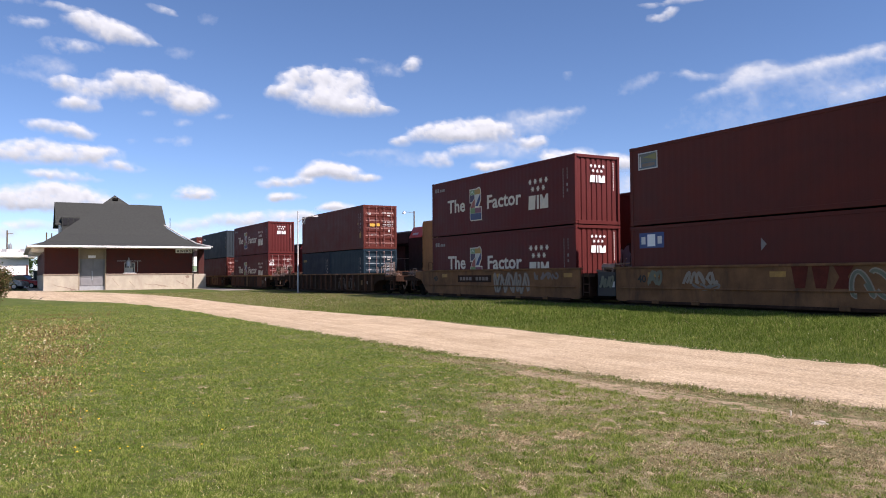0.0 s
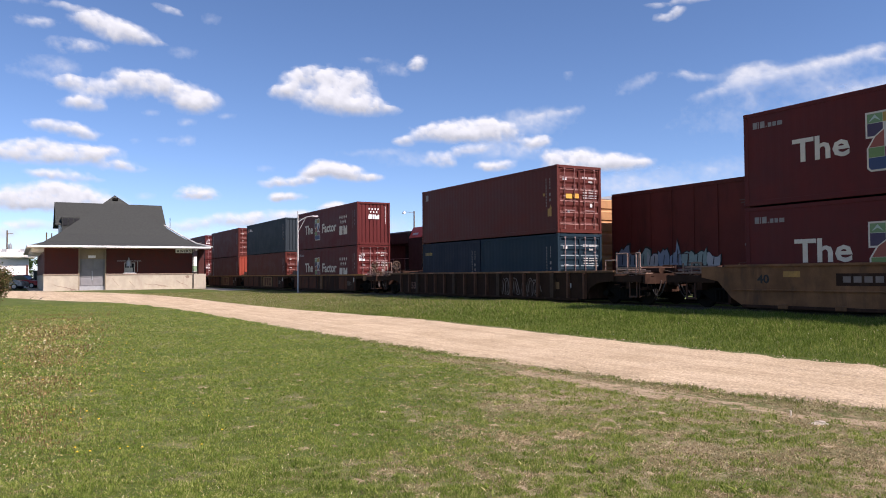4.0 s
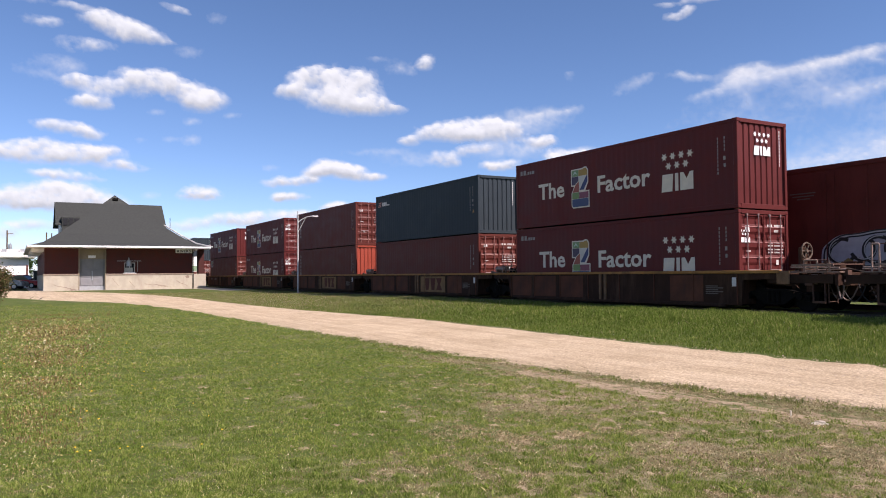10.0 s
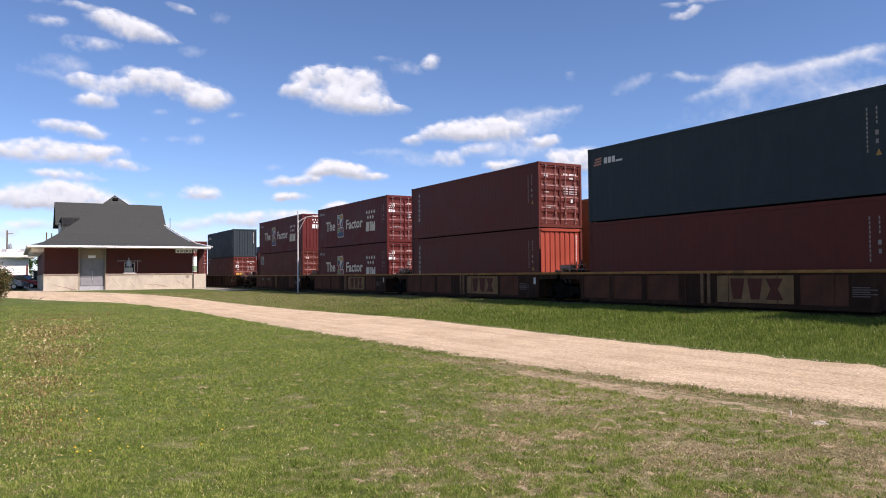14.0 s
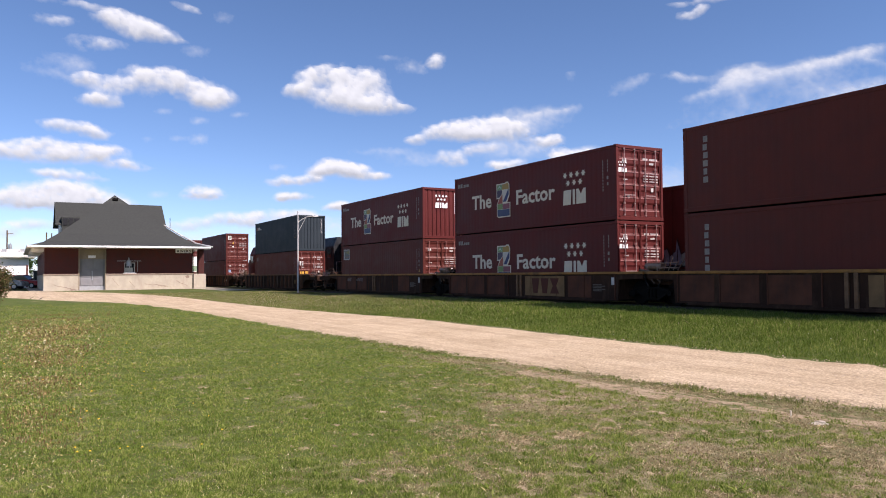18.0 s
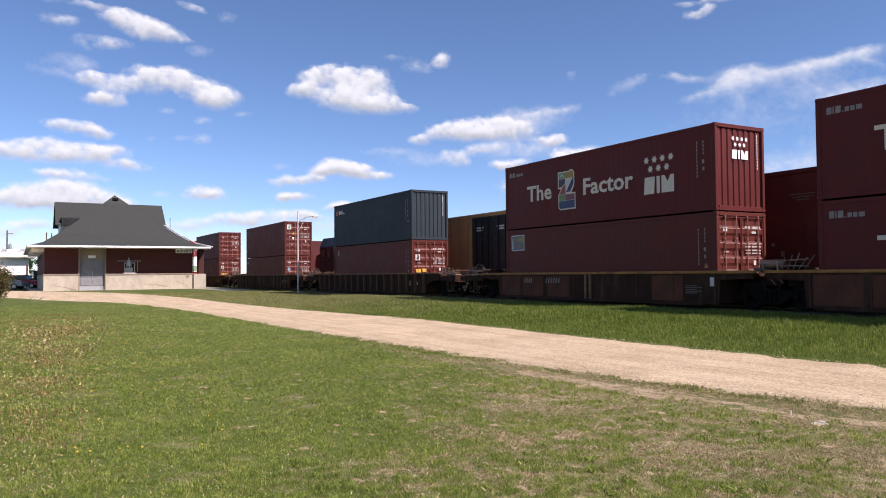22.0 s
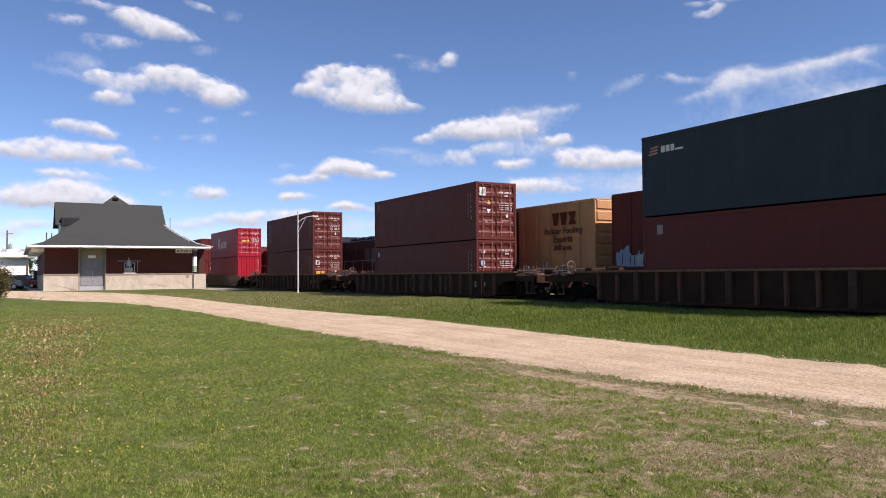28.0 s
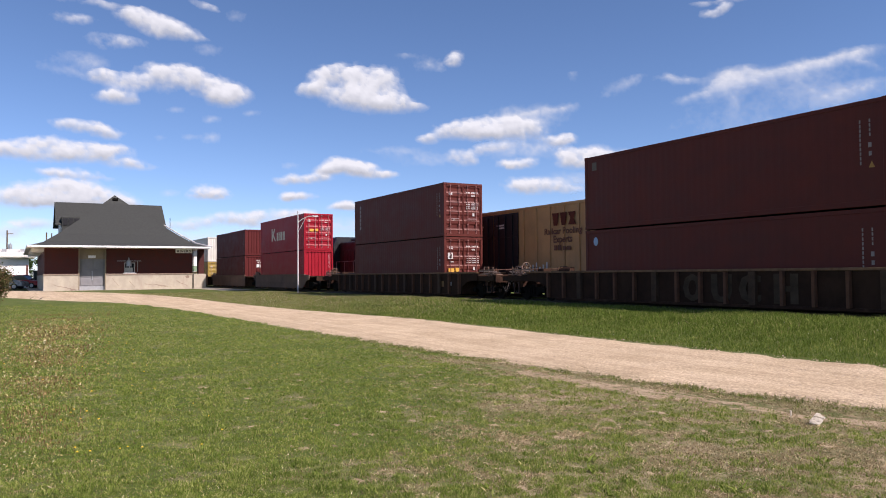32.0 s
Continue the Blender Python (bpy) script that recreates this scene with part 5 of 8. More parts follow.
def build_road():
    n, k = 420, 14
    far, near = along(ROAD_FAR, n), along(ROAD_NEAR, n)
    verts, faces = [], []
    for i in range(n):
        w1 = 0.22 * noise.noise(Vector((far[i].x * 1.3, 3.1, 0))) + 0.1 * noise.noise(Vector((far[i].x * 5, 7.1, 0)))
        w2 = 0.30 * noise.noise(Vector((near[i].x * 1.1, 9.7, 0))) + 0.14 * noise.noise(Vector((near[i].x * 5, 1.7, 0)))
        a, b = near[i] + Vector((0, w2, 0)), far[i] + Vector((0, w1, 0))
        for j in range(k + 1):
            f = j / k
            p = a.lerp(b, f)
            edge = min(f, 1 - f)
            rut = -0.025 * (math.exp(-((f - 0.3) / 0.07) ** 2) + math.exp(-((f - 0.68) / 0.07) ** 2))
            z = ground_z(p.x, p.y) + 0.02 + (0.035 * smoothstep(0, 0.1, edge) + rut if edge > 0 else -0.035)
            verts.append((p.x, p.y, z + 0.008 * noise.noise(Vector((p.x * 2, p.y * 2, 4)))))
    for i in range(n - 1):
        for j in range(k):
            faces.append((i * (k + 1) + j, (i + 1) * (k + 1) + j, (i + 1) * (k + 1) + j + 1, i * (k + 1) + j + 1))
    me = bpy.data.meshes.new("road")
    me.from_pydata(verts, [], faces)
    me.materials.append(GRAVEL)
    me.shade_smooth()
    tagged(new("road", me), "pale gravel road with worn wheel tracks", "road", kind="structure")


build_road()


def worn_material():
    """Bare sandy soil with thatch and pebbles trodden in."""
    m = bpy.data.materials.new("worn_sandy_soil")
    m.use_nodes = True
    nt = m.node_tree
    bs = nt.nodes["Principled BSDF"]
    a = ramp(nt, [(0.35, (0.22, 0.17, 0.105)), (0.5, (0.35, 0.275, 0.185)), (0.65, (0.46, 0.37, 0.26))], noise_tex(nt, 2.2, 8, 0.72))
    g = ramp(nt, [(0.3, (0.5, 0.48, 0.42)), (0.7, (1.35, 1.32, 1.28))], noise_tex(nt, 24, 5, 0.75))
    nt.links.new(mix_rgb(nt, a, g, 0.8, "MULTIPLY"), bs.inputs["Base Color"])
    bs.inputs["Roughness"].default_value, bs.inputs["Specular IOR Level"].default_value = 0.95, 0.1
    b = nt.nodes.new("ShaderNodeBump")
    b.inputs["Strength"].default_value, b.inputs["Distance"].default_value = 0.8, 0.03
    nt.links.new(noise_tex(nt, 26, 5, 0.75), b.inputs["Height"])
    nt.links.new(b.outputs[0], bs.inputs["Normal"])
    return m


WORN = worn_material()
VERGE_X, VERGE_Y = [-17.5, -12.4, -10.0, -8.0, -6.3, -5.0, -2.0, 3.0], [7.0, 7.2, 7.25, 7.35, 7.5, 7.78, 8.4, 9.3]


def bare_patches():
    """Small bare sandy patches, worn in a band beside the road and scattered in the dry corner of the lawn."""
    rng = np.random.default_rng(77)
    verts, faces = [], []

    def patch(x, y, rx, ry, slope):
        base, n = len(verts), 11
        verts.append((x, y, ground_z(x, y) + 0.011))
        for k in range(n):
            a = k * math.tau / n
            f = rng.uniform(0.6, 1.25)
            dx, dy = rx * f * math.cos(a), ry * f * math.sin(a)
            verts.append((x + dx, y + dy + dx * slope, ground_z(x, y) + 0.001))
        faces.extend((base, base + 1 + k, base + 1 + (k + 1) % n) for k in range(n))

    for _ in range(520):
        x = 2.5 - 13 * rng.random() ** 1.2
        y = float(np.interp(x, VERGE_X, VERGE_Y)) + rng.normal(0, 0.13)
        patch(x, y, rng.uniform(0.05, 0.28), rng.uniform(0.02, 0.07), 0.16 if x > -7 else 0.05)
    for _ in range(360):
        x, y = rng.uniform(-12, -1.5), rng.uniform(2.0, 7.4)
        if y < 7.6 + 0.12 * x + 0.9 and rng.random() < 0.35 + (x + 12) / 16:
            patch(x, y, rng.uniform(0.02, 0.10), rng.uniform(0.02, 0.07), 0)
    me = bpy.data.meshes.new("bare_soil")
    me.from_pydata(verts, [], faces)
    me.materials.append(WORN)
    me.shade_smooth()
    tagged(new("bare_soil", me), "small bare sandy patches worn in the lawn", "soil", kind="stuff")


bare_patches()


def build_tracks():
    for y, nm in ((TRACK_Y, "main"), (SIDING_Y, "siding")):
        bed = thing("track", "steel rails on timber sleepers in grey ballast", "track", kind="structure")
        bm = bmesh.new()
        prism(bm, [(y - 2.3, 0.0), (y + 2.3, 0.0), (y + 1.7, 0.26), (y - 1.7, 0.26)], "x", -320, 60)
        part("ballast_bed", bm, M["ballast"], bed)
        for s in (-1, 1):
            bm = bmesh.new()
            prism(bm, [(y + s * 0.7535 + a, RAIL_Z + b) for a, b in ((-0.07, -0.16), (0.07, -0.16), (0.07, -0.14), (0.015, -0.12), (0.015, -0.04), (0.035, -0.03), (0.035, 0), (-0.035, 0), (-0.035, -0.03), (-0.015, -0.04), (-0.015, -0.12), (-0.07, -0.14))], "x", -320, 60)
            part("rail", bm, M["railsteel"], bed)
        tie = to_mesh(boxes((-0.11, 0.11, -1.3, 1.3, 0.2, 0.285)), "sleeper", M["timber"])
        for k in range(140):
            part("sleeper", tie, None, bed).location = (2 - k * 0.55, y, 0)


build_tracks()


# ---- clouds ----
def sky_point(px, py, dist):
    """A far place of the sky, by its steps across and down."""
    f = 784 / math.tan(radians(60.57) / 2)
    v = VIEW.to_3x3() @ Vector((px - 784, 441 - py, -f)).normalized()
    return Vector(EYE) + v * dist


def cloud_material(name, tint, top, density, clear, full):
    """Vapour that glows in place of sunlight: opaque where it is thick, clear at its rim, its underside's shade painted
    in as grey.
    """
    m = bpy.data.materials.new(name)
    m.use_nodes = True
    nt = m.node_tree
    nt.nodes.remove(nt.nodes["Principled BSDF"])
    thick, up = nt.nodes.new("ShaderNodeAttribute"), nt.nodes.new("ShaderNodeAttribute")
    thick.attribute_name, up.attribute_name = "thickness", "lift"

    def stirred(source, scale, amount):
        a = nt.nodes.new("ShaderNodeMath")
        a.operation = "MULTIPLY_ADD"
        a.inputs[1].default_value, a.inputs[2].default_value = amount, -amount / 2
        nt.links.new(noise_tex(nt, scale, 6, 0.6), a.inputs[0])
        b = nt.nodes.new("ShaderNodeMath")
        b.operation = "ADD"
        nt.links.new(source, b.inputs[0])
        nt.links.new(a.outputs[0], b.inputs[1])
        return b.outputs[0]
    em = nt.nodes.new("ShaderNodeEmission")
    nt.links.new(ramp(nt, [(0.05, tint), (0.88, top)], stirred(up.outputs["Fac"], 0.03, 0.35)), em.inputs[0])
    al = ramp(nt, [(clear, (0, 0, 0)), (clear + 0.38 * (full - clear), (density * 0.3,) * 3), (full, (density,) * 3)], stirred(thick.outputs["Fac"], 0.05, 0.34))
    tr = nt.nodes.new("ShaderNodeBsdfTransparent")
    mx = nt.nodes.new("ShaderNodeMixShader")
    nt.links.new(al, mx.inputs[0])
    nt.links.new(tr.outputs[0], mx.inputs[1])
    nt.links.new(em.outputs[0], mx.inputs[2])
    nt.links.new(mx.outputs[0], nt.nodes["Material Output"].inputs[0])
    return m


CUMULUS = cloud_material("cumulus_white", (0.325, 0.372, 0.41), (0.565, 0.622, 0.648), 1.0, 0.11, 0.92)
CIRRUS = cloud_material("cirrus_white", (0.44, 0.51, 0.57), (0.52, 0.575, 0.60), 0.88, 0.06, 1.0)
DRIFTERS = []
CLOUD_FAR = 2600.0


def vapour(style, lobes):
    """A bulging sheet of vapour out of soft lobes (across, down, half width, half height, thickness, tilt), and its middle."""
    lobes = [tuple(q) + (1.0, 0.0)[len(q) - 4:] for q in lobes]
    seed = int(abs(lobes[0][0] * 7 + lobes[0][1] * 13))
    x0, x1 = min(q[0] - 1.7 * max(q[2], q[3]) for q in lobes), max(q[0] + 1.7 * max(q[2], q[3]) for q in lobes)
    y0, y1 = min(q[1] - 1.8 * max(q[3], q[2] * 0.35) for q in lobes), max(q[1] + 1.8 * max(q[3], q[2] * 0.35) for q in lobes)
    step = max(1.6, min(3.0, (x1 - x0) / 60))
    nx, ny = int((x1 - x0) / step) + 1, int((y1 - y0) / step) + 1
    gx, gy = np.meshgrid(np.linspace(x0, x1, nx), np.linspace(y0, y1, ny), indexing="ij")
    grain = 26.0 if style == "puff" else 22.0
    warp = (fractal_noise(gx, gy, 30, seed + 5) - 0.5) * 14, (fractal_noise(gx, gy, 24, seed + 9) - 0.5) * 9
    ax, ay = gx + warp[0], gy + warp[1]
    d = np.zeros_like(gx)
    for cx, cy, rx, ry, thick, tilt in lobes:
        c, s = math.cos(radians(tilt)), math.sin(radians(tilt))
        u, v = (ax - cx) * c + (ay - cy) * s, -(ax - cx) * s + (ay - cy) * c
        q = (u / rx) ** 2 + (v / ry) ** 2
        d = 1 - (1 - np.minimum(d, 0.97)) * (1 - np.minimum(thick, 0.97) * np.exp(-0.78 * q ** (1.5 if style == "puff" else 0.85)))
    torn = fractal_noise(gx, gy * 1.5, grain, seed) + 0.6 * fractal_noise(gx, gy * 1.3, grain / 3.5, seed + 3) - 0.8
    d = d + torn * (0.75 if style == "puff" else 0.55) * np.clip(d * 2.4, 0, 1)
    rim = np.minimum(np.minimum(gx - x0, x1 - gx), np.minimum(gy - y0, y1 - gy))
    d = np.where(rim < 6, d * rim / 6, d)
    k = max(1, int(round(8 / step)))
    low, high = np.pad(d, ((0, 0), (0, k)), mode="edge")[:, k:], np.pad(d, ((0, 0), (k, 0)), mode="edge")[:, :-k]
    # painted shading: 1 for bright tops, 0 for grey undersides
    lift = np.clip(0.63 + 0.55 * (low - high) + 0.25 * torn, 0, 1)
    f = CLOUD_FAR * math.tan(radians(60.57) / 2) / 784
    mx, my = (x0 + x1) / 2, (y0 + y1) / 2
    bulge = np.clip(d, 0, 1) * min(x1 - x0, y1 - y0) * 0.25 * f
    verts = np.stack([(gx - mx) * f, -bulge, (my - gy) * f], 2).reshape(-1, 3)
    faces = [(i * ny + j, (i + 1) * ny + j, (i + 1) * ny + j + 1, i * ny + j + 1) for i in range(nx - 1) for j in range(ny - 1) if d[i:i + 2, j:j + 2].max() > 0.03]
    me = bpy.data.meshes.new("cloud")
    me.from_pydata(verts.tolist(), [], faces)
    for nm, vals in (("thickness", d), ("lift", lift)):
        me.attributes.new(nm, "FLOAT", "POINT").data.foreach_set("value", vals.ravel())
    me.materials.append(CUMULUS if style == "puff" else CIRRUS)
    me.shade_smooth()
    ob = tagged(new("cloud", me), "white fair-weather cumulus cloud drifting in a blue sky" if style == "puff" else "thin wispy high white cloud in a blue sky", "cloud", "clouds", "structure")
    ob.visible_shadow = False
    return ob, mx, my


def cloud(style, dx, dy, *lobes):
    """A cloud by its lobes as they stand half-way; it drifts by (dx, dy) in all."""
    ob, mx, my = vapour(style, lobes)
    rows = []
    for t in (0.0, 16.5, 32.0):
        p = sky_point(mx + dx * (t - 16.5) / 32, my + dy * (t - 16.5) / 32, CLOUD_FAR)
        w = p - Vector(EYE)
        rows.append((t, pose(*p, 0, 0, math.degrees(math.atan2(w.y, w.x)) - 90)))
    DRIFTERS.append((ob, rows))
    ob.matrix_basis = rows[0][1]


# high, over the lawn's far side
cloud("puff", 88, -8, (197, 36, 22, 11), (222, 44, 29, 13, 0.97), (252, 55, 31, 13, 0.95), (283, 63, 22, 8, 0.75), (306, 67, 12, 4, 0.45))
cloud("puff", 78, -6, (98, 37, 34, 8, 0.33), (78, 36, 20, 5, 0.24))
cloud("puff", 80, -8, (160, 76, 34, 10, 0.42), (190, 78, 26, 9, 0.36), (150, 88, 18, 7, 0.24))
cloud("puff", 75, -7, (322, 12, 17, 6, 0.38, 20), (340, 19, 13, 5, 0.33, 20))
cloud("puff", 75, -4, (140, 1, 30, 6, 0.6), (40, -2, 40, 8, 0.5))
cloud("wisp", 60, -8, (112, 110, 28, 9, 0.42), (95, 132, 32, 6, 0.3, 10), (130, 118, 16, 8, 0.3))
cloud("puff", 64, -13, (258, 146, 31, 19), (300, 146, 36, 19), (335, 160, 32, 19), (375, 165, 24, 14), (352, 177, 24, 10), (172, 153, 24, 11, 0.9), (206, 160, 28, 12, 0.85), (190, 184, 26, 10, 0.8), (210, 188, 14, 7, 0.6))
cloud("puff", 47, -1, (105, 222, 24, 8, 0.75), (138, 229, 30, 10, 0.85), (166, 234, 18, 9, 0.75))
cloud("puff", 20, -4, (20, 272, 28, 11, 0.9), (75, 264, 34, 13), (120, 270, 40, 14), (162, 268, 32, 12), (195, 286, 28, 8, 0.75), (60, 281, 70, 8, 0.7), (224, 291, 22, 5, 0.35))
for a, b, c, d, e in ((285, 197, 11, 5, 0.34), (350, 214, 12, 6, 0.36), (346, 247, 13, 8, 0.4), (314, 245, 14, 5, 0.28), (260, 248, 9, 5, 0.28), (420, 203, 12, 5, 0.28), (345, 92, 16, 8, 0.28), (392, 31, 12, 8, 0.24), (275, 345, 13, 6, 0.36), (490, 297, 11, 5, 0.4), (655, 268, 30, 5, 0.28)):
    cloud("wisp", 50, -6, (a, b, c, d, e))
# in the middle of the sky
cloud("puff", 54, -5, (556, 144, 28, 16), (602, 146, 40, 25), (648, 144, 28, 18), (533, 164, 24, 11, 0.9), (624, 182, 50, 18), (673, 190, 36, 12, 0.9), (706, 191, 22, 6, 0.6), (580, 174, 34, 14, 0.9), (634, 164, 40, 20))
cloud("puff", 74, -9, (768, 109, 14, 13, 0.78), (760, 118, 12, 6, 0.6))
cloud("wisp", 74, -9, (720, 118, 14, 8, 0.4), (744, 123, 9, 7, 0.36), (684, 104, 16, 4, 0.26))
cloud("puff", 48, -5, (737, 247, 22, 7, 0.75), (777, 233, 30, 13), (827, 229, 36, 17), (877, 226, 36, 16), (909, 232, 30, 16, 0.9), (841, 242, 74, 9, 0.8))
cloud("puff", 50, -4, (952, 252, 20, 10, 0.8), (974, 251, 20, 10, 0.85))
cloud("wisp", -12, -6, (940, 208, 42, 10, 0.72), (972, 203, 36, 6, 0.6, -8), (935, 222, 34, 12, 0.5), (1000, 199, 16, 3, 0.36, -8))
cloud("puff", 45, -4, (796, 279, 28, 12, 0.72), (832, 268, 22, 9, 0.6), (815, 290, 16, 7, 0.5), (862, 262, 26, 9, 0.5))
cloud("wisp", 30, -2, (739, 281, 28, 8, 0.5), (930, 268, 46, 12, 0.46), (890, 262, 40, 14, 0.4), (700, 270, 34, 6, 0.28))
cloud("puff", 45, -4, (880, 293, 20, 8, 0.7), (905, 291, 24, 9, 0.8))
cloud("puff", 28, -5, (1000, 278, 26, 14), (1045, 282, 34, 16), (1098, 286, 34, 13), (1136, 290, 26, 8, 0.75), (1050, 294, 70, 7, 0.8))
cloud("puff", 26, -4, (915, 330, 30, 13, 0.9), (955, 331, 34, 12, 0.9), (990, 338, 24, 7, 0.7))
cloud("wisp", 24, -2, (1085, 325, 50, 10, 0.5), (1010, 318, 60, 10, 0.4), (1150, 332, 60, 14, 0.4))
# torn high wisps
cloud("wisp", -32, 7, (1303, 147, 24, 13, 0.95, -18), (1312, 140, 22, 12, 0.8, -25), (1230, 136, 32, 4, 0.55, 8), (1208, 130, 9, 4, 0.45, 40), (1262, 166, 34, 6, 0.6, -8), (1332, 136, 20, 4, 0.36, -6), (1340, 150, 16, 4, 0.4, 5), (1305, 176, 9, 16, 0.42, -8), (1285, 157, 26, 8, 0.45, -12))
cloud("wisp", -34, 5, (1390, 123, 30, 7, 0.7, -6), (1435, 118, 42, 8, 0.85, -7), (1485, 111, 36, 7, 0.85, -7), (1514, 105, 15, 5, 0.6, -12), (1520, 120, 22, 4, 0.34, 24))
cloud("wisp", -34, 5, (1424, 150, 56, 24, 0.3), (1455, 172, 30, 16, 0.24), (1420, 138, 40, 10, 0.3))
cloud("wisp", -34, 5, (1515, 162, 30, 12, 0.36, -12), (1548, 155, 26, 8, 0.34), (1495, 172, 20, 14, 0.3))
cloud("puff", 95, -8, (1232, 20, 16, 8, 0.75, -20), (1213, 27, 14, 7, 0.6))
cloud("puff", 95, -4, (1245, 1, 46, 5, 0.7), (1290, -2, 30, 5, 0.6))
cloud("wisp", -30, 4, (1102, 156, 26, 9, 0.32, -24), (1128, 142, 20, 7, 0.26, -24))
cloud("wisp", 10, 0, (1035, 110, 9, 7, 0.26), (1320, 205, 90, 26, 0.22), (1540, 225, 50, 30, 0.26))
# low, towards the horizon
cloud("puff", 30, -6, (592, 296, 27, 12), (572, 306, 24, 9), (624, 303, 27, 10), (662, 313, 26, 6, 0.75), (640, 310, 30, 7, 0.85))
cloud("puff", 30, -6, (520, 320, 30, 8, 0.9), (489, 324, 22, 6, 0.75), (547, 316, 22, 9, 0.85))
cloud("puff", 22, -1, (520, 348, 28, 7, 0.85), (500, 350, 16, 5, 0.6))
cloud("puff", 20, -2, (610, 367, 26, 8, 0.9), (590, 370, 18, 5, 0.7), (640, 371, 22, 5, 0.6))
cloud("puff", 24, -1, (362, 340, 24, 11, 0.75), (344, 345, 20, 8, 0.6), (380, 344, 18, 9, 0.6), (362, 351, 26, 5, 0.5))
cloud("puff", 22, -6, (58, 350, 38, 17), (100, 341, 36, 16), (25, 356, 28, 10, 0.9), (140, 349, 44, 15, 0.97), (80, 362, 80, 9, 0.9), (182, 358, 30, 10, 0.8))
cloud("puff", 20, -2, (118, 311, 34, 9, 0.62), (150, 314, 24, 6, 0.5), (90, 308, 22, 6, 0.42))
cloud("puff", 4, -2, (440, 385, 56, 9, 0.78), (510, 380, 40, 9, 0.78), (385, 392, 44, 8, 0.66), (470, 396, 60, 8, 0.6), (335, 401, 46, 8, 0.55), (550, 384, 30, 6, 0.55))
cloud("puff", 8, -2, (55, 398, 36, 7, 0.7), (14, 412, 30, 8, 0.55), (90, 404, 30, 5, 0.5))
cloud("wisp", 6, 0, (330, 425, 120, 14, 0.5), (30, 430, 60, 12, 0.5), (600, 400, 110, 14, 0.5))
cloud("wisp", 14, 0, (1530, 272, 84, 20, 0.55), (1450, 300, 90, 14, 0.5), (1545, 290, 60, 9, 0.6), (1300, 300, 120, 12, 0.42), (1230, 335, 120, 16, 0.5))


def unseen_fill_clouds():
    """Glowing cumulus added out of view over the rest of the sky, to fill the shade with whiter light."""
    rnd = random.Random(19)
    ahead = VIEW.to_3x3() @ Vector((0, 0, -1))
    for ring, (rise, count) in enumerate(((8, 13), (17, 10), (28, 8), (42, 6), (57, 3))):
        for k in range(count):
            a, e = (k + rnd.uniform(0.1, 0.9)) * math.tau / count, radians(rise + rnd.uniform(-4, 4))
            w = Vector((math.cos(a) * math.cos(e), math.sin(a) * math.cos(e), math.sin(e)))
            if w.angle(ahead) < radians(47):
                continue
            big = (0.7 + 0.02 * rise) * rnd.uniform(0.7, 1.3)
            ob, mx, my = vapour("puff", [(rnd.uniform(-120, 120) * big, rnd.uniform(-24, 24) * big, rnd.uniform(40, 80) * big, rnd.uniform(20, 40) * big) for q in range(7)])
            side = w.cross(Vector((0, 0, 1))).normalized()
            ob.matrix_basis = Matrix.Translation(Vector(EYE) + w * CLOUD_FAR) @ Matrix((side, w, side.cross(w))).transposed().to_4x4()


unseen_fill_clouds()
# ---- the standing train on the siding ----
def ribbed_end(w, z0, z1):
    """A box car's end, with deep level ribs, facing +x."""
    bm = bmesh.new()
    box(bm, -0.06, 0, -w, w, z0, z1)
    n = 7
    p = (z1 - z0) / n
    for k in range(n):
        z = z0 + p * k
        prism(bm, [(0.0, z + p * 0.06), (0.05, z + p * 0.16), (0.05, z + p * 0.84), (0.0, z + p * 0.94)], "y", -w + 0.08, w - 0.08)
    return bm


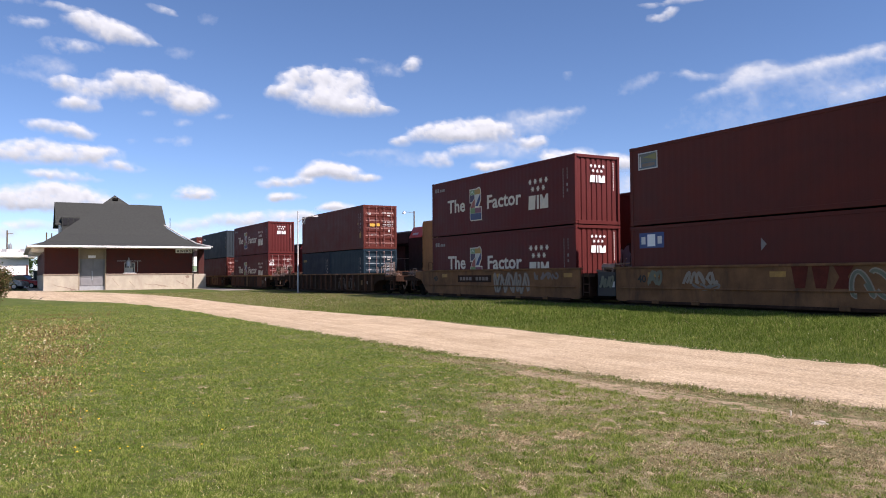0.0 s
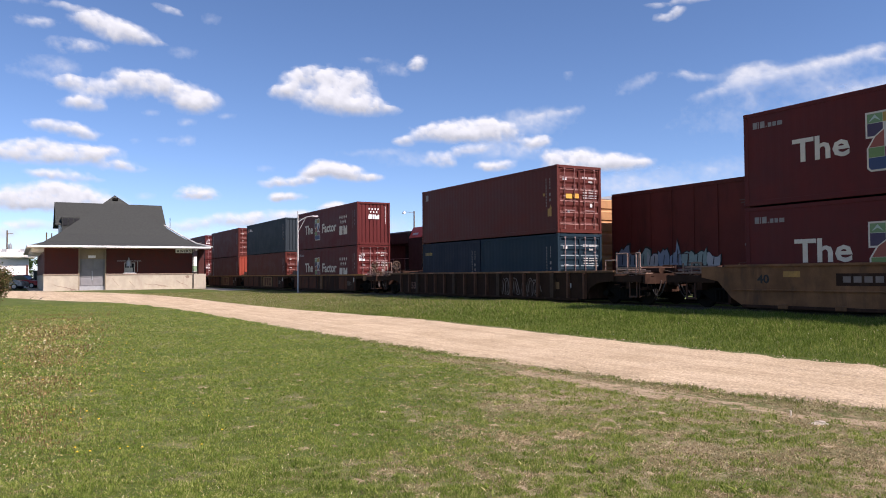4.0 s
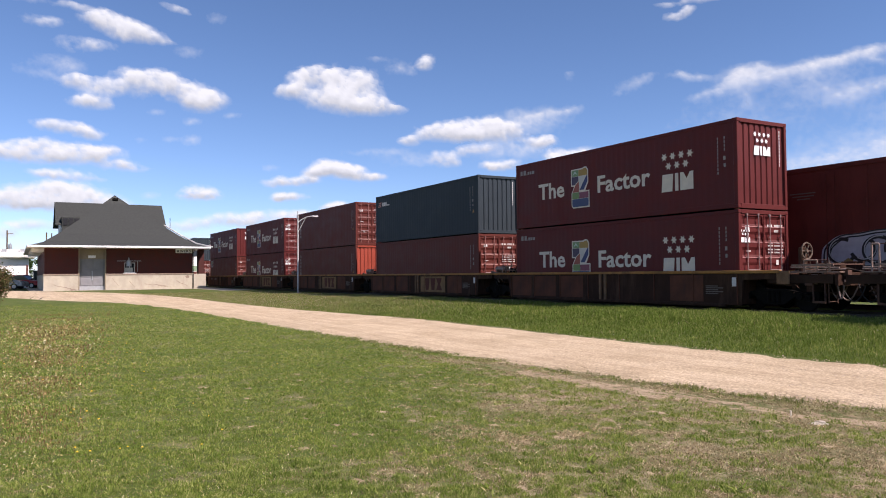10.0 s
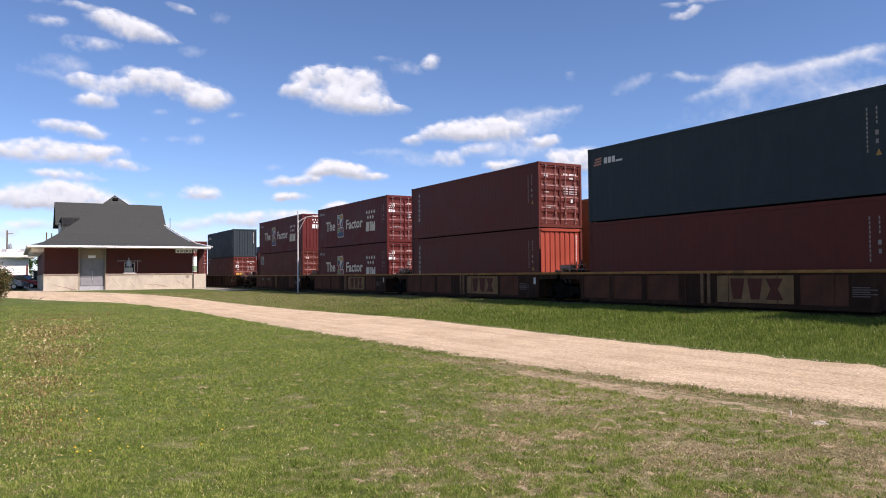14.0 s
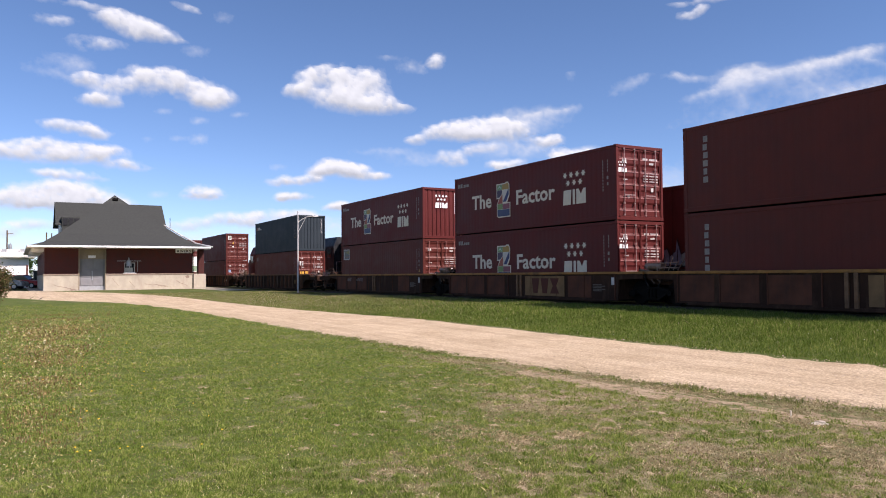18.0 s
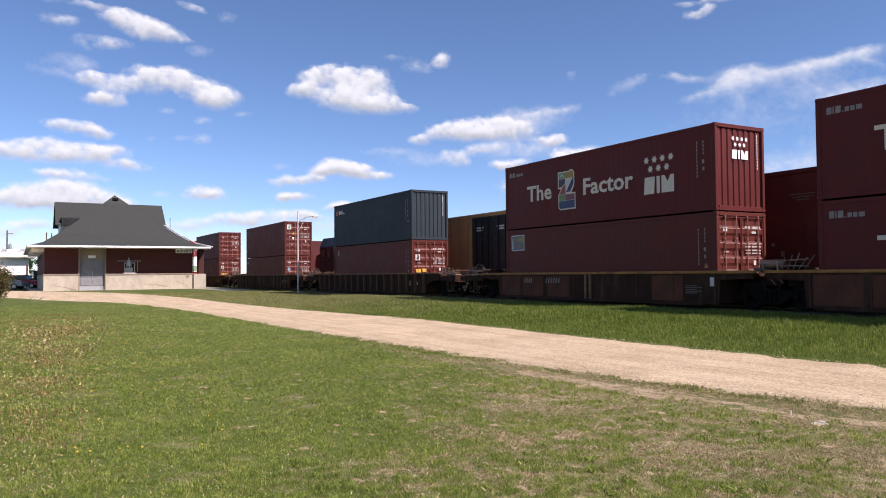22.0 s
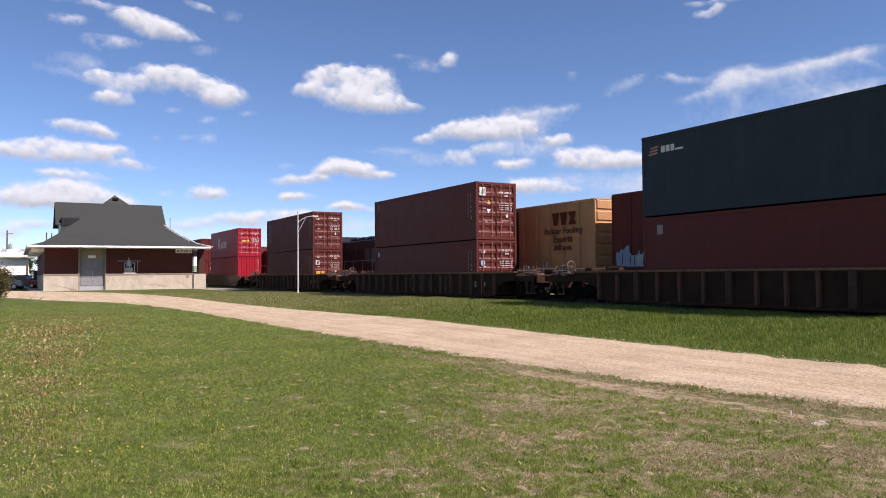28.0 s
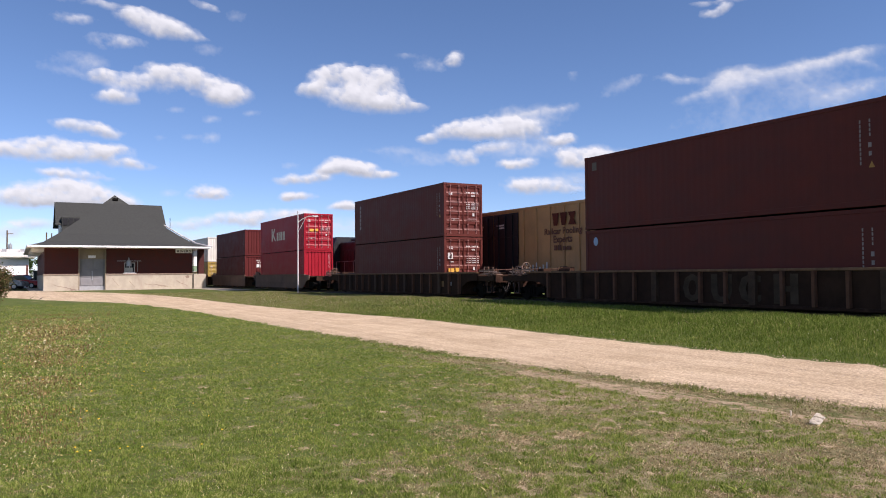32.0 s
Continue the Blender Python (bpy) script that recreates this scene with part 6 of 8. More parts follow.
def boxcar(label, paint, door_paint, x0, x1, top, doors):
    o = thing("boxcar", label, "rail car", "standing cars on the siding", m=pose((x0 + x1) / 2, SIDING_Y, 0.4))
    h, w, z0 = (x1 - x0) / 2, 1.56, 0.95
    for s in (-1, 1):
        part("side_panel", boxes((-h, h, s * w - 0.04, s * w + 0.04, z0, top)), M[paint], o)
        n = 15
        for k in range(n + 1):
            x = -h + 2 * h * k / n
            if not any(a - 0.1 < x < b + 0.1 for a, b in doors):
                part("side_post", cached(("bpost", paint, top), lambda: to_mesh(boxes((-0.06, 0.06, -0.05, 0.05, z0, top - 0.1) if paint == "boxyellow" else (-0.03, 0.03, -0.022, 0.005, z0, top - 0.1), bevel=0.008), "side_post", M[paint])), None, o).location = (x, s * (w + 0.05), 0)
        part("side_sill", boxes((-h, h, s * (w + 0.05) - 0.03, s * (w + 0.05) + 0.03, z0 - 0.2, z0 + 0.1)), M[paint], o)
        part("top_plate", boxes((-h, h, s * (w + 0.03) - 0.05, s * (w + 0.03) + 0.05, top - 0.12, top + 0.02)), M[paint], o)
        for a, b in doors:
            out = 0.11 if door_paint == "black" else 0.065
            d = part("door", boxes((a, b, s * (w + out - 0.02) - 0.02, s * (w + out - 0.02) + 0.02, z0 + 0.05, top - 0.2), bevel=0.008), M[door_paint], o)
            for x in (a + 0.5, (a + b) / 2, b - 0.5) if door_paint == "black" else (a + 0.3, b - 0.3):
                e = 0.03 if door_paint == "black" else 0.014
                part("lock_bar", boxes((x - e, x + e, s * (w + out + 0.01 + e) - e, s * (w + out + 0.01 + e) + e, z0 + 0.1, top - 0.3)), M[door_paint], d)
            for zz in (z0 + 1.1, z0 + 2.3) if door_paint == "black" else ():
                part("door_rib", boxes((a + 0.1, b - 0.1, s * (w + 0.13) - 0.03, s * (w + 0.13) + 0.03, zz, zz + 0.1)), M[door_paint], d)
    for s in (-1, 1):
        e = part("end_wall", cached(("bend", paint, top), lambda: to_mesh(ribbed_end(w, z0, top), "end_wall", M[paint])), None, o)
        e.matrix_basis = pose(s * h, 0, 0, 0, 0, 0 if s > 0 else 180)
    bm = bmesh.new()
    prism(bm, [(-w - 0.06, top - 0.02), (w + 0.06, top - 0.02), (w * 0.5, top + 0.14), (0, top + 0.18), (-w * 0.5, top + 0.14)], "x", -h - 0.02, h + 0.02)
    part("roof", bm, M["galv"] if paint == "boxyellow" else M[paint], o)
    part("underframe", boxes((-h + 0.1, h - 0.1, -1.42, 1.42, 0.55, 0.95), (-h - 0.5, -h, -0.15, 0.15, 0.6, 0.9), (h, h + 0.5, -0.15, 0.15, 0.6, 0.9)), M["iron"], o)
    part("brake_gear", boxes((-h + 4.2, h - 4.2, -0.9, 0.9, 0.15, 0.55)), M["iron"], o)
    for x in (-h + 2.2, h - 2.2):
        t = part("truck", cached("truck", truck_frame_mesh), None, o)
        t.location = (x, 0, 0.46)
        for s in (-1, 1):
            part("wheelset", cached("wheelset", wheelset_mesh), None, t).location = (s * 0.89, 0, 0)
    return o


def paint_on(o, shapes, material, x, z, label, lift=0.0):
    for shape in shapes:
        p = part("painted_mark", plates([shape]), material, o, label)
        p.location = (x, -1.56 - 0.045 - lift, z)


M["enginedark"] = mat("sooty_red_paint", (0.085, 0.014, 0.013), 0.55, var=0.2, scale=1)
M["crossmark"] = mat("faded_brown_mark", (0.14, 0.065, 0.04), 0.7, var=0.3, scale=2)
M["boxfaint"] = mat("faint_worn_paint", (0.10, 0.06, 0.05), 0.75, var=0.3, scale=5)
M["boxletter"] = mat("brown_lettering", (0.13, 0.045, 0.027), 0.65, var=0.1, bump=0.03)


TX0, TX1 = -31.9, -28.9


def build_siding():
    y = boxcar("yellow box car with black double doors, weathered", "boxyellow", "black", -45.5, -28.0, 4.78, [(-2.35, -0.05), (0.05, 2.45)])
    y["face"] = -1.62
    c = 36.75
    for words, x0, z0, w, h in (("Railcar Pooling", TX0, 3.22, TX1 - TX0, 0.32), ("Experts", TX0 + 0.75, 2.78, (TX1 - TX0) * 0.5, 0.36)):
        p = part("lettering", text_fit(words, w, h, M["boxletter"]), None, y, "dark brown lettering")
        p.location = (x0 + c, -1.665, z0)
    paint_on(y, [[(px, pz - 0.55) for px, pz in q] for q in block_letters(0.05)], M["redmark"], TX0 + 0.6 + c, 4.2, "faded brown block mark", 0.06)
    paint_on(y, [rect(0, 0, 0.25, 0.26), rect(0.32, 0, 0.57, 0.26), rect(0.7, 0, 0.95, 0.2), rect(1.02, 0, 1.35, 0.2)], M["boxletter"], TX0 + 0.8 + c, 2.38, "dark brown line of lettering", 0.06)
    paint_on(y, [[(0.0, 0.7), (0.18, 0.7), (0.8, -0.2), (0.62, -0.2)], [(0.62, 0.7), (0.8, 0.7), (0.18, -0.2), (0.0, -0.2)], rect(1.3, 0.45, 1.75, 0.52), rect(1.3, 0.2, 1.65, 0.27)], M["crossmark"], -43.6 + c, 3.2, "faded dark cross mark", 0.06)
    paint_on(y, [rect(0, 0, 0.9, 0.09), rect(0.1, -0.15, 0.8, -0.06), rect(2.3, 0, 3.2, 0.09), rect(2.4, -0.15, 3.1, -0.06)], M["dirty_white"], -38.7 + c, 3.9, "small white data lettering", 0.075)
    paint_on(y, [rect(0.3 * k, 0, 0.3 * k + 0.12, 0.35 + 0.12 * (k % 3)) for k in range(9)], M["dirty_white"], -34.2 + c, 1.2, "pale scrawl along the sill", 0.06)
    r = boxcar("dark red box car with graffiti, weathered", "boxred", "boxred", -26.77, -8.6, 4.82, [(-1.9, 1.9)])
    r["face"] = -1.628
    c = 17.685
    jagged(r, -26.6 + c, 1.42, 5.95, 1.5, 5)
    mural(r, -16.25 + c, 1.32, 4.3, 1.2)
    paint_on(r, [rect(0, 0.22, 0.8, 0.26), rect(0.05, 0.12, 0.75, 0.16), rect(0.2, 0.02, 0.6, 0.06)], M["boxfaint"], -1.95, 3.72, "faint worn data line", 0.03)
    paint_on(r, [rect(0, 0.22, 1.0, 0.26), rect(0.1, 0.12, 0.95, 0.16), rect(0.3, 0.02, 0.8, 0.06)], M["datapaint"], 0.2, 3.7, "small faded data line", 0.03)
    for x, z, w, h in ((-1.75, 2.2, 0.14, 0.1), (-0.6, 2.12, 0.16, 0.12), (-1.42, 1.74, 0.12, 0.2), (-0.2, 1.74, 0.14, 0.2)):
        paint_on(r, [rect(0, 0, w, h)], M["spraygrey"], x, z, "small faded plate", 0.03)
    locomotive(pose(-56.95, SIDING_Y, 0.4), "black", "black diesel freight locomotive with an orange-red number panel")
    locomotive(pose(-80.4, SIDING_Y, 0.4), "enginedark", "sooty dark red diesel freight locomotive")


def locomotive(m, paint, words):
    o = thing("locomotive", words, "locomotive", "standing engines on the siding", m=m)
    h = 11.0
    part("frame", boxes((-h, h, -1.5, 1.5, 0.95, 1.35), bevel=0.03), M["black"], o)
    part("hood", boxes((-5.5, 7.4, -0.95, 0.95, 1.35, 4.05), bevel=0.08), M[paint], o)
    part("radiator", boxes((4.4, 9.0, -1.5, 1.5, 3.35, 4.3), bevel=0.1), M["black"], o, "flared radiator section")
    bm = bmesh.new()
    prism(bm, [(-1.5, 1.35), (1.5, 1.35), (1.5, 3.75), (1.15, 4.5), (-1.15, 4.5), (-1.5, 3.75)], "x", 9.0, 11.0)
    part("rear_end", bm, M[paint], o, "end with a sloped upper panel")
    bm = bmesh.new()
    prism(bm, [(-1.53, 3.78), (-1.16, 4.53), (-1.14, 4.51), (-1.50, 3.76)], "x", 9.1, 10.98)
    part("number_panel", bm, M["panelred"], o, "bright orange-red sloped number panel")
    bm = bmesh.new()
    prism(bm, [(-1.465, 3.97), (-1.39, 4.12), (-1.375, 4.10), (-1.45, 3.95)], "x", 9.5, 10.3)
    part("number_bars", bm, M["dirty_white"], o, "pale number bar")
    bm = bmesh.new()
    prism(bm, [(-1.5, 1.35), (1.5, 1.35), (1.5, 3.75), (1.15, 4.55), (-1.15, 4.55), (-1.5, 3.75)], "x", -9.0, -5.5)
    part("cab", bm, M[paint], o, "driving cab")
    bm = bmesh.new()
    prism(bm, [(-11.0, 1.35), (-11.0, 2.6), (-10.6, 3.1), (-9.0, 3.2), (-9.0, 1.35)], "y", -1.2, 1.2)
    part("nose", bm, M["enginedark"], o, "dark red low nose")
    for x in (-8.4, -7.0):
        part("cab_window", boxes((x, x + 0.9, -1.53, -1.49, 2.75, 3.5)), GLASS, o)
    for k in range(12):
        part("hood_door", boxes((-5.2 + k * 0.8, -4.5 + k * 0.8, -0.985, -0.95, 1.5, 3.3), bevel=0.008), M[paint], o)
    for k in range(4):
        part("roof_fan", boxes((-3.8 + k * 1.7, -2.6 + k * 1.7, -0.6, 0.6, 4.05, 4.35), bevel=0.1), M["black"], o)
    for k, w in ((0.0, 0.9), (1.15, 1.1)):
        part("side_mark", plates([[(k, 0.3), (k + 0.3, 0), (k + w, 0), (k + w, 0.9), (k + w - 0.3, 1.2), (k, 1.2)]]), M["datapaint"], o, "dull worn block mark").location = (0.2, -1.0, 2.15)
    for s in (-1, 1):
        bm = bmesh.new()
        for k in range(9):
            x = -5 + k * 1.9
            rod(bm, (x, s * 1.45, 1.35), (x, s * 1.45, 2.35), 0.02, 6)
        rod(bm, (-5, s * 1.45, 2.35), (10.2, s * 1.45, 2.35), 0.02, 6)
        part("side_rail", bm, M["galv"], o, "pale side handrail")
    part("end_rail", (lambda b: (rod(b, (10.9, -1.4, 1.3), (11.1, -1.4, 2.9), 0.03, 6), rod(b, (11.1, -1.4, 2.9), (11.4, -1.2, 3.0), 0.03, 6), b)[2])(bmesh.new()), M["white"], o, "white end grab rail")
    part("fuel_tank", boxes((-3.5, 3.5, -1.4, 1.4, 0.25, 0.95), bevel=0.12), M["black"], o)
    for x in (-7.6, 7.6):
        t = part("truck", cached("truck", truck_frame_mesh), None, o)
        t.location = (x, 0, 0.46)
        for s in (-1, 1):
            part("wheelset", cached("wheelset", wheelset_mesh), None, t).location = (s * 0.89, 0, 0)
    return o


build_siding()
# ---- the station ----
def wall_with_holes(name, parent, material, x, thick, y0, y1, z0, z1, holes):
    """A wall across the track's direction, from x back by thick, with rectangular holes (y0, y1, z0, z1)."""
    ys = sorted({y0, y1, *[h[0] for h in holes], *[h[1] for h in holes]})
    zs = sorted({z0, z1, *[h[2] for h in holes], *[h[3] for h in holes]})
    bm = bmesh.new()
    for a, b in zip(ys, ys[1:]):
        for c, d in zip(zs, zs[1:]):
            if not any(h[0] <= a and b <= h[1] and h[2] <= c and d <= h[3] for h in holes):
                box(bm, x - thick, x, a, b, c, d)
    bmesh.ops.remove_doubles(bm, verts=bm.verts, dist=0.0005)
    seen = {}
    for f in bm.faces:
        seen.setdefault(tuple(round(c, 3) for c in f.calc_center_median()), []).append(f)
    bmesh.ops.delete(bm, geom=[f for fs in seen.values() if len(fs) > 1 for f in fs], context="FACES")
    return part(name, bm, material, parent)


def roof_sheet(points_a, points_b, thick=0.12):
    """A strip of roof between two polylines of equal length."""
    bm = bmesh.new()
    a, b = [bm.verts.new(p) for p in points_a], [bm.verts.new(p) for p in points_b]
    for i in range(len(a) - 1):
        q = [a[i], a[i + 1], b[i + 1], b[i]]
        q = [v for k, v in enumerate(q) if (v.co - q[k - 1].co).length > 1e-4]
        if len(q) > 2:
            bm.faces.new(q)
    ret = bmesh.ops.extrude_face_region(bm, geom=bm.faces[:])
    bmesh.ops.translate(bm, vec=(0, 0, -thick), verts=[v for v in ret["geom"] if isinstance(v, bmesh.types.BMVert)])
    return bm


def build_station():
    st = thing("station", "old brick railway station with a broad grey hipped roof", "building")
    XF, XB, YL, YR, G = -80.0, -104.0, 2.42, 15.79, 0.30
    BASE_Z, SOFFIT = 1.82, 4.42
    CY, RUN = 9.06, [(0.0, 4.50), (1.3, 4.88), (2.6, 5.75), (4.0, 6.85), (6.9, 9.15)]
    XE, XZ, HW = -77.85, -107.0, 8.1
    door = (5.30, 7.72, G, SOFFIT - 0.02)
    win = (9.35, 10.35, 2.0, 3.0)
    wall_with_holes("front_base", st, M["concrete"], XF + 0.06, 0.5, YL - 0.06, YR + 0.06, G - 0.2, BASE_Z, [(door[0], door[1], G - 0.2, BASE_Z)])
    wall_with_holes("front_wall", st, M["brick"], XF, 0.4, YL, YR, BASE_Z, SOFFIT, [(door[0], door[1], BASE_Z, SOFFIT), win])
    part("base_cap", boxes((XF - 0.1, XF + 0.12, YL - 0.1, door[0], BASE_Z - 0.03, BASE_Z + 0.09), (XF - 0.1, XF + 0.12, door[1], YR + 0.1, BASE_Z - 0.03, BASE_Z + 0.09), bevel=0.01), M["patch"], st, "brown sloping stone course")
    for y in (YL, YR - 0.4):
        part("side_wall", boxes((XB, XF - 0.4, y, y + 0.4, BASE_Z, SOFFIT)), M["brick"], st)
        part("side_base", boxes((XB, XF - 0.44, y - 0.06, y + 0.46, G - 0.2, BASE_Z)), M["concrete"], st)
    part("back_wall", boxes((XB - 0.4, XB, YL, YR, G, SOFFIT)), M["brick"], st)
    # cracks and broken edges in the base
    for k, (y0, z0, w, drop) in enumerate(((3.2, G + 0.55, 1.5, 0.35), (4.4, G + 0.22, 0.7, 0.1), (8.3, G + 1.1, 0.6, 0.75), (9.8, G + 0.9, 0.5, 0.6), (11.2, G + 0.62, 1.7, 0.25), (12.5, G + 0.4, 0.9, 0.12), (14.2, G + 0.85, 1.1, 0.5))):
        rnd = random.Random(k)
        pts = [(y0 + w * q / 9, z0 - drop * q / 9 + rnd.uniform(-0.05, 0.05)) for q in range(10)]
        bm = bmesh.new()
        prism(bm, [(a, b + 0.022 + 0.02 * rnd.random()) for a, b in pts] + [(a, b - 0.015) for a, b in pts[::-1]], "x", XF + 0.055, XF + 0.066)
        part("crack", bm, M["patch"], st, "ragged dark crack in the concrete")
    for y0, z0, w, h in ((4.55, G + 0.02, 0.55, 0.16), (12.7, G + 0.3, 0.6, 0.12), (15.1, G + 1.12, 0.42, 0.28)):
        rnd = random.Random(int(y0 * 100))
        bm = bmesh.new()
        prism(bm, [(y0 + w / 2 + w / 2 * math.cos(a) * rnd.uniform(0.7, 1.2), z0 + h / 2 + h / 2 * math.sin(a) * rnd.uniform(0.7, 1.2)) for a in [q * math.tau / 11 for q in range(11)]], "x", XF + 0.055, XF + 0.068)
        part("broken_patch", bm, M["patch"], st, "broken brown patch in the concrete")
    # freight door
    dr = part("freight_door", boxes((XF - 0.28, XF - 0.2, door[0] + 0.1, door[1] - 0.1, G, 3.35)), M["greydoor"], st, "grey panelled double freight door")
    mid = (door[0] + door[1]) / 2
    for s, (a, b) in enumerate(((door[0] + 0.14, mid - 0.03), (mid + 0.03, door[1] - 0.14))):
        for z0, z1 in ((G + 0.5, G + 1.2), (G + 1.3, G + 2.0), (G + 2.1, 3.25)):
            part("door_panel", boxes((XF - 0.21, XF - 0.165, a + 0.05, b - 0.05, z0, z1), bevel=0.015), M["greydoor"], dr)
    part("kick_plate", boxes((XF - 0.2, XF - 0.15, door[0] + 0.12, door[1] - 0.12, G + 0.02, G + 0.42)), M["galv"], dr, "pale worn kick plate")
    part("door_latch", boxes((XF - 0.17, XF - 0.13, mid - 0.04, mid + 0.04, G + 1.0, G + 1.9)), M["galv"], dr, "steel latch bar")
    part("transom_panel", boxes((XF - 0.27, XF - 0.22, door[0] + 0.1, door[1] - 0.1, 3.4, SOFFIT)), M["tanwood"], st, "tan boarded panel above the door")
    part("door_sign", boxes((XF - 0.22, XF - 0.18, mid - 0.35, mid + 0.3, 3.36, 3.68)), M["white"], st, "small white notice")
    part("door_frame", boxes((XF - 0.3, XF + 0.09, door[0], door[0] + 0.1, G, SOFFIT), (XF - 0.3, XF + 0.09, door[1] - 0.1, door[1], G, SOFFIT), (XF - 0.3, XF - 0.1, door[0] + 0.1, door[1] - 0.1, 3.33, 3.42)), M["tanwood"], st, "tan door frame")
    part("door_step", boxes((XF - 0.3, XF + 0.55, door[0] - 0.5, door[1] + 0.1, G - 0.1, G + 0.06), bevel=0.015), M["concrete"], st)
    # window with a lamp bracket
    w = part("window", boxes((XF - 0.22, XF - 0.2, win[0] + 0.08, win[1] - 0.08, win[2] + 0.08, win[3] - 0.08)), GLASS, st)
    part("blind", boxes((XF - 0.19, XF - 0.17, win[0] + 0.1, win[1] - 0.2, win[2] + 0.1, win[2] + 0.5)), M["dirty_white"], w, "pale blind across the lower sash")
    part("window_frame", boxes((XF - 0.24, XF - 0.08, win[0], win[1], win[2], win[2] + 0.08), (XF - 0.24, XF - 0.08, win[0], win[1], win[3] - 0.08, win[3]), (XF - 0.24, XF - 0.08, win[0], win[0] + 0.08, win[2] + 0.08, win[3] - 0.08),
         (XF - 0.24, XF - 0.08, win[1] - 0.08, win[1], win[2] + 0.08, win[3] - 0.08), (XF - 0.24, XF - 0.1, 9.81, 9.89, win[2] + 0.08, win[3] - 0.08)), M["dirty_white"], w, "white window frame")
    part("window_sill", boxes((XF - 0.1, XF + 0.12, win[0] - 0.1, win[1] + 0.1, win[2] - 0.08, win[2]), bevel=0.01), M["dirty_white"], w)
    part("shelf_bar", boxes((XF + 0.0, XF + 0.08, 8.7, 10.9, 3.13, 3.18)), M["galv"], st, "pale bar fixed over the window")
    bm = bmesh.new()
    rod(bm, (XF + 0.2, 9.75, 2.62), (XF + 0.2, 9.75, 3.12), 0.26, 10, 0.2)
    rod(bm, (XF + 0.2, 9.75, 3.12), (XF + 0.2, 9.75, 3.3), 0.2, 10, 0.06)
    rod(bm, (XF + 0.2, 9.75, 3.3), (XF + 0.2, 9.75, 3.48), 0.05, 8, 0.04)
    rod(bm, (XF, 9.75, 3.2), (XF + 0.2, 9.75, 3.2), 0.03, 6)
    part("wall_lamp", bm, M["galv"], st, "pale lantern on the wall")
    part("conduit", boxes((XF + 0.0, XF + 0.06, 10.55, 10.59, 2.1, 3.13)), M["galv"], st)
    # name board
    sg = part("name_board", boxes((XF + 0.01, XF + 0.07, 14.15, 15.76, 3.96, 4.36), bevel=0.01), M["white"], st, "white station name board")
    tx = part("lettering", text_fit("RIVERS", 1.35, 0.24, M["ink"]), None, sg, "black station name")
    tx.matrix_basis = pose(XF + 0.074, 14.28, 4.04, 0, 0, 90)
    # post and pedestal carrying the track-side eave
    part("pedestal", boxes((XF - 1.1, XF + 0.05, 15.92, 17.15, G - 0.2, 1.85), bevel=0.02), M["concrete"], st, "concrete pedestal")
    part("eave_post", boxes((XF - 0.95, XF - 0.15, 16.45, 17.0, 1.85, SOFFIT)), M["brick"], st, "brick eave post")
    part("downpipe", boxes((XF + 0.01, XF + 0.1, YR + 0.02, YR + 0.11, G, SOFFIT)), M["iron"], st)
    # roofs: a flared hip over the whole, a cross gable, and a gablet at the hip's head
    f_l = [(XE - r, CY - HW + r, z) for r, z in RUN]
    f_r = [(XE - r, CY + HW - r, z) for r, z in RUN]
    b_l = [(XZ + r, CY - HW + r, z) for r, z in RUN]
    b_r = [(XZ + r, CY + HW - r, z) for r, z in RUN]
    part("front_hip", roof_sheet(f_l, f_r), M["shingle"], st)
    part("back_hip", roof_sheet(b_l, b_r), M["shingle"], st)
    ridge_z = 10.15
    for nm, f, b in (("side_slope", f_l, b_l), ("side_slope", f_r, b_r)):
        part(nm, roof_sheet(f + [(XE - 8.0, CY, ridge_z)], b + [(XZ + 8.0, CY, ridge_z)]), M["shingle"], st)
    for s, x, e in ((-1, XE, f_l), (1, XZ, b_l)):
        other = f_r if s < 0 else b_r
        part("hip_head", roof_sheet([e[-1], (x + s * 8.0, CY, ridge_z)], [other[-1], (x + s * 8.0, CY, ridge_z)]), M["shingle"], st)
    part("roof_vent", boxes((XE - 7.5, XE - 7.2, CY - 0.25, CY + 0.25, 9.5, 9.78), bevel=0.03), M["iron"], st, "small dark roof vent")
    # added rods on the hip, standing in for the track-side eave board beyond
    bm = bmesh.new()
    for a, b in zip(f_r[:3], f_r[1:4]):
        rod(bm, Vector(a) + Vector((-0.6, 0.3, 0.06)), Vector(b) + Vector((-0.6, 0.3, 0.06)), 0.07, 6)
    part("hip_trim", bm, M["dirty_white"], st, "pale strip on the hip in place of the far eave board")
    cx, cz, y0, y1 = -88.4, 9.45, 3.55, 14.15
    for s in (-1, 1):
        part("cross_gable_slope", roof_sheet([(cx, y0, cz), (cx + s * 3.0, y0, 6.95)], [(cx, y1, cz), (cx + s * 3.0, y1, 6.95)]), M["shingle"], st)
    for y in (y0 + 0.5, y1 - 0.8):
        bm = bmesh.new()
        prism(bm, [(cx - 2.9, 5.6), (cx + 2.9, 5.6), (cx + 2.9, 6.7), (cx, cz - 0.15), (cx - 2.9, 6.7)], "y", y, y + 0.18)
        part("gable_wall", bm, M["dirty_white"], st, "pale gable wall")
    part("dormer", boxes((cx + 1.8, cx + 3.04, 4.1, 5.75, 6.2, 7.72), bevel=0.02), M["shingle"], st, "low shingled dormer under the gable")
    for y in (4.22, 4.74, 5.26):
        part("dormer_window", boxes((cx + 3.04, cx + 3.1, y, y + 0.42, 6.85, 7.58), bevel=0.01), M["black"], st, "small dark dormer window")
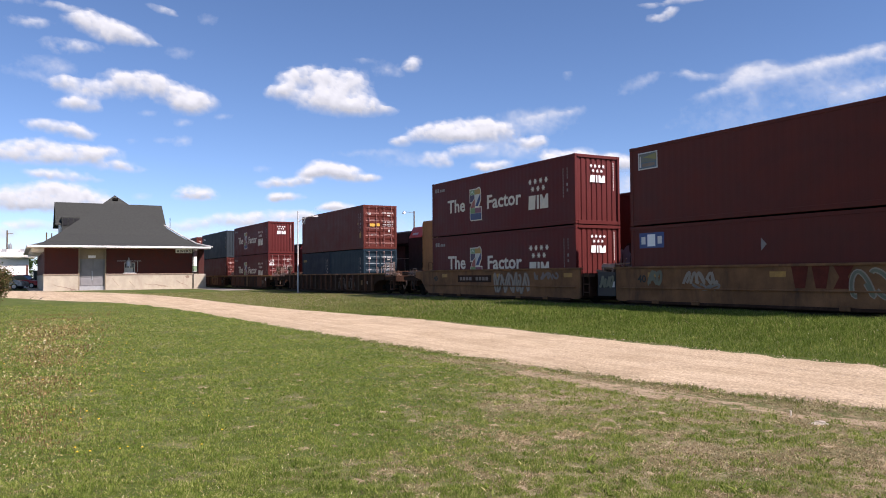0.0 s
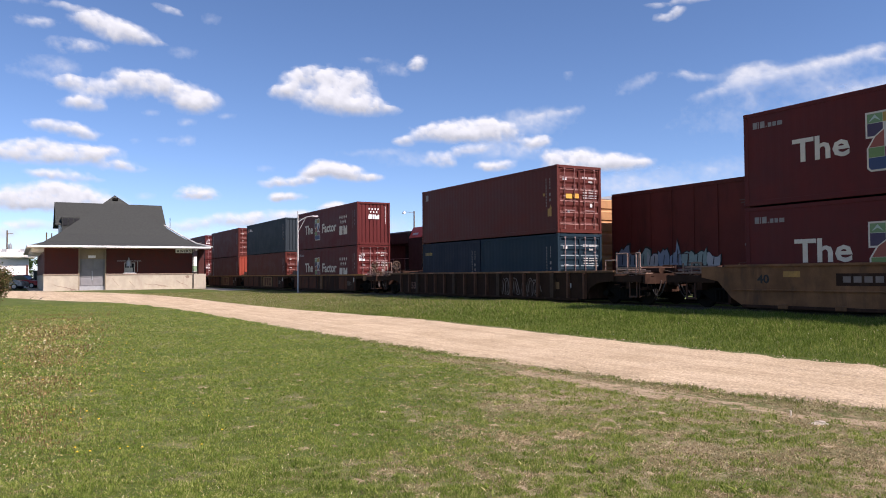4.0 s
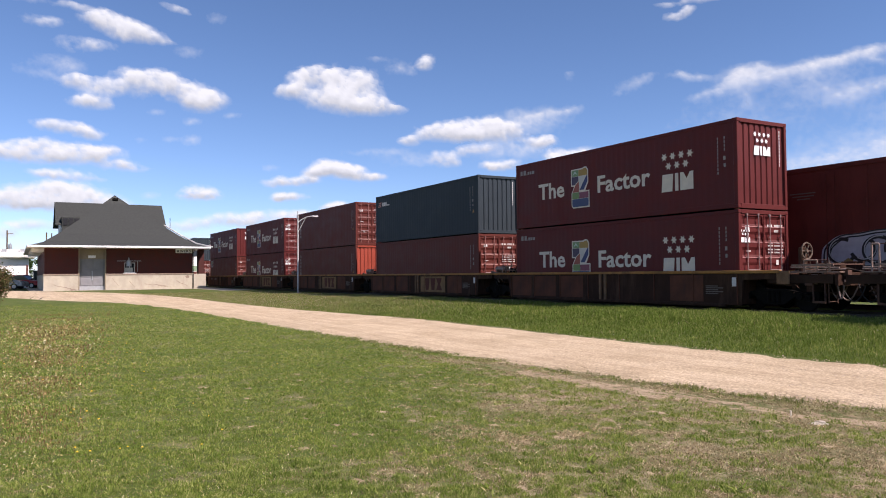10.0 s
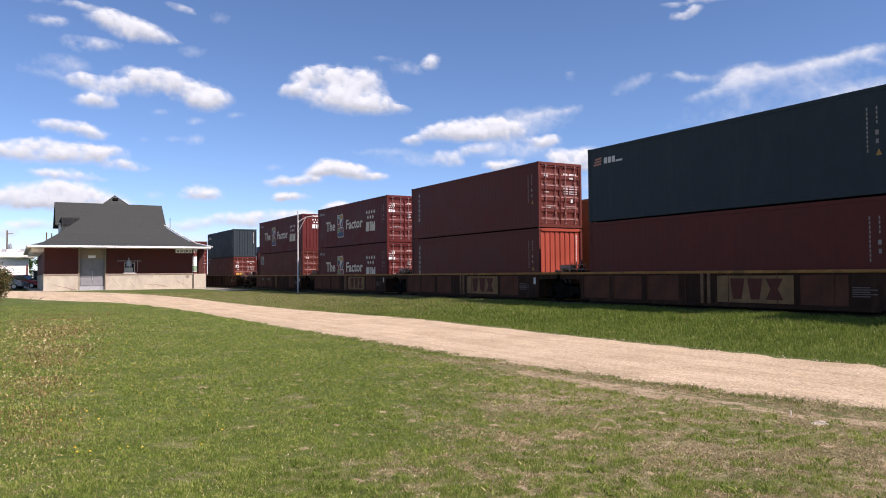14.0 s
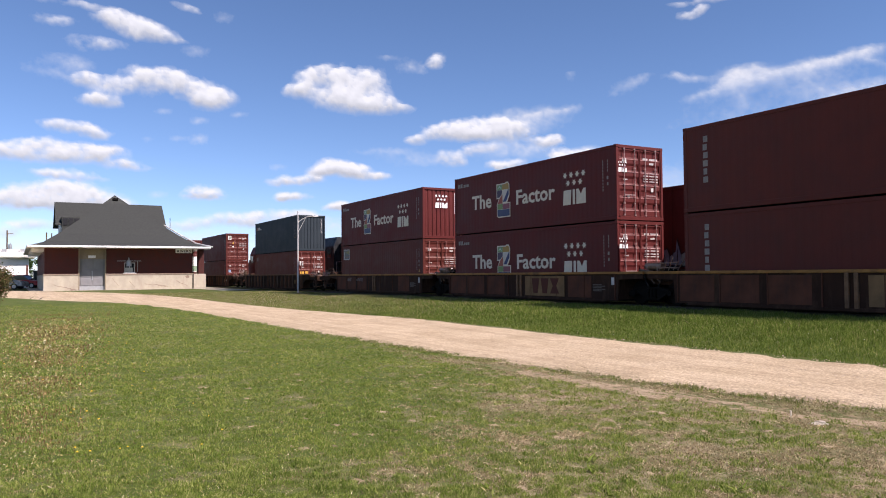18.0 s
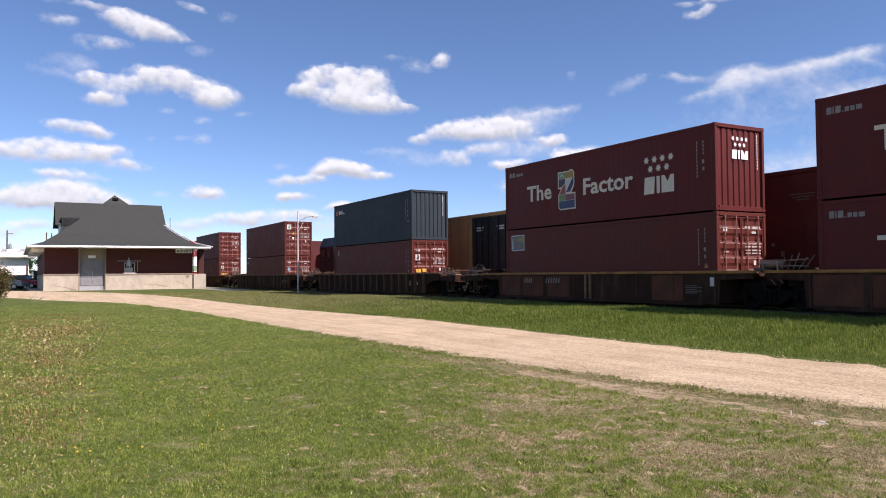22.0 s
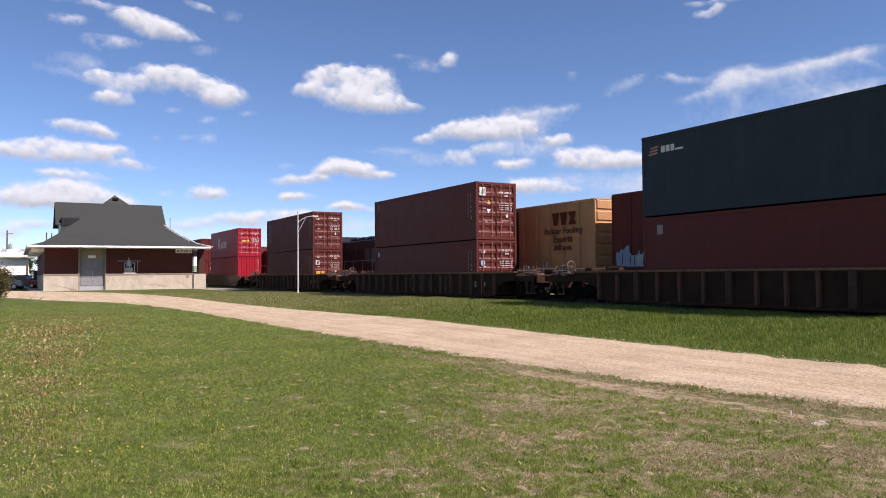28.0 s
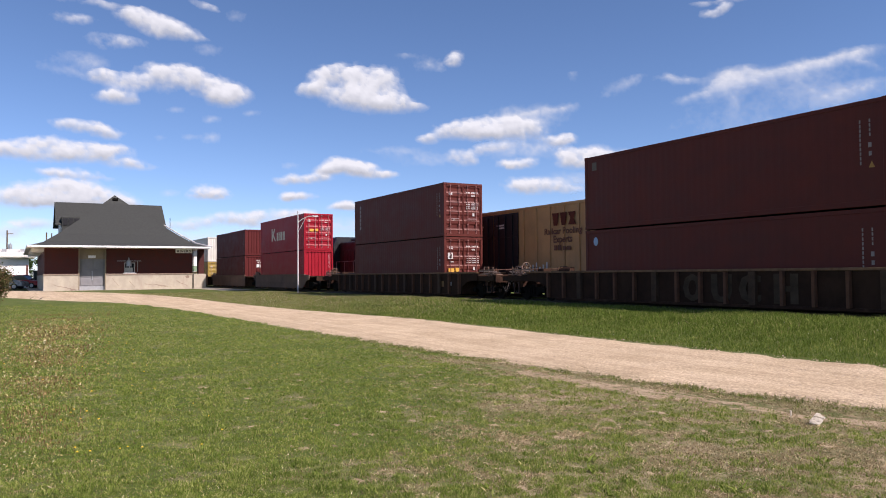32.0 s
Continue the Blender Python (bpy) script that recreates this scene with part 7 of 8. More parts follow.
    # eaves
    part("fascia", boxes((XE - 0.05, XE + 0.02, CY - HW, CY + HW, 4.39, 4.55)), M["white"], st, "white eave board")
    for s in (-1, 1):
        part("fascia", boxes((XZ, XE - 0.05, CY + s * HW - 0.03, CY + s * HW + 0.03, 4.33, 4.54)), M["white"], st, "white eave board")
    part("soffit", boxes((XF + 0.01, XE - 0.06, CY - HW + 0.05, CY + HW - 0.05, 4.37, 4.42), (XZ + 0.1, XF, CY - HW + 0.05, YL - 0.01, 4.37, 4.42), (XZ + 0.1, XF, YR + 0.01, CY + HW - 0.05, 4.37, 4.42)), M["white"], st, "white boarded soffit")
    for k in range(5):
        part("bracket", boxes((XF - 1 - k * 4.5, XF - 0.85 - k * 4.5, 1.3, YL, 4.0, 4.36)), M["white"], st)
    bm = bmesh.new()
    rod(bm, (cx + 3.2, 14.5, 5.8), (cx + 3.2, 14.5, 7.9), 0.03, 6)
    part("roof_mast", bm, M["iron"], st)
    tagged(sheet("platform", [-104 + 1.5 * k for k in range(18)], [1.2, 8, 15.9, 18.9], lambda x, y: 0.36 if y > 15 else 0.345, M["concrete"]), "pale concrete station platform", "platform", kind="structure")
    tagged(sheet("platform", [-78.4 + 1.5 * k for k in range(9)], [15.7, 17.2, 18.7], lambda x, y: 0.352, M["concrete"]), "pale concrete end of the station platform", "platform", kind="structure")


build_station()


# ---- street furniture and neighbours ----
def notice_board():
    o = thing("notice_board", "white notice board with a green lower panel on the platform", "sign", m=pose(-84.0, 16.8, 0.36))
    for y in (-0.36, 0.36):
        part("post", boxes((-0.05, 0.05, y - 0.05, y + 0.05, 0.0, 3.3), bevel=0.008), M["dirty_white"], o)
    part("panel", boxes((0.05, 0.09, -0.42, 0.42, 1.75, 3.35), bevel=0.008), M["white"], o, "white painted panel")
    part("lower_panel", boxes((0.09, 0.11, -0.38, 0.38, 1.8, 2.35), bevel=0.006), M["noticegreen"], o, "dull green panel")


notice_board()


def platform_lamp():
    o = thing("platform_lamp", "slender galvanised lamp post with a curved arm", "lamp", m=pose(-52.2, 17.6, 0.25))
    bm = bmesh.new()
    rod(bm, (0, 0, 0), (0, 0, 5.95), 0.06, 10, 0.038)
    box(bm, -0.14, 0.14, -0.14, 0.14, 0, 0.12)
    part("post", bm, M["dirty_white"], o)
    bm = bmesh.new()
    pts = [Vector((0.10 * k, 0.16 * k, 5.15 + 0.42 * math.sin(min(1, k / 5) * math.pi / 2))) for k in range(7)]
    for a, b in zip(pts, pts[1:]):
        rod(bm, a, b, 0.03, 6)
    rod(bm, (0, 0, 4.4), pts[3], 0.018, 6)
    part("arm", bm, M["dirty_white"], o)
    part("lamp_head", boxes((0.5, 0.72, 0.84, 1.28, 5.5, 5.61), bevel=0.03), M["dirty_white"], o)


platform_lamp()


def utility_pole(x, y, h, drum=False):
    o = thing("utility_pole", "weathered timber utility pole with a transformer" if drum else "bare weathered timber utility pole", "pole", "utility poles", m=pose(x, y, 0.2))
    bm = bmesh.new()
    rod(bm, (0, 0, 0), (0, 0, h), 0.16, 8, 0.1)
    part("pole", bm, M["timber"], o)
    if drum:
        part("side_arm", boxes((-0.05, 0.05, 0.0, 0.8, h - 0.55, h - 0.45)), M["timber"], o, "short timber side arm")
        bm = bmesh.new()
        rod(bm, (0.0, 0.42, h - 3.1), (0.0, 0.42, h - 2.1), 0.26, 12)
        rod(bm, (0.0, 0.42, h - 2.1), (0.0, 0.42, h - 1.85), 0.06, 6)
        part("transformer", bm, M["galv"], o, "grey drum transformer")


utility_pole(-131, -1.0, 8.5, True)
utility_pole(-150, 4.85, 9.3)
utility_pole(-150, 5.65, 9.15)


def yard_light(x, y, h):
    o = thing("yard_light", "tall dark yard lamp post with a short arm", "lamp", m=pose(x, y, 0.2))
    bm = bmesh.new()
    rod(bm, (0, 0, 0), (0, 0, h), 0.12, 8, 0.08)
    part("post", bm, M["timber"], o)
    bm = bmesh.new()
    rod(bm, (0, 0, h - 0.2), (-0.6, -1.0, h - 0.05), 0.03, 6)
    part("arm", bm, M["galv"], o)
    bm = bmesh.new()
    rod(bm, (-0.6, -1.0, h - 0.3), (-0.6, -1.0, h), 0.22, 10, 0.1)
    part("lamp_head", bm, M["galv"], o)


yard_light(-77.5, 40, 8.7)


def bungalow():
    o = thing("bungalow", "low white house with a shallow pale roof", "house", m=pose(-110, -3.4, 0.3))
    part("wall", boxes((-7, 0, -6, 5.0, 0, 3.9)), M["white"], o)
    bm = bmesh.new()
    prism(bm, [(-8, 3.85), (0.9, 3.85), (0.9, 4.0), (-3.5, 5.0), (-8, 4.0)], "y", -6.6, 5.7)
    part("roof", bm, M["grey"], o, "pale shallow roof")
    part("door", boxes((0.0, 0.07, 4.7, 4.9, 0.1, 2.9)), M["mortar"], o, "red-brown trim board")
    w = part("window", boxes((0.0, 0.05, 0.2, 1.6, 1.3, 2.5)), GLASS, o)
    part("window_frame", boxes((0.0, 0.08, 0.1, 1.7, 2.5, 2.62), (0.0, 0.08, 0.1, 1.7, 1.18, 1.3), (0.0, 0.08, 0.1, 0.2, 1.3, 2.5), (0.0, 0.08, 1.6, 1.7, 1.3, 2.5)), M["white"], w)
    part("awning", boxes((0.02, 0.9, -0.2, 1.9, 2.75, 3.05)), M["dirty_white"], o, "white window awning")
    for y in (2.0, 4.0):
        part("roof_vent", boxes((-2.2, -1.8, y, y + 0.5, 4.6, 5.0)), M["galv"], o)


bungalow()


def parked_car(label, paint, m, long=4.5):
    o = thing("parked_car", label, "car", m=m)
    h = long / 2
    bm = bmesh.new()
    prism(bm, [(-h, 0.35), (-h, 0.85), (-h + 0.2, 0.98), (-h + 1.1, 1.02), (h - 1.3, 1.0), (h - 0.2, 0.86), (h, 0.7), (h, 0.35)], "y", -0.88, 0.88)
    bmesh.ops.bevel(bm, geom=bm.edges[:], offset=0.06, segments=2, affect="EDGES")
    part("body", bm, paint, o, smooth=False)
    bm = bmesh.new()
    prism(bm, [(-h + 0.3, 1.0), (-h + 0.9, 1.52), (h - 2.0, 1.55), (h - 1.2, 1.0)], "y", -0.74, 0.74)
    part("window", bm, GLASS, o)
    part("roof", boxes((-h + 0.85, h - 1.95, -0.72, 0.72, 1.525, 1.58), bevel=0.02), paint, o)
    for x in (-h + 0.85, h - 0.85):
        for s in (-1, 1):
            bm = bmesh.new()
            rod(bm, (x, s * 0.9, 0.33), (x, s * 0.68, 0.33), 0.33, 18)
            wh = part("wheel", bm, M["tyre"], o)
            bm = bmesh.new()
            rod(bm, (x, s * 0.905, 0.33), (x, s * 0.88, 0.33), 0.2, 14)
            part("rim", bm, M["galv"], wh)
    for y in (-0.62, 0.62):
        part("headlight", boxes((h - 0.06, h + 0.015, y - 0.15, y + 0.15, 0.62, 0.76), bevel=0.02), M["galv"], o, "clear headlight")
        part("tail_light", boxes((-h - 0.015, -h + 0.06, y - 0.14, y + 0.14, 0.68, 0.84), bevel=0.02), M["carred"], o, "red tail light")


parked_car("silver-grey parked car beside the station", M["carsilver"], pose(-94.5, -1.0, 0.33, 0, 0, 68))
parked_car("red parked car behind the silver one", M["carred"], pose(-102.5, 1.05, 0.33, 0, 0, 62), 4.2)


def wheelie_bin():
    o = thing("rubbish_bin", "dark blue-grey rubbish container beside the station", "bin", m=pose(-107.5, 2.75, 0.33))
    part("tub", boxes((-0.9, 0.9, -0.7, 0.75, 0.0, 2.0), bevel=0.08), M["cargreen"], o)
    part("lid", boxes((-0.95, 0.95, -0.75, 0.8, 2.0, 2.15), bevel=0.04), M["slate"], o)


wheelie_bin()
# ---- plants ----
def np_ground(x, y):
    return np.maximum(0.30 * np_step(10, 17, y), 0.33 * np_step(25, 70, -x))


def road_band(x):
    near = np.interp(x, [p[0] for p in ROAD_NEAR], [p[1] for p in ROAD_NEAR])
    far = np.interp(x, [p[0] for p in ROAD_FAR], [p[1] for p in ROAD_FAR])
    return near, far


def dryness(x, y):
    """How bare and brown the lawn is, 0 to 1: worn bands beside the road, an open dry corner, lush green away from it."""
    near, far = road_band(x)
    d = near - y + (fractal_noise(x, y, 0.7, 91) - 0.5) * 0.5
    here = np_step(-19, -11, x)
    bare = np.exp(-((d - 0.65) / 0.28) ** 2) * 0.75 * here - np.exp(-((d - 0.12) / 0.2) ** 2) * 0.3 * here - np.exp(-((d - 1.35) / 0.3) ** 2) * 0.3 * here
    corner = 0.59 * np_step(-2.8, 2.4, 0.49 * x + 0.87 * y) - 0.05
    threadbare = 0.30 * np.exp(-((np.hypot(x + 6.2, y + 0.9)) / 1.3) ** 2)
    patchy = (fractal_noise(x, y, 1.3, 5) - 0.5) * 1.2 + (fractal_noise(x, y, 0.42, 15) - 0.5) * 1.6 + (fractal_noise(x, y, 0.13, 19) - 0.5) * 2.0
    return np.clip(patchy * (0.45 + 0.9 * np_step(0.0, 0.4, corner)) + bare + corner + threadbare - 0.19, 0, 1)


def blade_material(name, stops, thin=0.35, patch=0.55):
    """Thin leaves: one tone a leaf, broad patches of richer and paler growth, light through them."""
    m = bpy.data.materials.new(name)
    m.use_nodes = True
    nt = m.node_tree
    nt.nodes.remove(nt.nodes["Principled BSDF"])
    ge = nt.nodes.new("ShaderNodeNewGeometry")
    c = ramp(nt, stops, ge.outputs["Random Per Island"])
    c = mix_rgb(nt, c, ramp(nt, [(0.32, (0.60, 0.70, 0.58)), (0.68, (1.32, 1.22, 1.2))], noise_tex(nt, 0.7, 6, 0.62)), patch, "MULTIPLY")
    c = mix_rgb(nt, c, ramp(nt, [(0.3, (0.62, 0.66, 0.6)), (0.7, (1.25, 1.25, 1.25))], noise_tex(nt, 7, 4, 0.6)), 0.6, "MULTIPLY")
    d, t = nt.nodes.new("ShaderNodeBsdfDiffuse"), nt.nodes.new("ShaderNodeBsdfTranslucent")
    mx = nt.nodes.new("ShaderNodeMixShader")
    mx.inputs[0].default_value = thin
    for n in (d, t):
        nt.links.new(c, n.inputs[0])
    nt.links.new(d.outputs[0], mx.inputs[1])
    nt.links.new(t.outputs[0], mx.inputs[2])
    nt.links.new(mx.outputs[0], nt.nodes["Material Output"].inputs[0])
    return m


def blades(name, x, y, height, width, material, label, rng, category="grass", lean=0.45):
    """One grass blade, a leaning kite-shaped sliver, at each place."""
    n = len(x)
    z = np_ground(x, y) - 0.004
    a = rng.uniform(0, math.tau, n)
    b = rng.uniform(0, math.tau, n)
    l = np.abs(rng.normal(0, lean, n)) * height
    px, py = np.cos(a) * width / 2, np.sin(a) * width / 2
    dx, dy = np.cos(b) * l, np.sin(b) * l
    v = np.empty((n, 4, 3), np.float32)
    v[:, 0] = np.stack([x, y, z], 1)
    v[:, 1] = np.stack([x + px + dx * 0.4, y + py + dy * 0.4, z + height * 0.55], 1)
    v[:, 2] = np.stack([x + dx, y + dy, z + height], 1)
    v[:, 3] = np.stack([x - px + dx * 0.4, y - py + dy * 0.4, z + height * 0.55], 1)
    me = bpy.data.meshes.new(name)
    me.vertices.add(n * 4)
    me.vertices.foreach_set("co", v.ravel())
    me.loops.add(n * 4)
    me.loops.foreach_set("vertex_index", np.arange(n * 4, dtype=np.int32))
    me.polygons.add(n)
    me.polygons.foreach_set("loop_start", np.arange(n, dtype=np.int32) * 4)
    me.update(calc_edges=True)
    me.materials.append(material)
    return tagged(new(name, me), label, category, kind="stuff")


def build_grass():
    rng = np.random.default_rng(11)
    green = blade_material("lawn_grass", [(0.0, (0.105, 0.152, 0.026)), (0.4, (0.178, 0.246, 0.044)), (0.72, (0.26, 0.318, 0.077)), (0.92, (0.40, 0.41, 0.15)), (1.0, (0.54, 0.47, 0.24))])
    straw = blade_material("dry_grass", [(0.0, (0.15, 0.105, 0.058)), (0.45, (0.33, 0.245, 0.145)), (0.8, (0.53, 0.42, 0.265)), (1.0, (0.72, 0.62, 0.43))], 0.2)
    tall = blade_material("tall_grass", [(0.0, (0.078, 0.118, 0.021)), (0.5, (0.138, 0.198, 0.038)), (0.82, (0.215, 0.268, 0.064)), (1.0, (0.35, 0.34, 0.135))], 0.35, 0.55)
    # the lawn, thinning out with the distance
    n = 1150000
    r = 4.3 * (46 / 4.3) ** rng.random(n)
    turn = math.radians(90 + HEADING) + rng.uniform(-0.62, 0.62, n)
    x, y = r * np.cos(turn), r * np.sin(turn)
    near, far = road_band(x)
    wob = (fractal_noise(x, y, 0.9, 31) - 0.5) * 0.9
    ok = (y < near + wob * 0.8 + 0.1) & (x > -75)
    strip = np.abs(y - np.interp(x, VERGE_X, VERGE_Y)) < 0.34 * np_step(-13, -8, x) * np_step(0.36, 0.62, fractal_noise(x, y, 0.4, 97))
    ok &= ~strip | (rng.random(n) < 0.26)
    dry = dryness(x, y)
    pick = rng.random(n)
    clump = fractal_noise(x, y, 0.11, 43)
    g = ok & (pick > np.clip(dry * 1.2, 0, 0.96)) & (rng.random(n) < 0.35 + 1.5 * np_step(0.3, 0.7, clump))
    size = np.clip(r / 9, 0.8, 3.2)
    tuft = 0.45 + 1.0 * np_step(0.35, 0.75, clump)
    blades("lawn", x[g], y[g], (rng.uniform(0.014, 0.040, g.sum()) * tuft[g]), 0.0062 * size[g], green, "short mown green lawn grass", rng, lean=0.85)
    m = 110000
    r2, turn2 = 15 * np.sqrt(rng.random(m)), rng.uniform(0, math.tau, m)
    x2, y2 = r2 * np.cos(turn2), r2 * np.sin(turn2)
    out = (y2 < road_band(x2)[0] - 0.1) & ((r2 < 4.3) | (np.abs((turn2 - math.radians(90 + HEADING) + math.pi) % math.tau - math.pi) > 0.62)) & (rng.random(m) > np.clip(dryness(x2, y2) * 1.2, 0, 0.96)) & (r2 > 0.4)
    blades("lawn", x2[out], y2[out], rng.uniform(0.02, 0.05, out.sum()), np.full(out.sum(), 0.010), green, "short mown green lawn grass", rng, lean=0.7)
    d = ok & (rng.random(n) < 0.05 + dry * 0.75)
    blades("dry_lawn", x[d] + 0.004, y[d], rng.uniform(0.008, 0.026, d.sum()), 0.0075 * size[d], straw, "dry straw-coloured lawn thatch", rng, lean=1.9)
    # long grass between the road and the track
    n = 460000
    x = 6 - 85 * rng.random(n) ** 1.25
    near, far = road_band(x)
    v = rng.random(n)
    y = far - 0.05 + (18.75 - far) * v
    wob = (fractal_noise(x, y, 0.8, 51) - 0.5) * 0.5
    ok = (y > far + wob) & (y > far + 0.0) & ~((x < -62) & (y > 8.5)) & ~(x < -66)
    x, y, v = x[ok], y[ok], v[ok]
    h = (0.07 + 0.11 * np_step(0.05, 0.6, v)) * (0.6 + 0.9 * fractal_noise(x, y, 0.7, 61)) * rng.uniform(0.6, 1.15, len(x))
    h *= 1 - 0.65 * np_step(-30, -55, x)
    blades("track_side_grass", x, y, h, 0.0085 * np.clip(np.hypot(x, y) / 14, 0.9, 2.6), tall, "long lush green grass beside the track", rng, lean=0.75)
    # dry stalks among the long grass, thicker towards the station
    few = rng.random(len(x)) < 0.008 + 0.5 * np_step(-18, -46, x)
    blades("dry_stalks", x[few] + 0.02, y[few], h[few] * 1.05, 0.008 * np.clip(np.hypot(x[few], y[few]) / 14, 0.9, 2.6), straw, "dry stalks in the long grass", rng, lean=0.6)
    # reddish sorrel in a band along the lawn's far side
    n = 8000
    rr = 7.5 * 5.0 ** rng.random(n) ** 0.7
    ta = math.radians(90 + HEADING) + 0.455 + 0.42 / rr + rng.normal(0, 0.032, n)
    sorrel = blade_material("sorrel", [(0.0, (0.15, 0.075, 0.04)), (0.6, (0.25, 0.15, 0.075)), (1.0, (0.40, 0.31, 0.17))], 0.2)
    x, y = rr * np.cos(ta), rr * np.sin(ta)
    t = fractal_noise(x, y, 1.6, 81) > 0.42
    blades("sorrel", x[t], y[t], rng.uniform(0.03, 0.075, t.sum()), 0.007 * np.clip(rr[t] / 9, 0.8, 3), sorrel, "reddish sorrel heads in the lawn", rng, "weeds", 0.5)
    # tufts that have crept on to the gravel's near edge
    n = 90000
    x = rng.uniform(-20, 2, n)
    near, far = road_band(x)
    y = near - 0.1 + rng.normal(0.0, 0.14, n)
    t = (fractal_noise(x, y * 1.6, 0.26, 71) > 0.61 - 0.05 * np_step(-13, -6, x)) & (rng.random(n) < 0.22)
    x, y = x[t], y[t]
    olive = blade_material("olive_tuft", [(0.0, (0.11, 0.12, 0.04)), (0.5, (0.19, 0.20, 0.07)), (0.85, (0.29, 0.275, 0.12)), (1.0, (0.44, 0.37, 0.21))])
    blades("road_edge_grass", x, y, rng.uniform(0.02, 0.075, len(x)), np.full(len(x), 0.008), olive, "scattered olive tufts along the gravel's edge", rng, lean=0.6)
    # broad-leaved weeds in the dry corner
    n = 22
    cx, cy = [], []
    while len(cx) < n:
        rr, ta = rng.uniform(4.6, 9.5), math.radians(90 + HEADING) + rng.uniform(-0.56, 0.1)
        px, py = rr * math.cos(ta), rr * math.sin(ta)
        if py < float(road_band(np.array([px]))[0][0]) - 1.2:
            cx.append(px)
            cy.append(py)
    k = rng.integers(0, n, n * 30)
    x, y = np.array(cx)[k] + rng.normal(0, 0.05, len(k)), np.array(cy)[k] + rng.normal(0, 0.05, len(k))
    blades("weeds", x, y, rng.uniform(0.02, 0.06, len(k)), np.full(len(k), 0.016), green, "broad-leaved green weeds in dry lawn", rng, "weeds", 1.3)
    # white clover heads and dandelions
    white = mat("clover_white", (0.62, 0.62, 0.54), 0.8, var=0.1)
    gold = mat("dandelion_yellow", (0.80, 0.52, 0.03), 0.7, var=0.08)
    for nm, m2, cnt, size, lab in (("clover", white, 150, 0.011, "small white clover heads in long grass"), ("dandelion", gold, 60, 0.012, "yellow dandelions in the lawn")):
        bm = bmesh.new()
        for _ in range(cnt):
            if nm == "clover":
                px = 2 - 42 * rng.random()
                a, b = road_band(np.array([px]))
                py = float(b[0]) + (17.5 - float(b[0])) * rng.random()
                pz = ground_z(px, py) + rng.uniform(0.1, 0.2)
            else:
                rr = 6.5 * 4.2 ** rng.random()
                ta = math.radians(90 + HEADING) + 0.45 + rng.normal(0, 0.06) - 0.12 * rng.random() ** 2
                px, py = rr * math.cos(ta), rr * math.sin(ta)
                pz = ground_z(px, py) + rng.uniform(0.03, 0.05)
            bmesh.ops.create_icosphere(bm, subdivisions=1, radius=size * rng.uniform(0.7, 1.2), matrix=Matrix.Translation((px, py, pz)) @ Matrix.Diagonal((1, 1, 0.55, 1)))
        tagged(new(nm, to_mesh(bm, nm, m2)), lab, "flowers", kind="stuff")


build_grass()


def sorrel_heads():
    """Tiny reddish and yellowish seed heads, thick along the lawn's far side."""
    rng = np.random.default_rng(31)
    n = 3600
    rr = 7.0 * 4.6 ** rng.random(n)
    ta = math.radians(90 + HEADING) + 0.458 + 0.42 / rr + rng.normal(0, 0.034, n)
    x, y = rr * np.cos(ta), rr * np.sin(ta)
    p = np.stack([x, y, np_ground(x, y) + rng.uniform(0.03, 0.08, n)], 1)
    m = blade_material("seed_head", [(0.0, (0.22, 0.13, 0.07)), (0.5, (0.35, 0.26, 0.12)), (0.8, (0.50, 0.43, 0.19)), (1.0, (0.60, 0.55, 0.38))], 0.2)
    tagged(new("sorrel_heads", leaf_cloud(p, 0.0125 * np.clip(rr / 9, 0.9, 2.6), m, "sorrel_heads", rng)), "tiny reddish seed heads in the lawn", "weeds", kind="stuff")


def road_stones():
    """Loose pebbles on the gravel road and its near edge."""
    rng = np.random.default_rng(23)
    n = 15000
    x = 1.5 - 26 * rng.random(n) ** 1.6
    near, far = road_band(x)
    y = near - 0.25 + (far - near + 0.3) * rng.random(n)
    r = rng.uniform(0.007, 0.015, n) * (0.7 + 1.1 * rng.random(n) ** 3)
    z = np_ground(x, y) + 0.035
    dirs = np.array([(1, 0, 0), (-1, 0, 0), (0, 1, 0), (0, -1, 0), (0, 0, 0.55), (0, 0, -0.55)], np.float32)
    v = np.stack([x, y, z], 1)[:, None] + dirs[None] * r[:, None, None] * rng.uniform(0.7, 1.3, (n, 6, 1))
    tri = np.array([(0, 2, 4), (2, 1, 4), (1, 3, 4), (3, 0, 4), (2, 0, 5), (1, 2, 5), (3, 1, 5), (0, 3, 5)], np.int32)
    f = (np.arange(n, dtype=np.int32)[:, None, None] * 6 + tri[None]).reshape(-1, 3)
    me = bpy.data.meshes.new("loose_stones")
    me.from_pydata(v.reshape(-1, 3).tolist(), [], f.tolist())
    me.materials.append(mat("pebble", (0.47, 0.38, 0.28), 0.95, var=0.3, scale=9, fine=60, spec=0.05))
    tagged(new("loose_stones", me), "loose pale pebbles on the gravel road", "stones", kind="stuff")


road_stones()


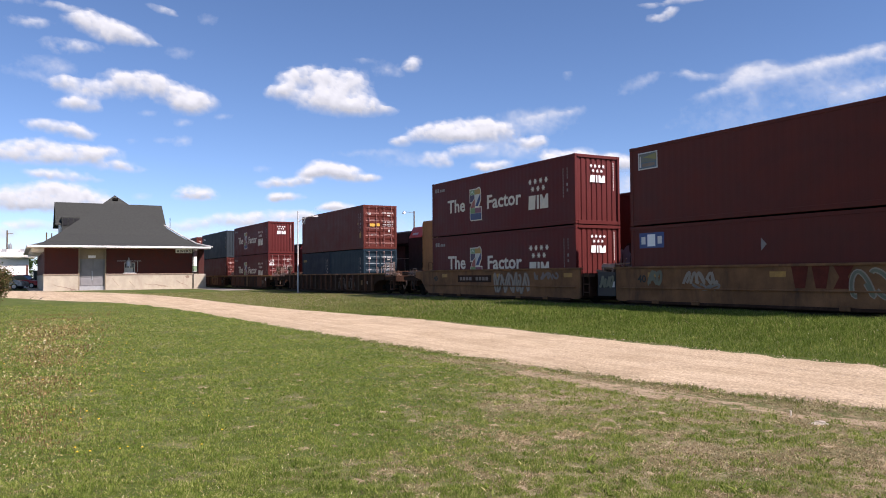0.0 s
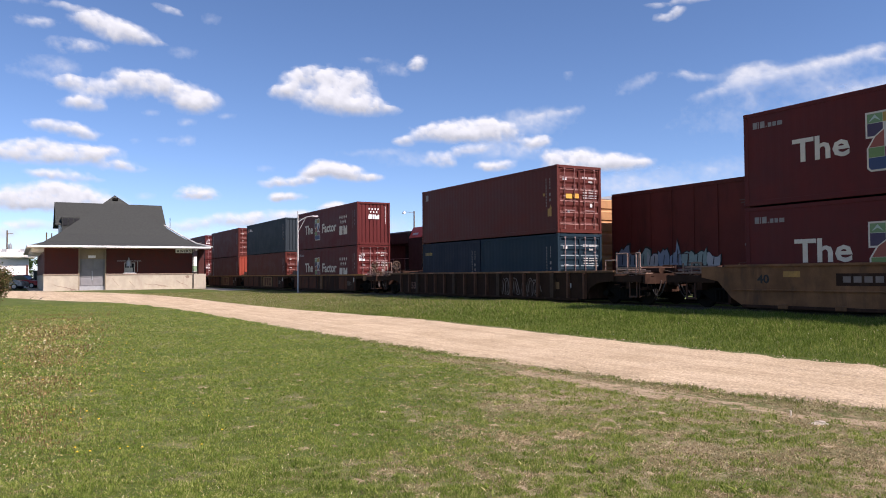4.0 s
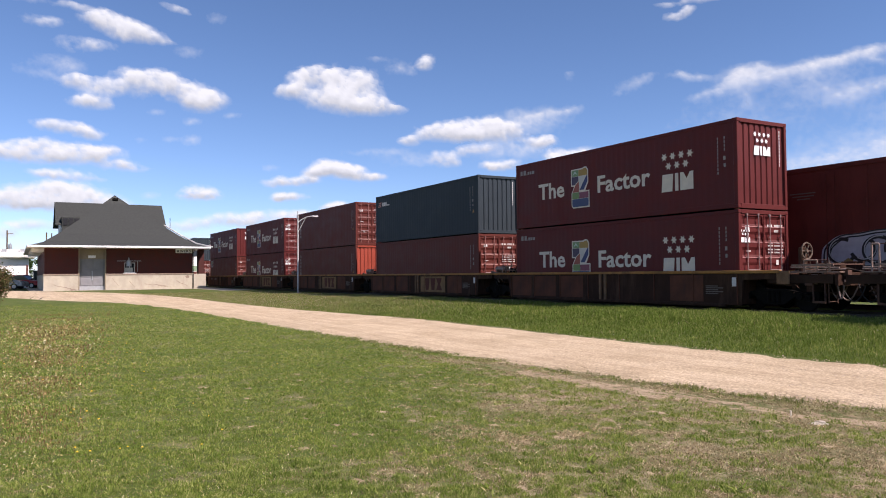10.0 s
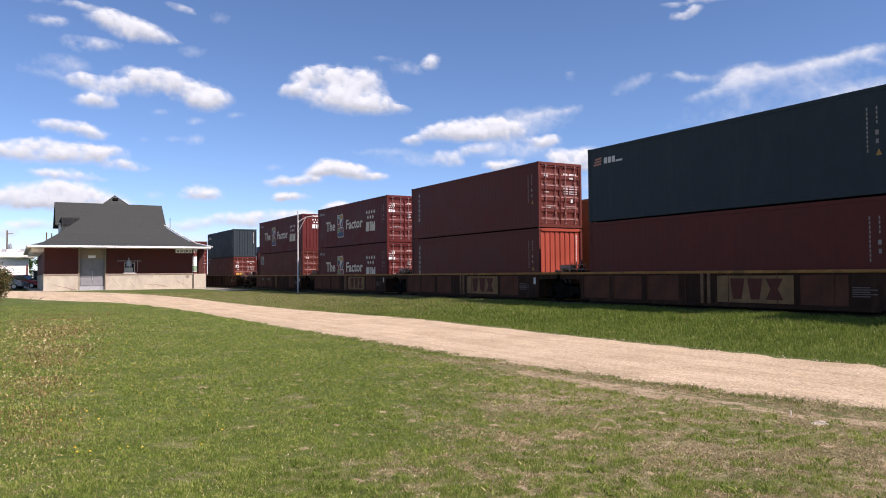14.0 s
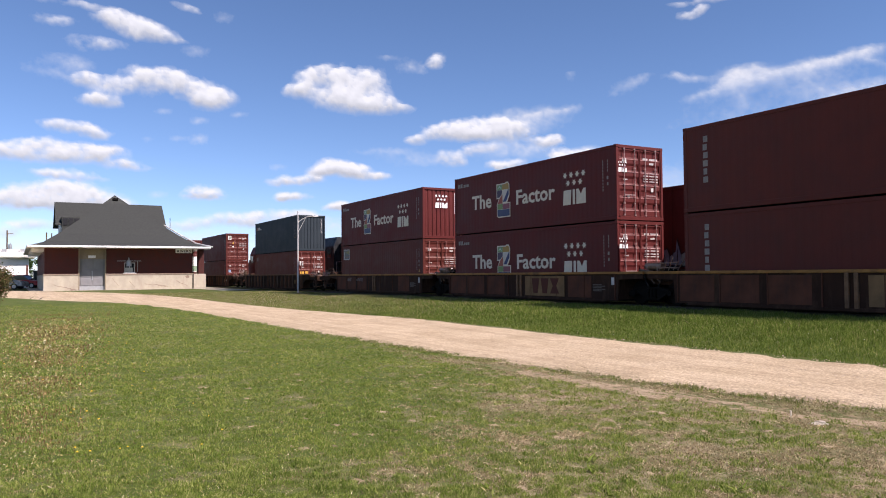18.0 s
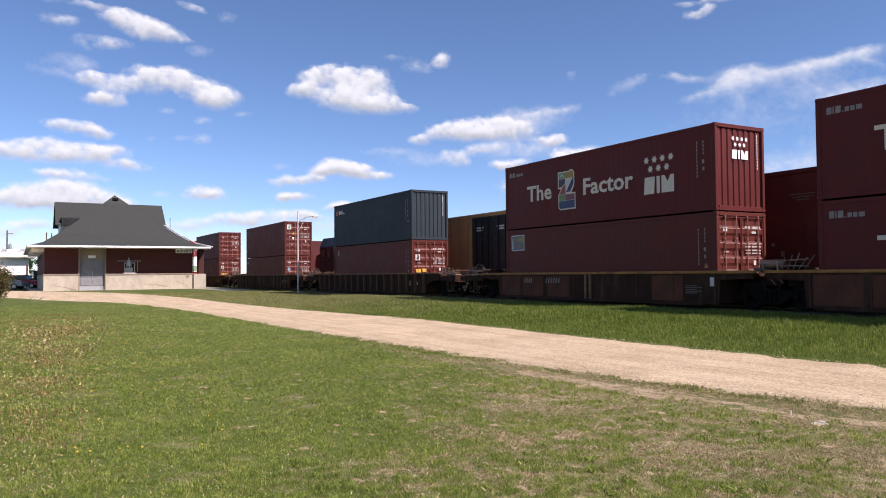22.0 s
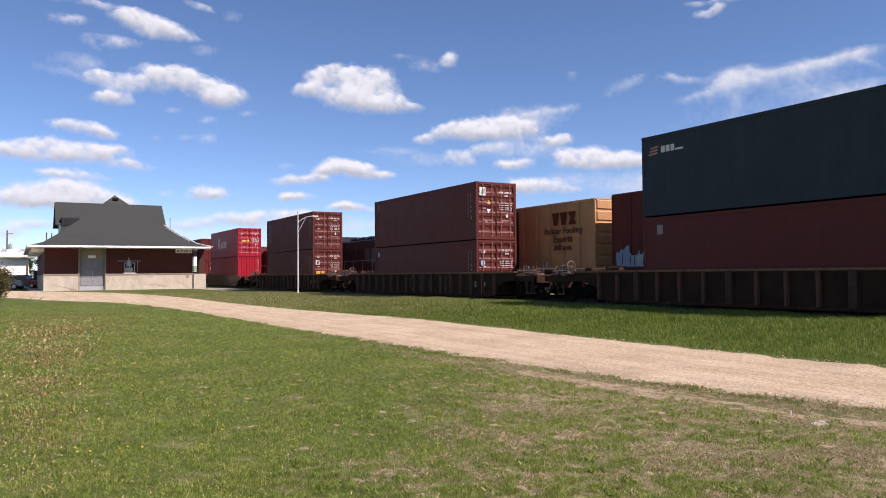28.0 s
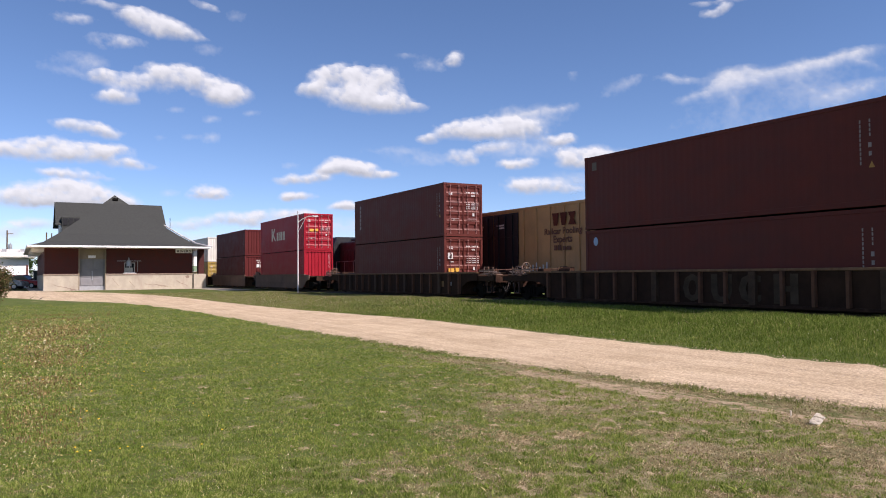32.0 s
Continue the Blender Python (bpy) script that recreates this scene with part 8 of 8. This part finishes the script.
def leaf_cloud(points, size, material, name, rng):
    n = len(points)
    a = rng.normal(size=(n, 3))
    a /= np.linalg.norm(a, axis=1)[:, None]
    b = np.cross(a, rng.normal(size=(n, 3)))
    b /= np.linalg.norm(b, axis=1)[:, None]
    s = (size * rng.uniform(0.6, 1.3, n))[:, None]
    v = np.empty((n, 4, 3), np.float32)
    v[:, 0], v[:, 1], v[:, 2], v[:, 3] = points - a * s, points + b * s * 0.45, points + a * s, points - b * s * 0.45
    me = bpy.data.meshes.new(name)
    me.vertices.add(n * 4)
    me.vertices.foreach_set("co", v.ravel())
    me.loops.add(n * 4)
    me.loops.foreach_set("vertex_index", np.arange(n * 4, dtype=np.int32))
    me.polygons.add(n)
    me.polygons.foreach_set("loop_start", np.arange(n, dtype=np.int32) * 4)
    me.update(calc_edges=True)
    me.materials.append(material)
    return me


sorrel_heads()
LEAF = blade_material("shrub_leaf", [(0.0, (0.045, 0.055, 0.02)), (0.5, (0.095, 0.10, 0.038)), (0.8, (0.17, 0.115, 0.062)), (1.0, (0.27, 0.15, 0.10))], 0.3)
FAR_LEAF = blade_material("far_tree_leaf", [(0.0, (0.025, 0.05, 0.018)), (1.0, (0.07, 0.11, 0.035))], 0.3)


def shrub(x, y, h, w):
    rng = np.random.default_rng(5)
    o = thing("shrub", "dense green shrub with reddish tips at the lawn's edge", "shrub", m=pose(x, y, ground_z(x, y)))
    bm = bmesh.new()
    for k in range(14):
        a = k * 2.4
        rod(bm, (0.15 * math.cos(a), 0.15 * math.sin(a), 0), (w * 0.6 * math.cos(a) * (0.4 + 0.05 * k), w * 0.6 * math.sin(a) * (0.4 + 0.05 * k), h * (0.6 + 0.02 * k)), 0.03, 5, 0.008)
    part("stems", bm, M["timber"], o)
    n = 24000
    c = rng.normal(size=(70, 3))
    c /= np.linalg.norm(c, axis=1)[:, None]
    c *= rng.uniform(0.55, 0.95, 70)[:, None]
    c = c * [w, w, h * 0.5] + [0, 0, h * 0.5]
    p = c[rng.integers(0, 70, n)] + rng.normal(size=(n, 3)) * 0.16
    p[:, 2] = np.abs(p[:, 2]) + 0.03
    part("foliage", leaf_cloud(p, 0.055, LEAF, "foliage", rng), None, o)


shrub(-39.5, -1.35, 2.4, 1.2)


def far_tree(x, y, h, seed):
    rng = np.random.default_rng(seed)
    o = thing("far_tree", "distant green broadleaf tree", "tree", "distant trees", m=pose(x, y, 0.2))
    bm = bmesh.new()
    rod(bm, (0, 0, 0), (0, 0, h * 0.55), 0.18, 7, 0.08)
    for k in range(6):
        a = k * 1.1
        rod(bm, (0, 0, h * (0.25 + 0.05 * k)), (h * 0.25 * math.cos(a), h * 0.25 * math.sin(a), h * (0.5 + 0.06 * k)), 0.07, 5, 0.02)
    part("trunk", bm, M["timber"], o)
    c = rng.normal(size=(26, 3)) * [h * 0.2, h * 0.2, h * 0.17] + [0, 0, h * 0.62]
    p = c[rng.integers(0, 26, 2600)] + rng.normal(size=(2600, 3)) * h * 0.055
    part("crown", leaf_cloud(p, 0.22, FAR_LEAF, "crown", rng), None, o)


_r = random.Random(4)
for k in range(16):
    far_tree(-175 - _r.uniform(0, 60), -22 + k * 3.2 + _r.uniform(-1, 1), _r.uniform(5, 8.0), 100 + k)
for k in range(14):
    far_tree(-60 - k * 14 + _r.uniform(-4, 4), 120 + _r.uniform(-15, 30), _r.uniform(7, 10), 200 + k)


def paper_material():
    m = bpy.data.materials.new("thin_crumpled_paper")
    m.use_nodes = True
    nt = m.node_tree
    nt.nodes.remove(nt.nodes["Principled BSDF"])
    c = ramp(nt, [(0.3, (0.66, 0.60, 0.50)), (0.7, (0.86, 0.82, 0.74))], noise_tex(nt, 18, 4))
    d, t = nt.nodes.new("ShaderNodeBsdfDiffuse"), nt.nodes.new("ShaderNodeBsdfTranslucent")
    mx = nt.nodes.new("ShaderNodeMixShader")
    mx.inputs[0].default_value = 0.6
    for k in (d, t):
        nt.links.new(c, k.inputs[0])
    nt.links.new(d.outputs[0], mx.inputs[1])
    nt.links.new(t.outputs[0], mx.inputs[2])
    nt.links.new(mx.outputs[0], nt.nodes["Material Output"].inputs[0])
    return m


PAPER = paper_material()


def litter():
    """A paper bag that the train's wind lifts, and a curled scrap beside it."""
    bag = thing("paper_bag", "small white paper bag blown up on the verge", "litter", m=pose(-5.02, 7.33, 0.03))
    rnd = random.Random(3)
    bm = bmesh.new()
    bmesh.ops.create_icosphere(bm, subdivisions=3, radius=1.0)
    for v in bm.verts:
        k = 1 + 0.22 * noise.noise(v.co * 2.3) + 0.1 * noise.noise(v.co * 6)
        v.co = Vector((v.co.x * 0.082 * k * (1.25 - 0.5 * max(0, v.co.z)), v.co.y * 0.011 * k + 0.012 * noise.noise(v.co * 3.1), 0.042 + v.co.z * (0.044 + 0.03 * noise.noise(v.co * 1.7)) * k + 0.02 * v.co.x))
    part("crumpled_sheet", bm, PAPER, bag)
    bm = bmesh.new()
    prism(bm, [(-0.04, 0.07), (0.01, 0.105), (0.055, 0.095), (0.065, 0.036), (0.015, 0.06)], "y", -0.02, -0.008)
    part("folded_flap", bm, PAPER, bag)
    facing = math.degrees(math.atan2(7.33, -5.02)) - 90
    flat = pose(-5.02, 7.33, -0.002, 0, 0, facing) @ pose(0, 0, 0, -85)
    up = pose(-5.02, 7.33, 0.02, 0, 0, facing + 38) @ pose(0, 0, 0, -40)
    half = pose(-5.02, 7.33, 0.02, 0, 0, facing + 20) @ pose(0, 0, 0, -58)
    DRIFTERS.append((bag, [(0.0, flat), (10.0, flat), (20.0, flat), (28.6, flat), (29.3, pose(-5.02, 7.33, 0.01, 0, 0, facing + 8) @ pose(0, 0, 0, -72)), (29.6, half), (29.9, up), (30.8, up), (31.5, pose(-5.02, 7.33, 0.02, 0, 0, facing + 43) @ pose(0, 0, 0, -44)), (32.0, up)]))
    bag.matrix_basis = flat
    scrap = thing("paper_scrap", "thin curled pale scrap standing in dry grass", "litter", m=pose(-5.42, 7.42, 0.02))
    bm = bmesh.new()
    prism(bm, [(-0.010, 0.0), (0.008, 0.0), (0.016, 0.03), (0.006, 0.062), (-0.008, 0.062), (-0.002, 0.03)], "y", -0.004, 0.004)
    part("strip", bm, PAPER, scrap)


litter()
# ---- what moves ----
def motions():
    times = [2.0 * k for k in range(17)]
    for ob, u, z in MOVERS:
        walk(ob, [(t, pose(u + travelled(t), TRACK_Y, z)) for t in times])
    spin = [k * 0.125 for k in range(257)]
    turn = [(t, math.degrees(travelled(t) / 0.42)) for t in spin]
    for w, x in ROLLERS:
        walk(w, [(t, pose(x, 0, 0, 0, a, 0)) for t, a in turn])
    for ob, rows in DRIFTERS:
        walk(ob, rows)


motions()
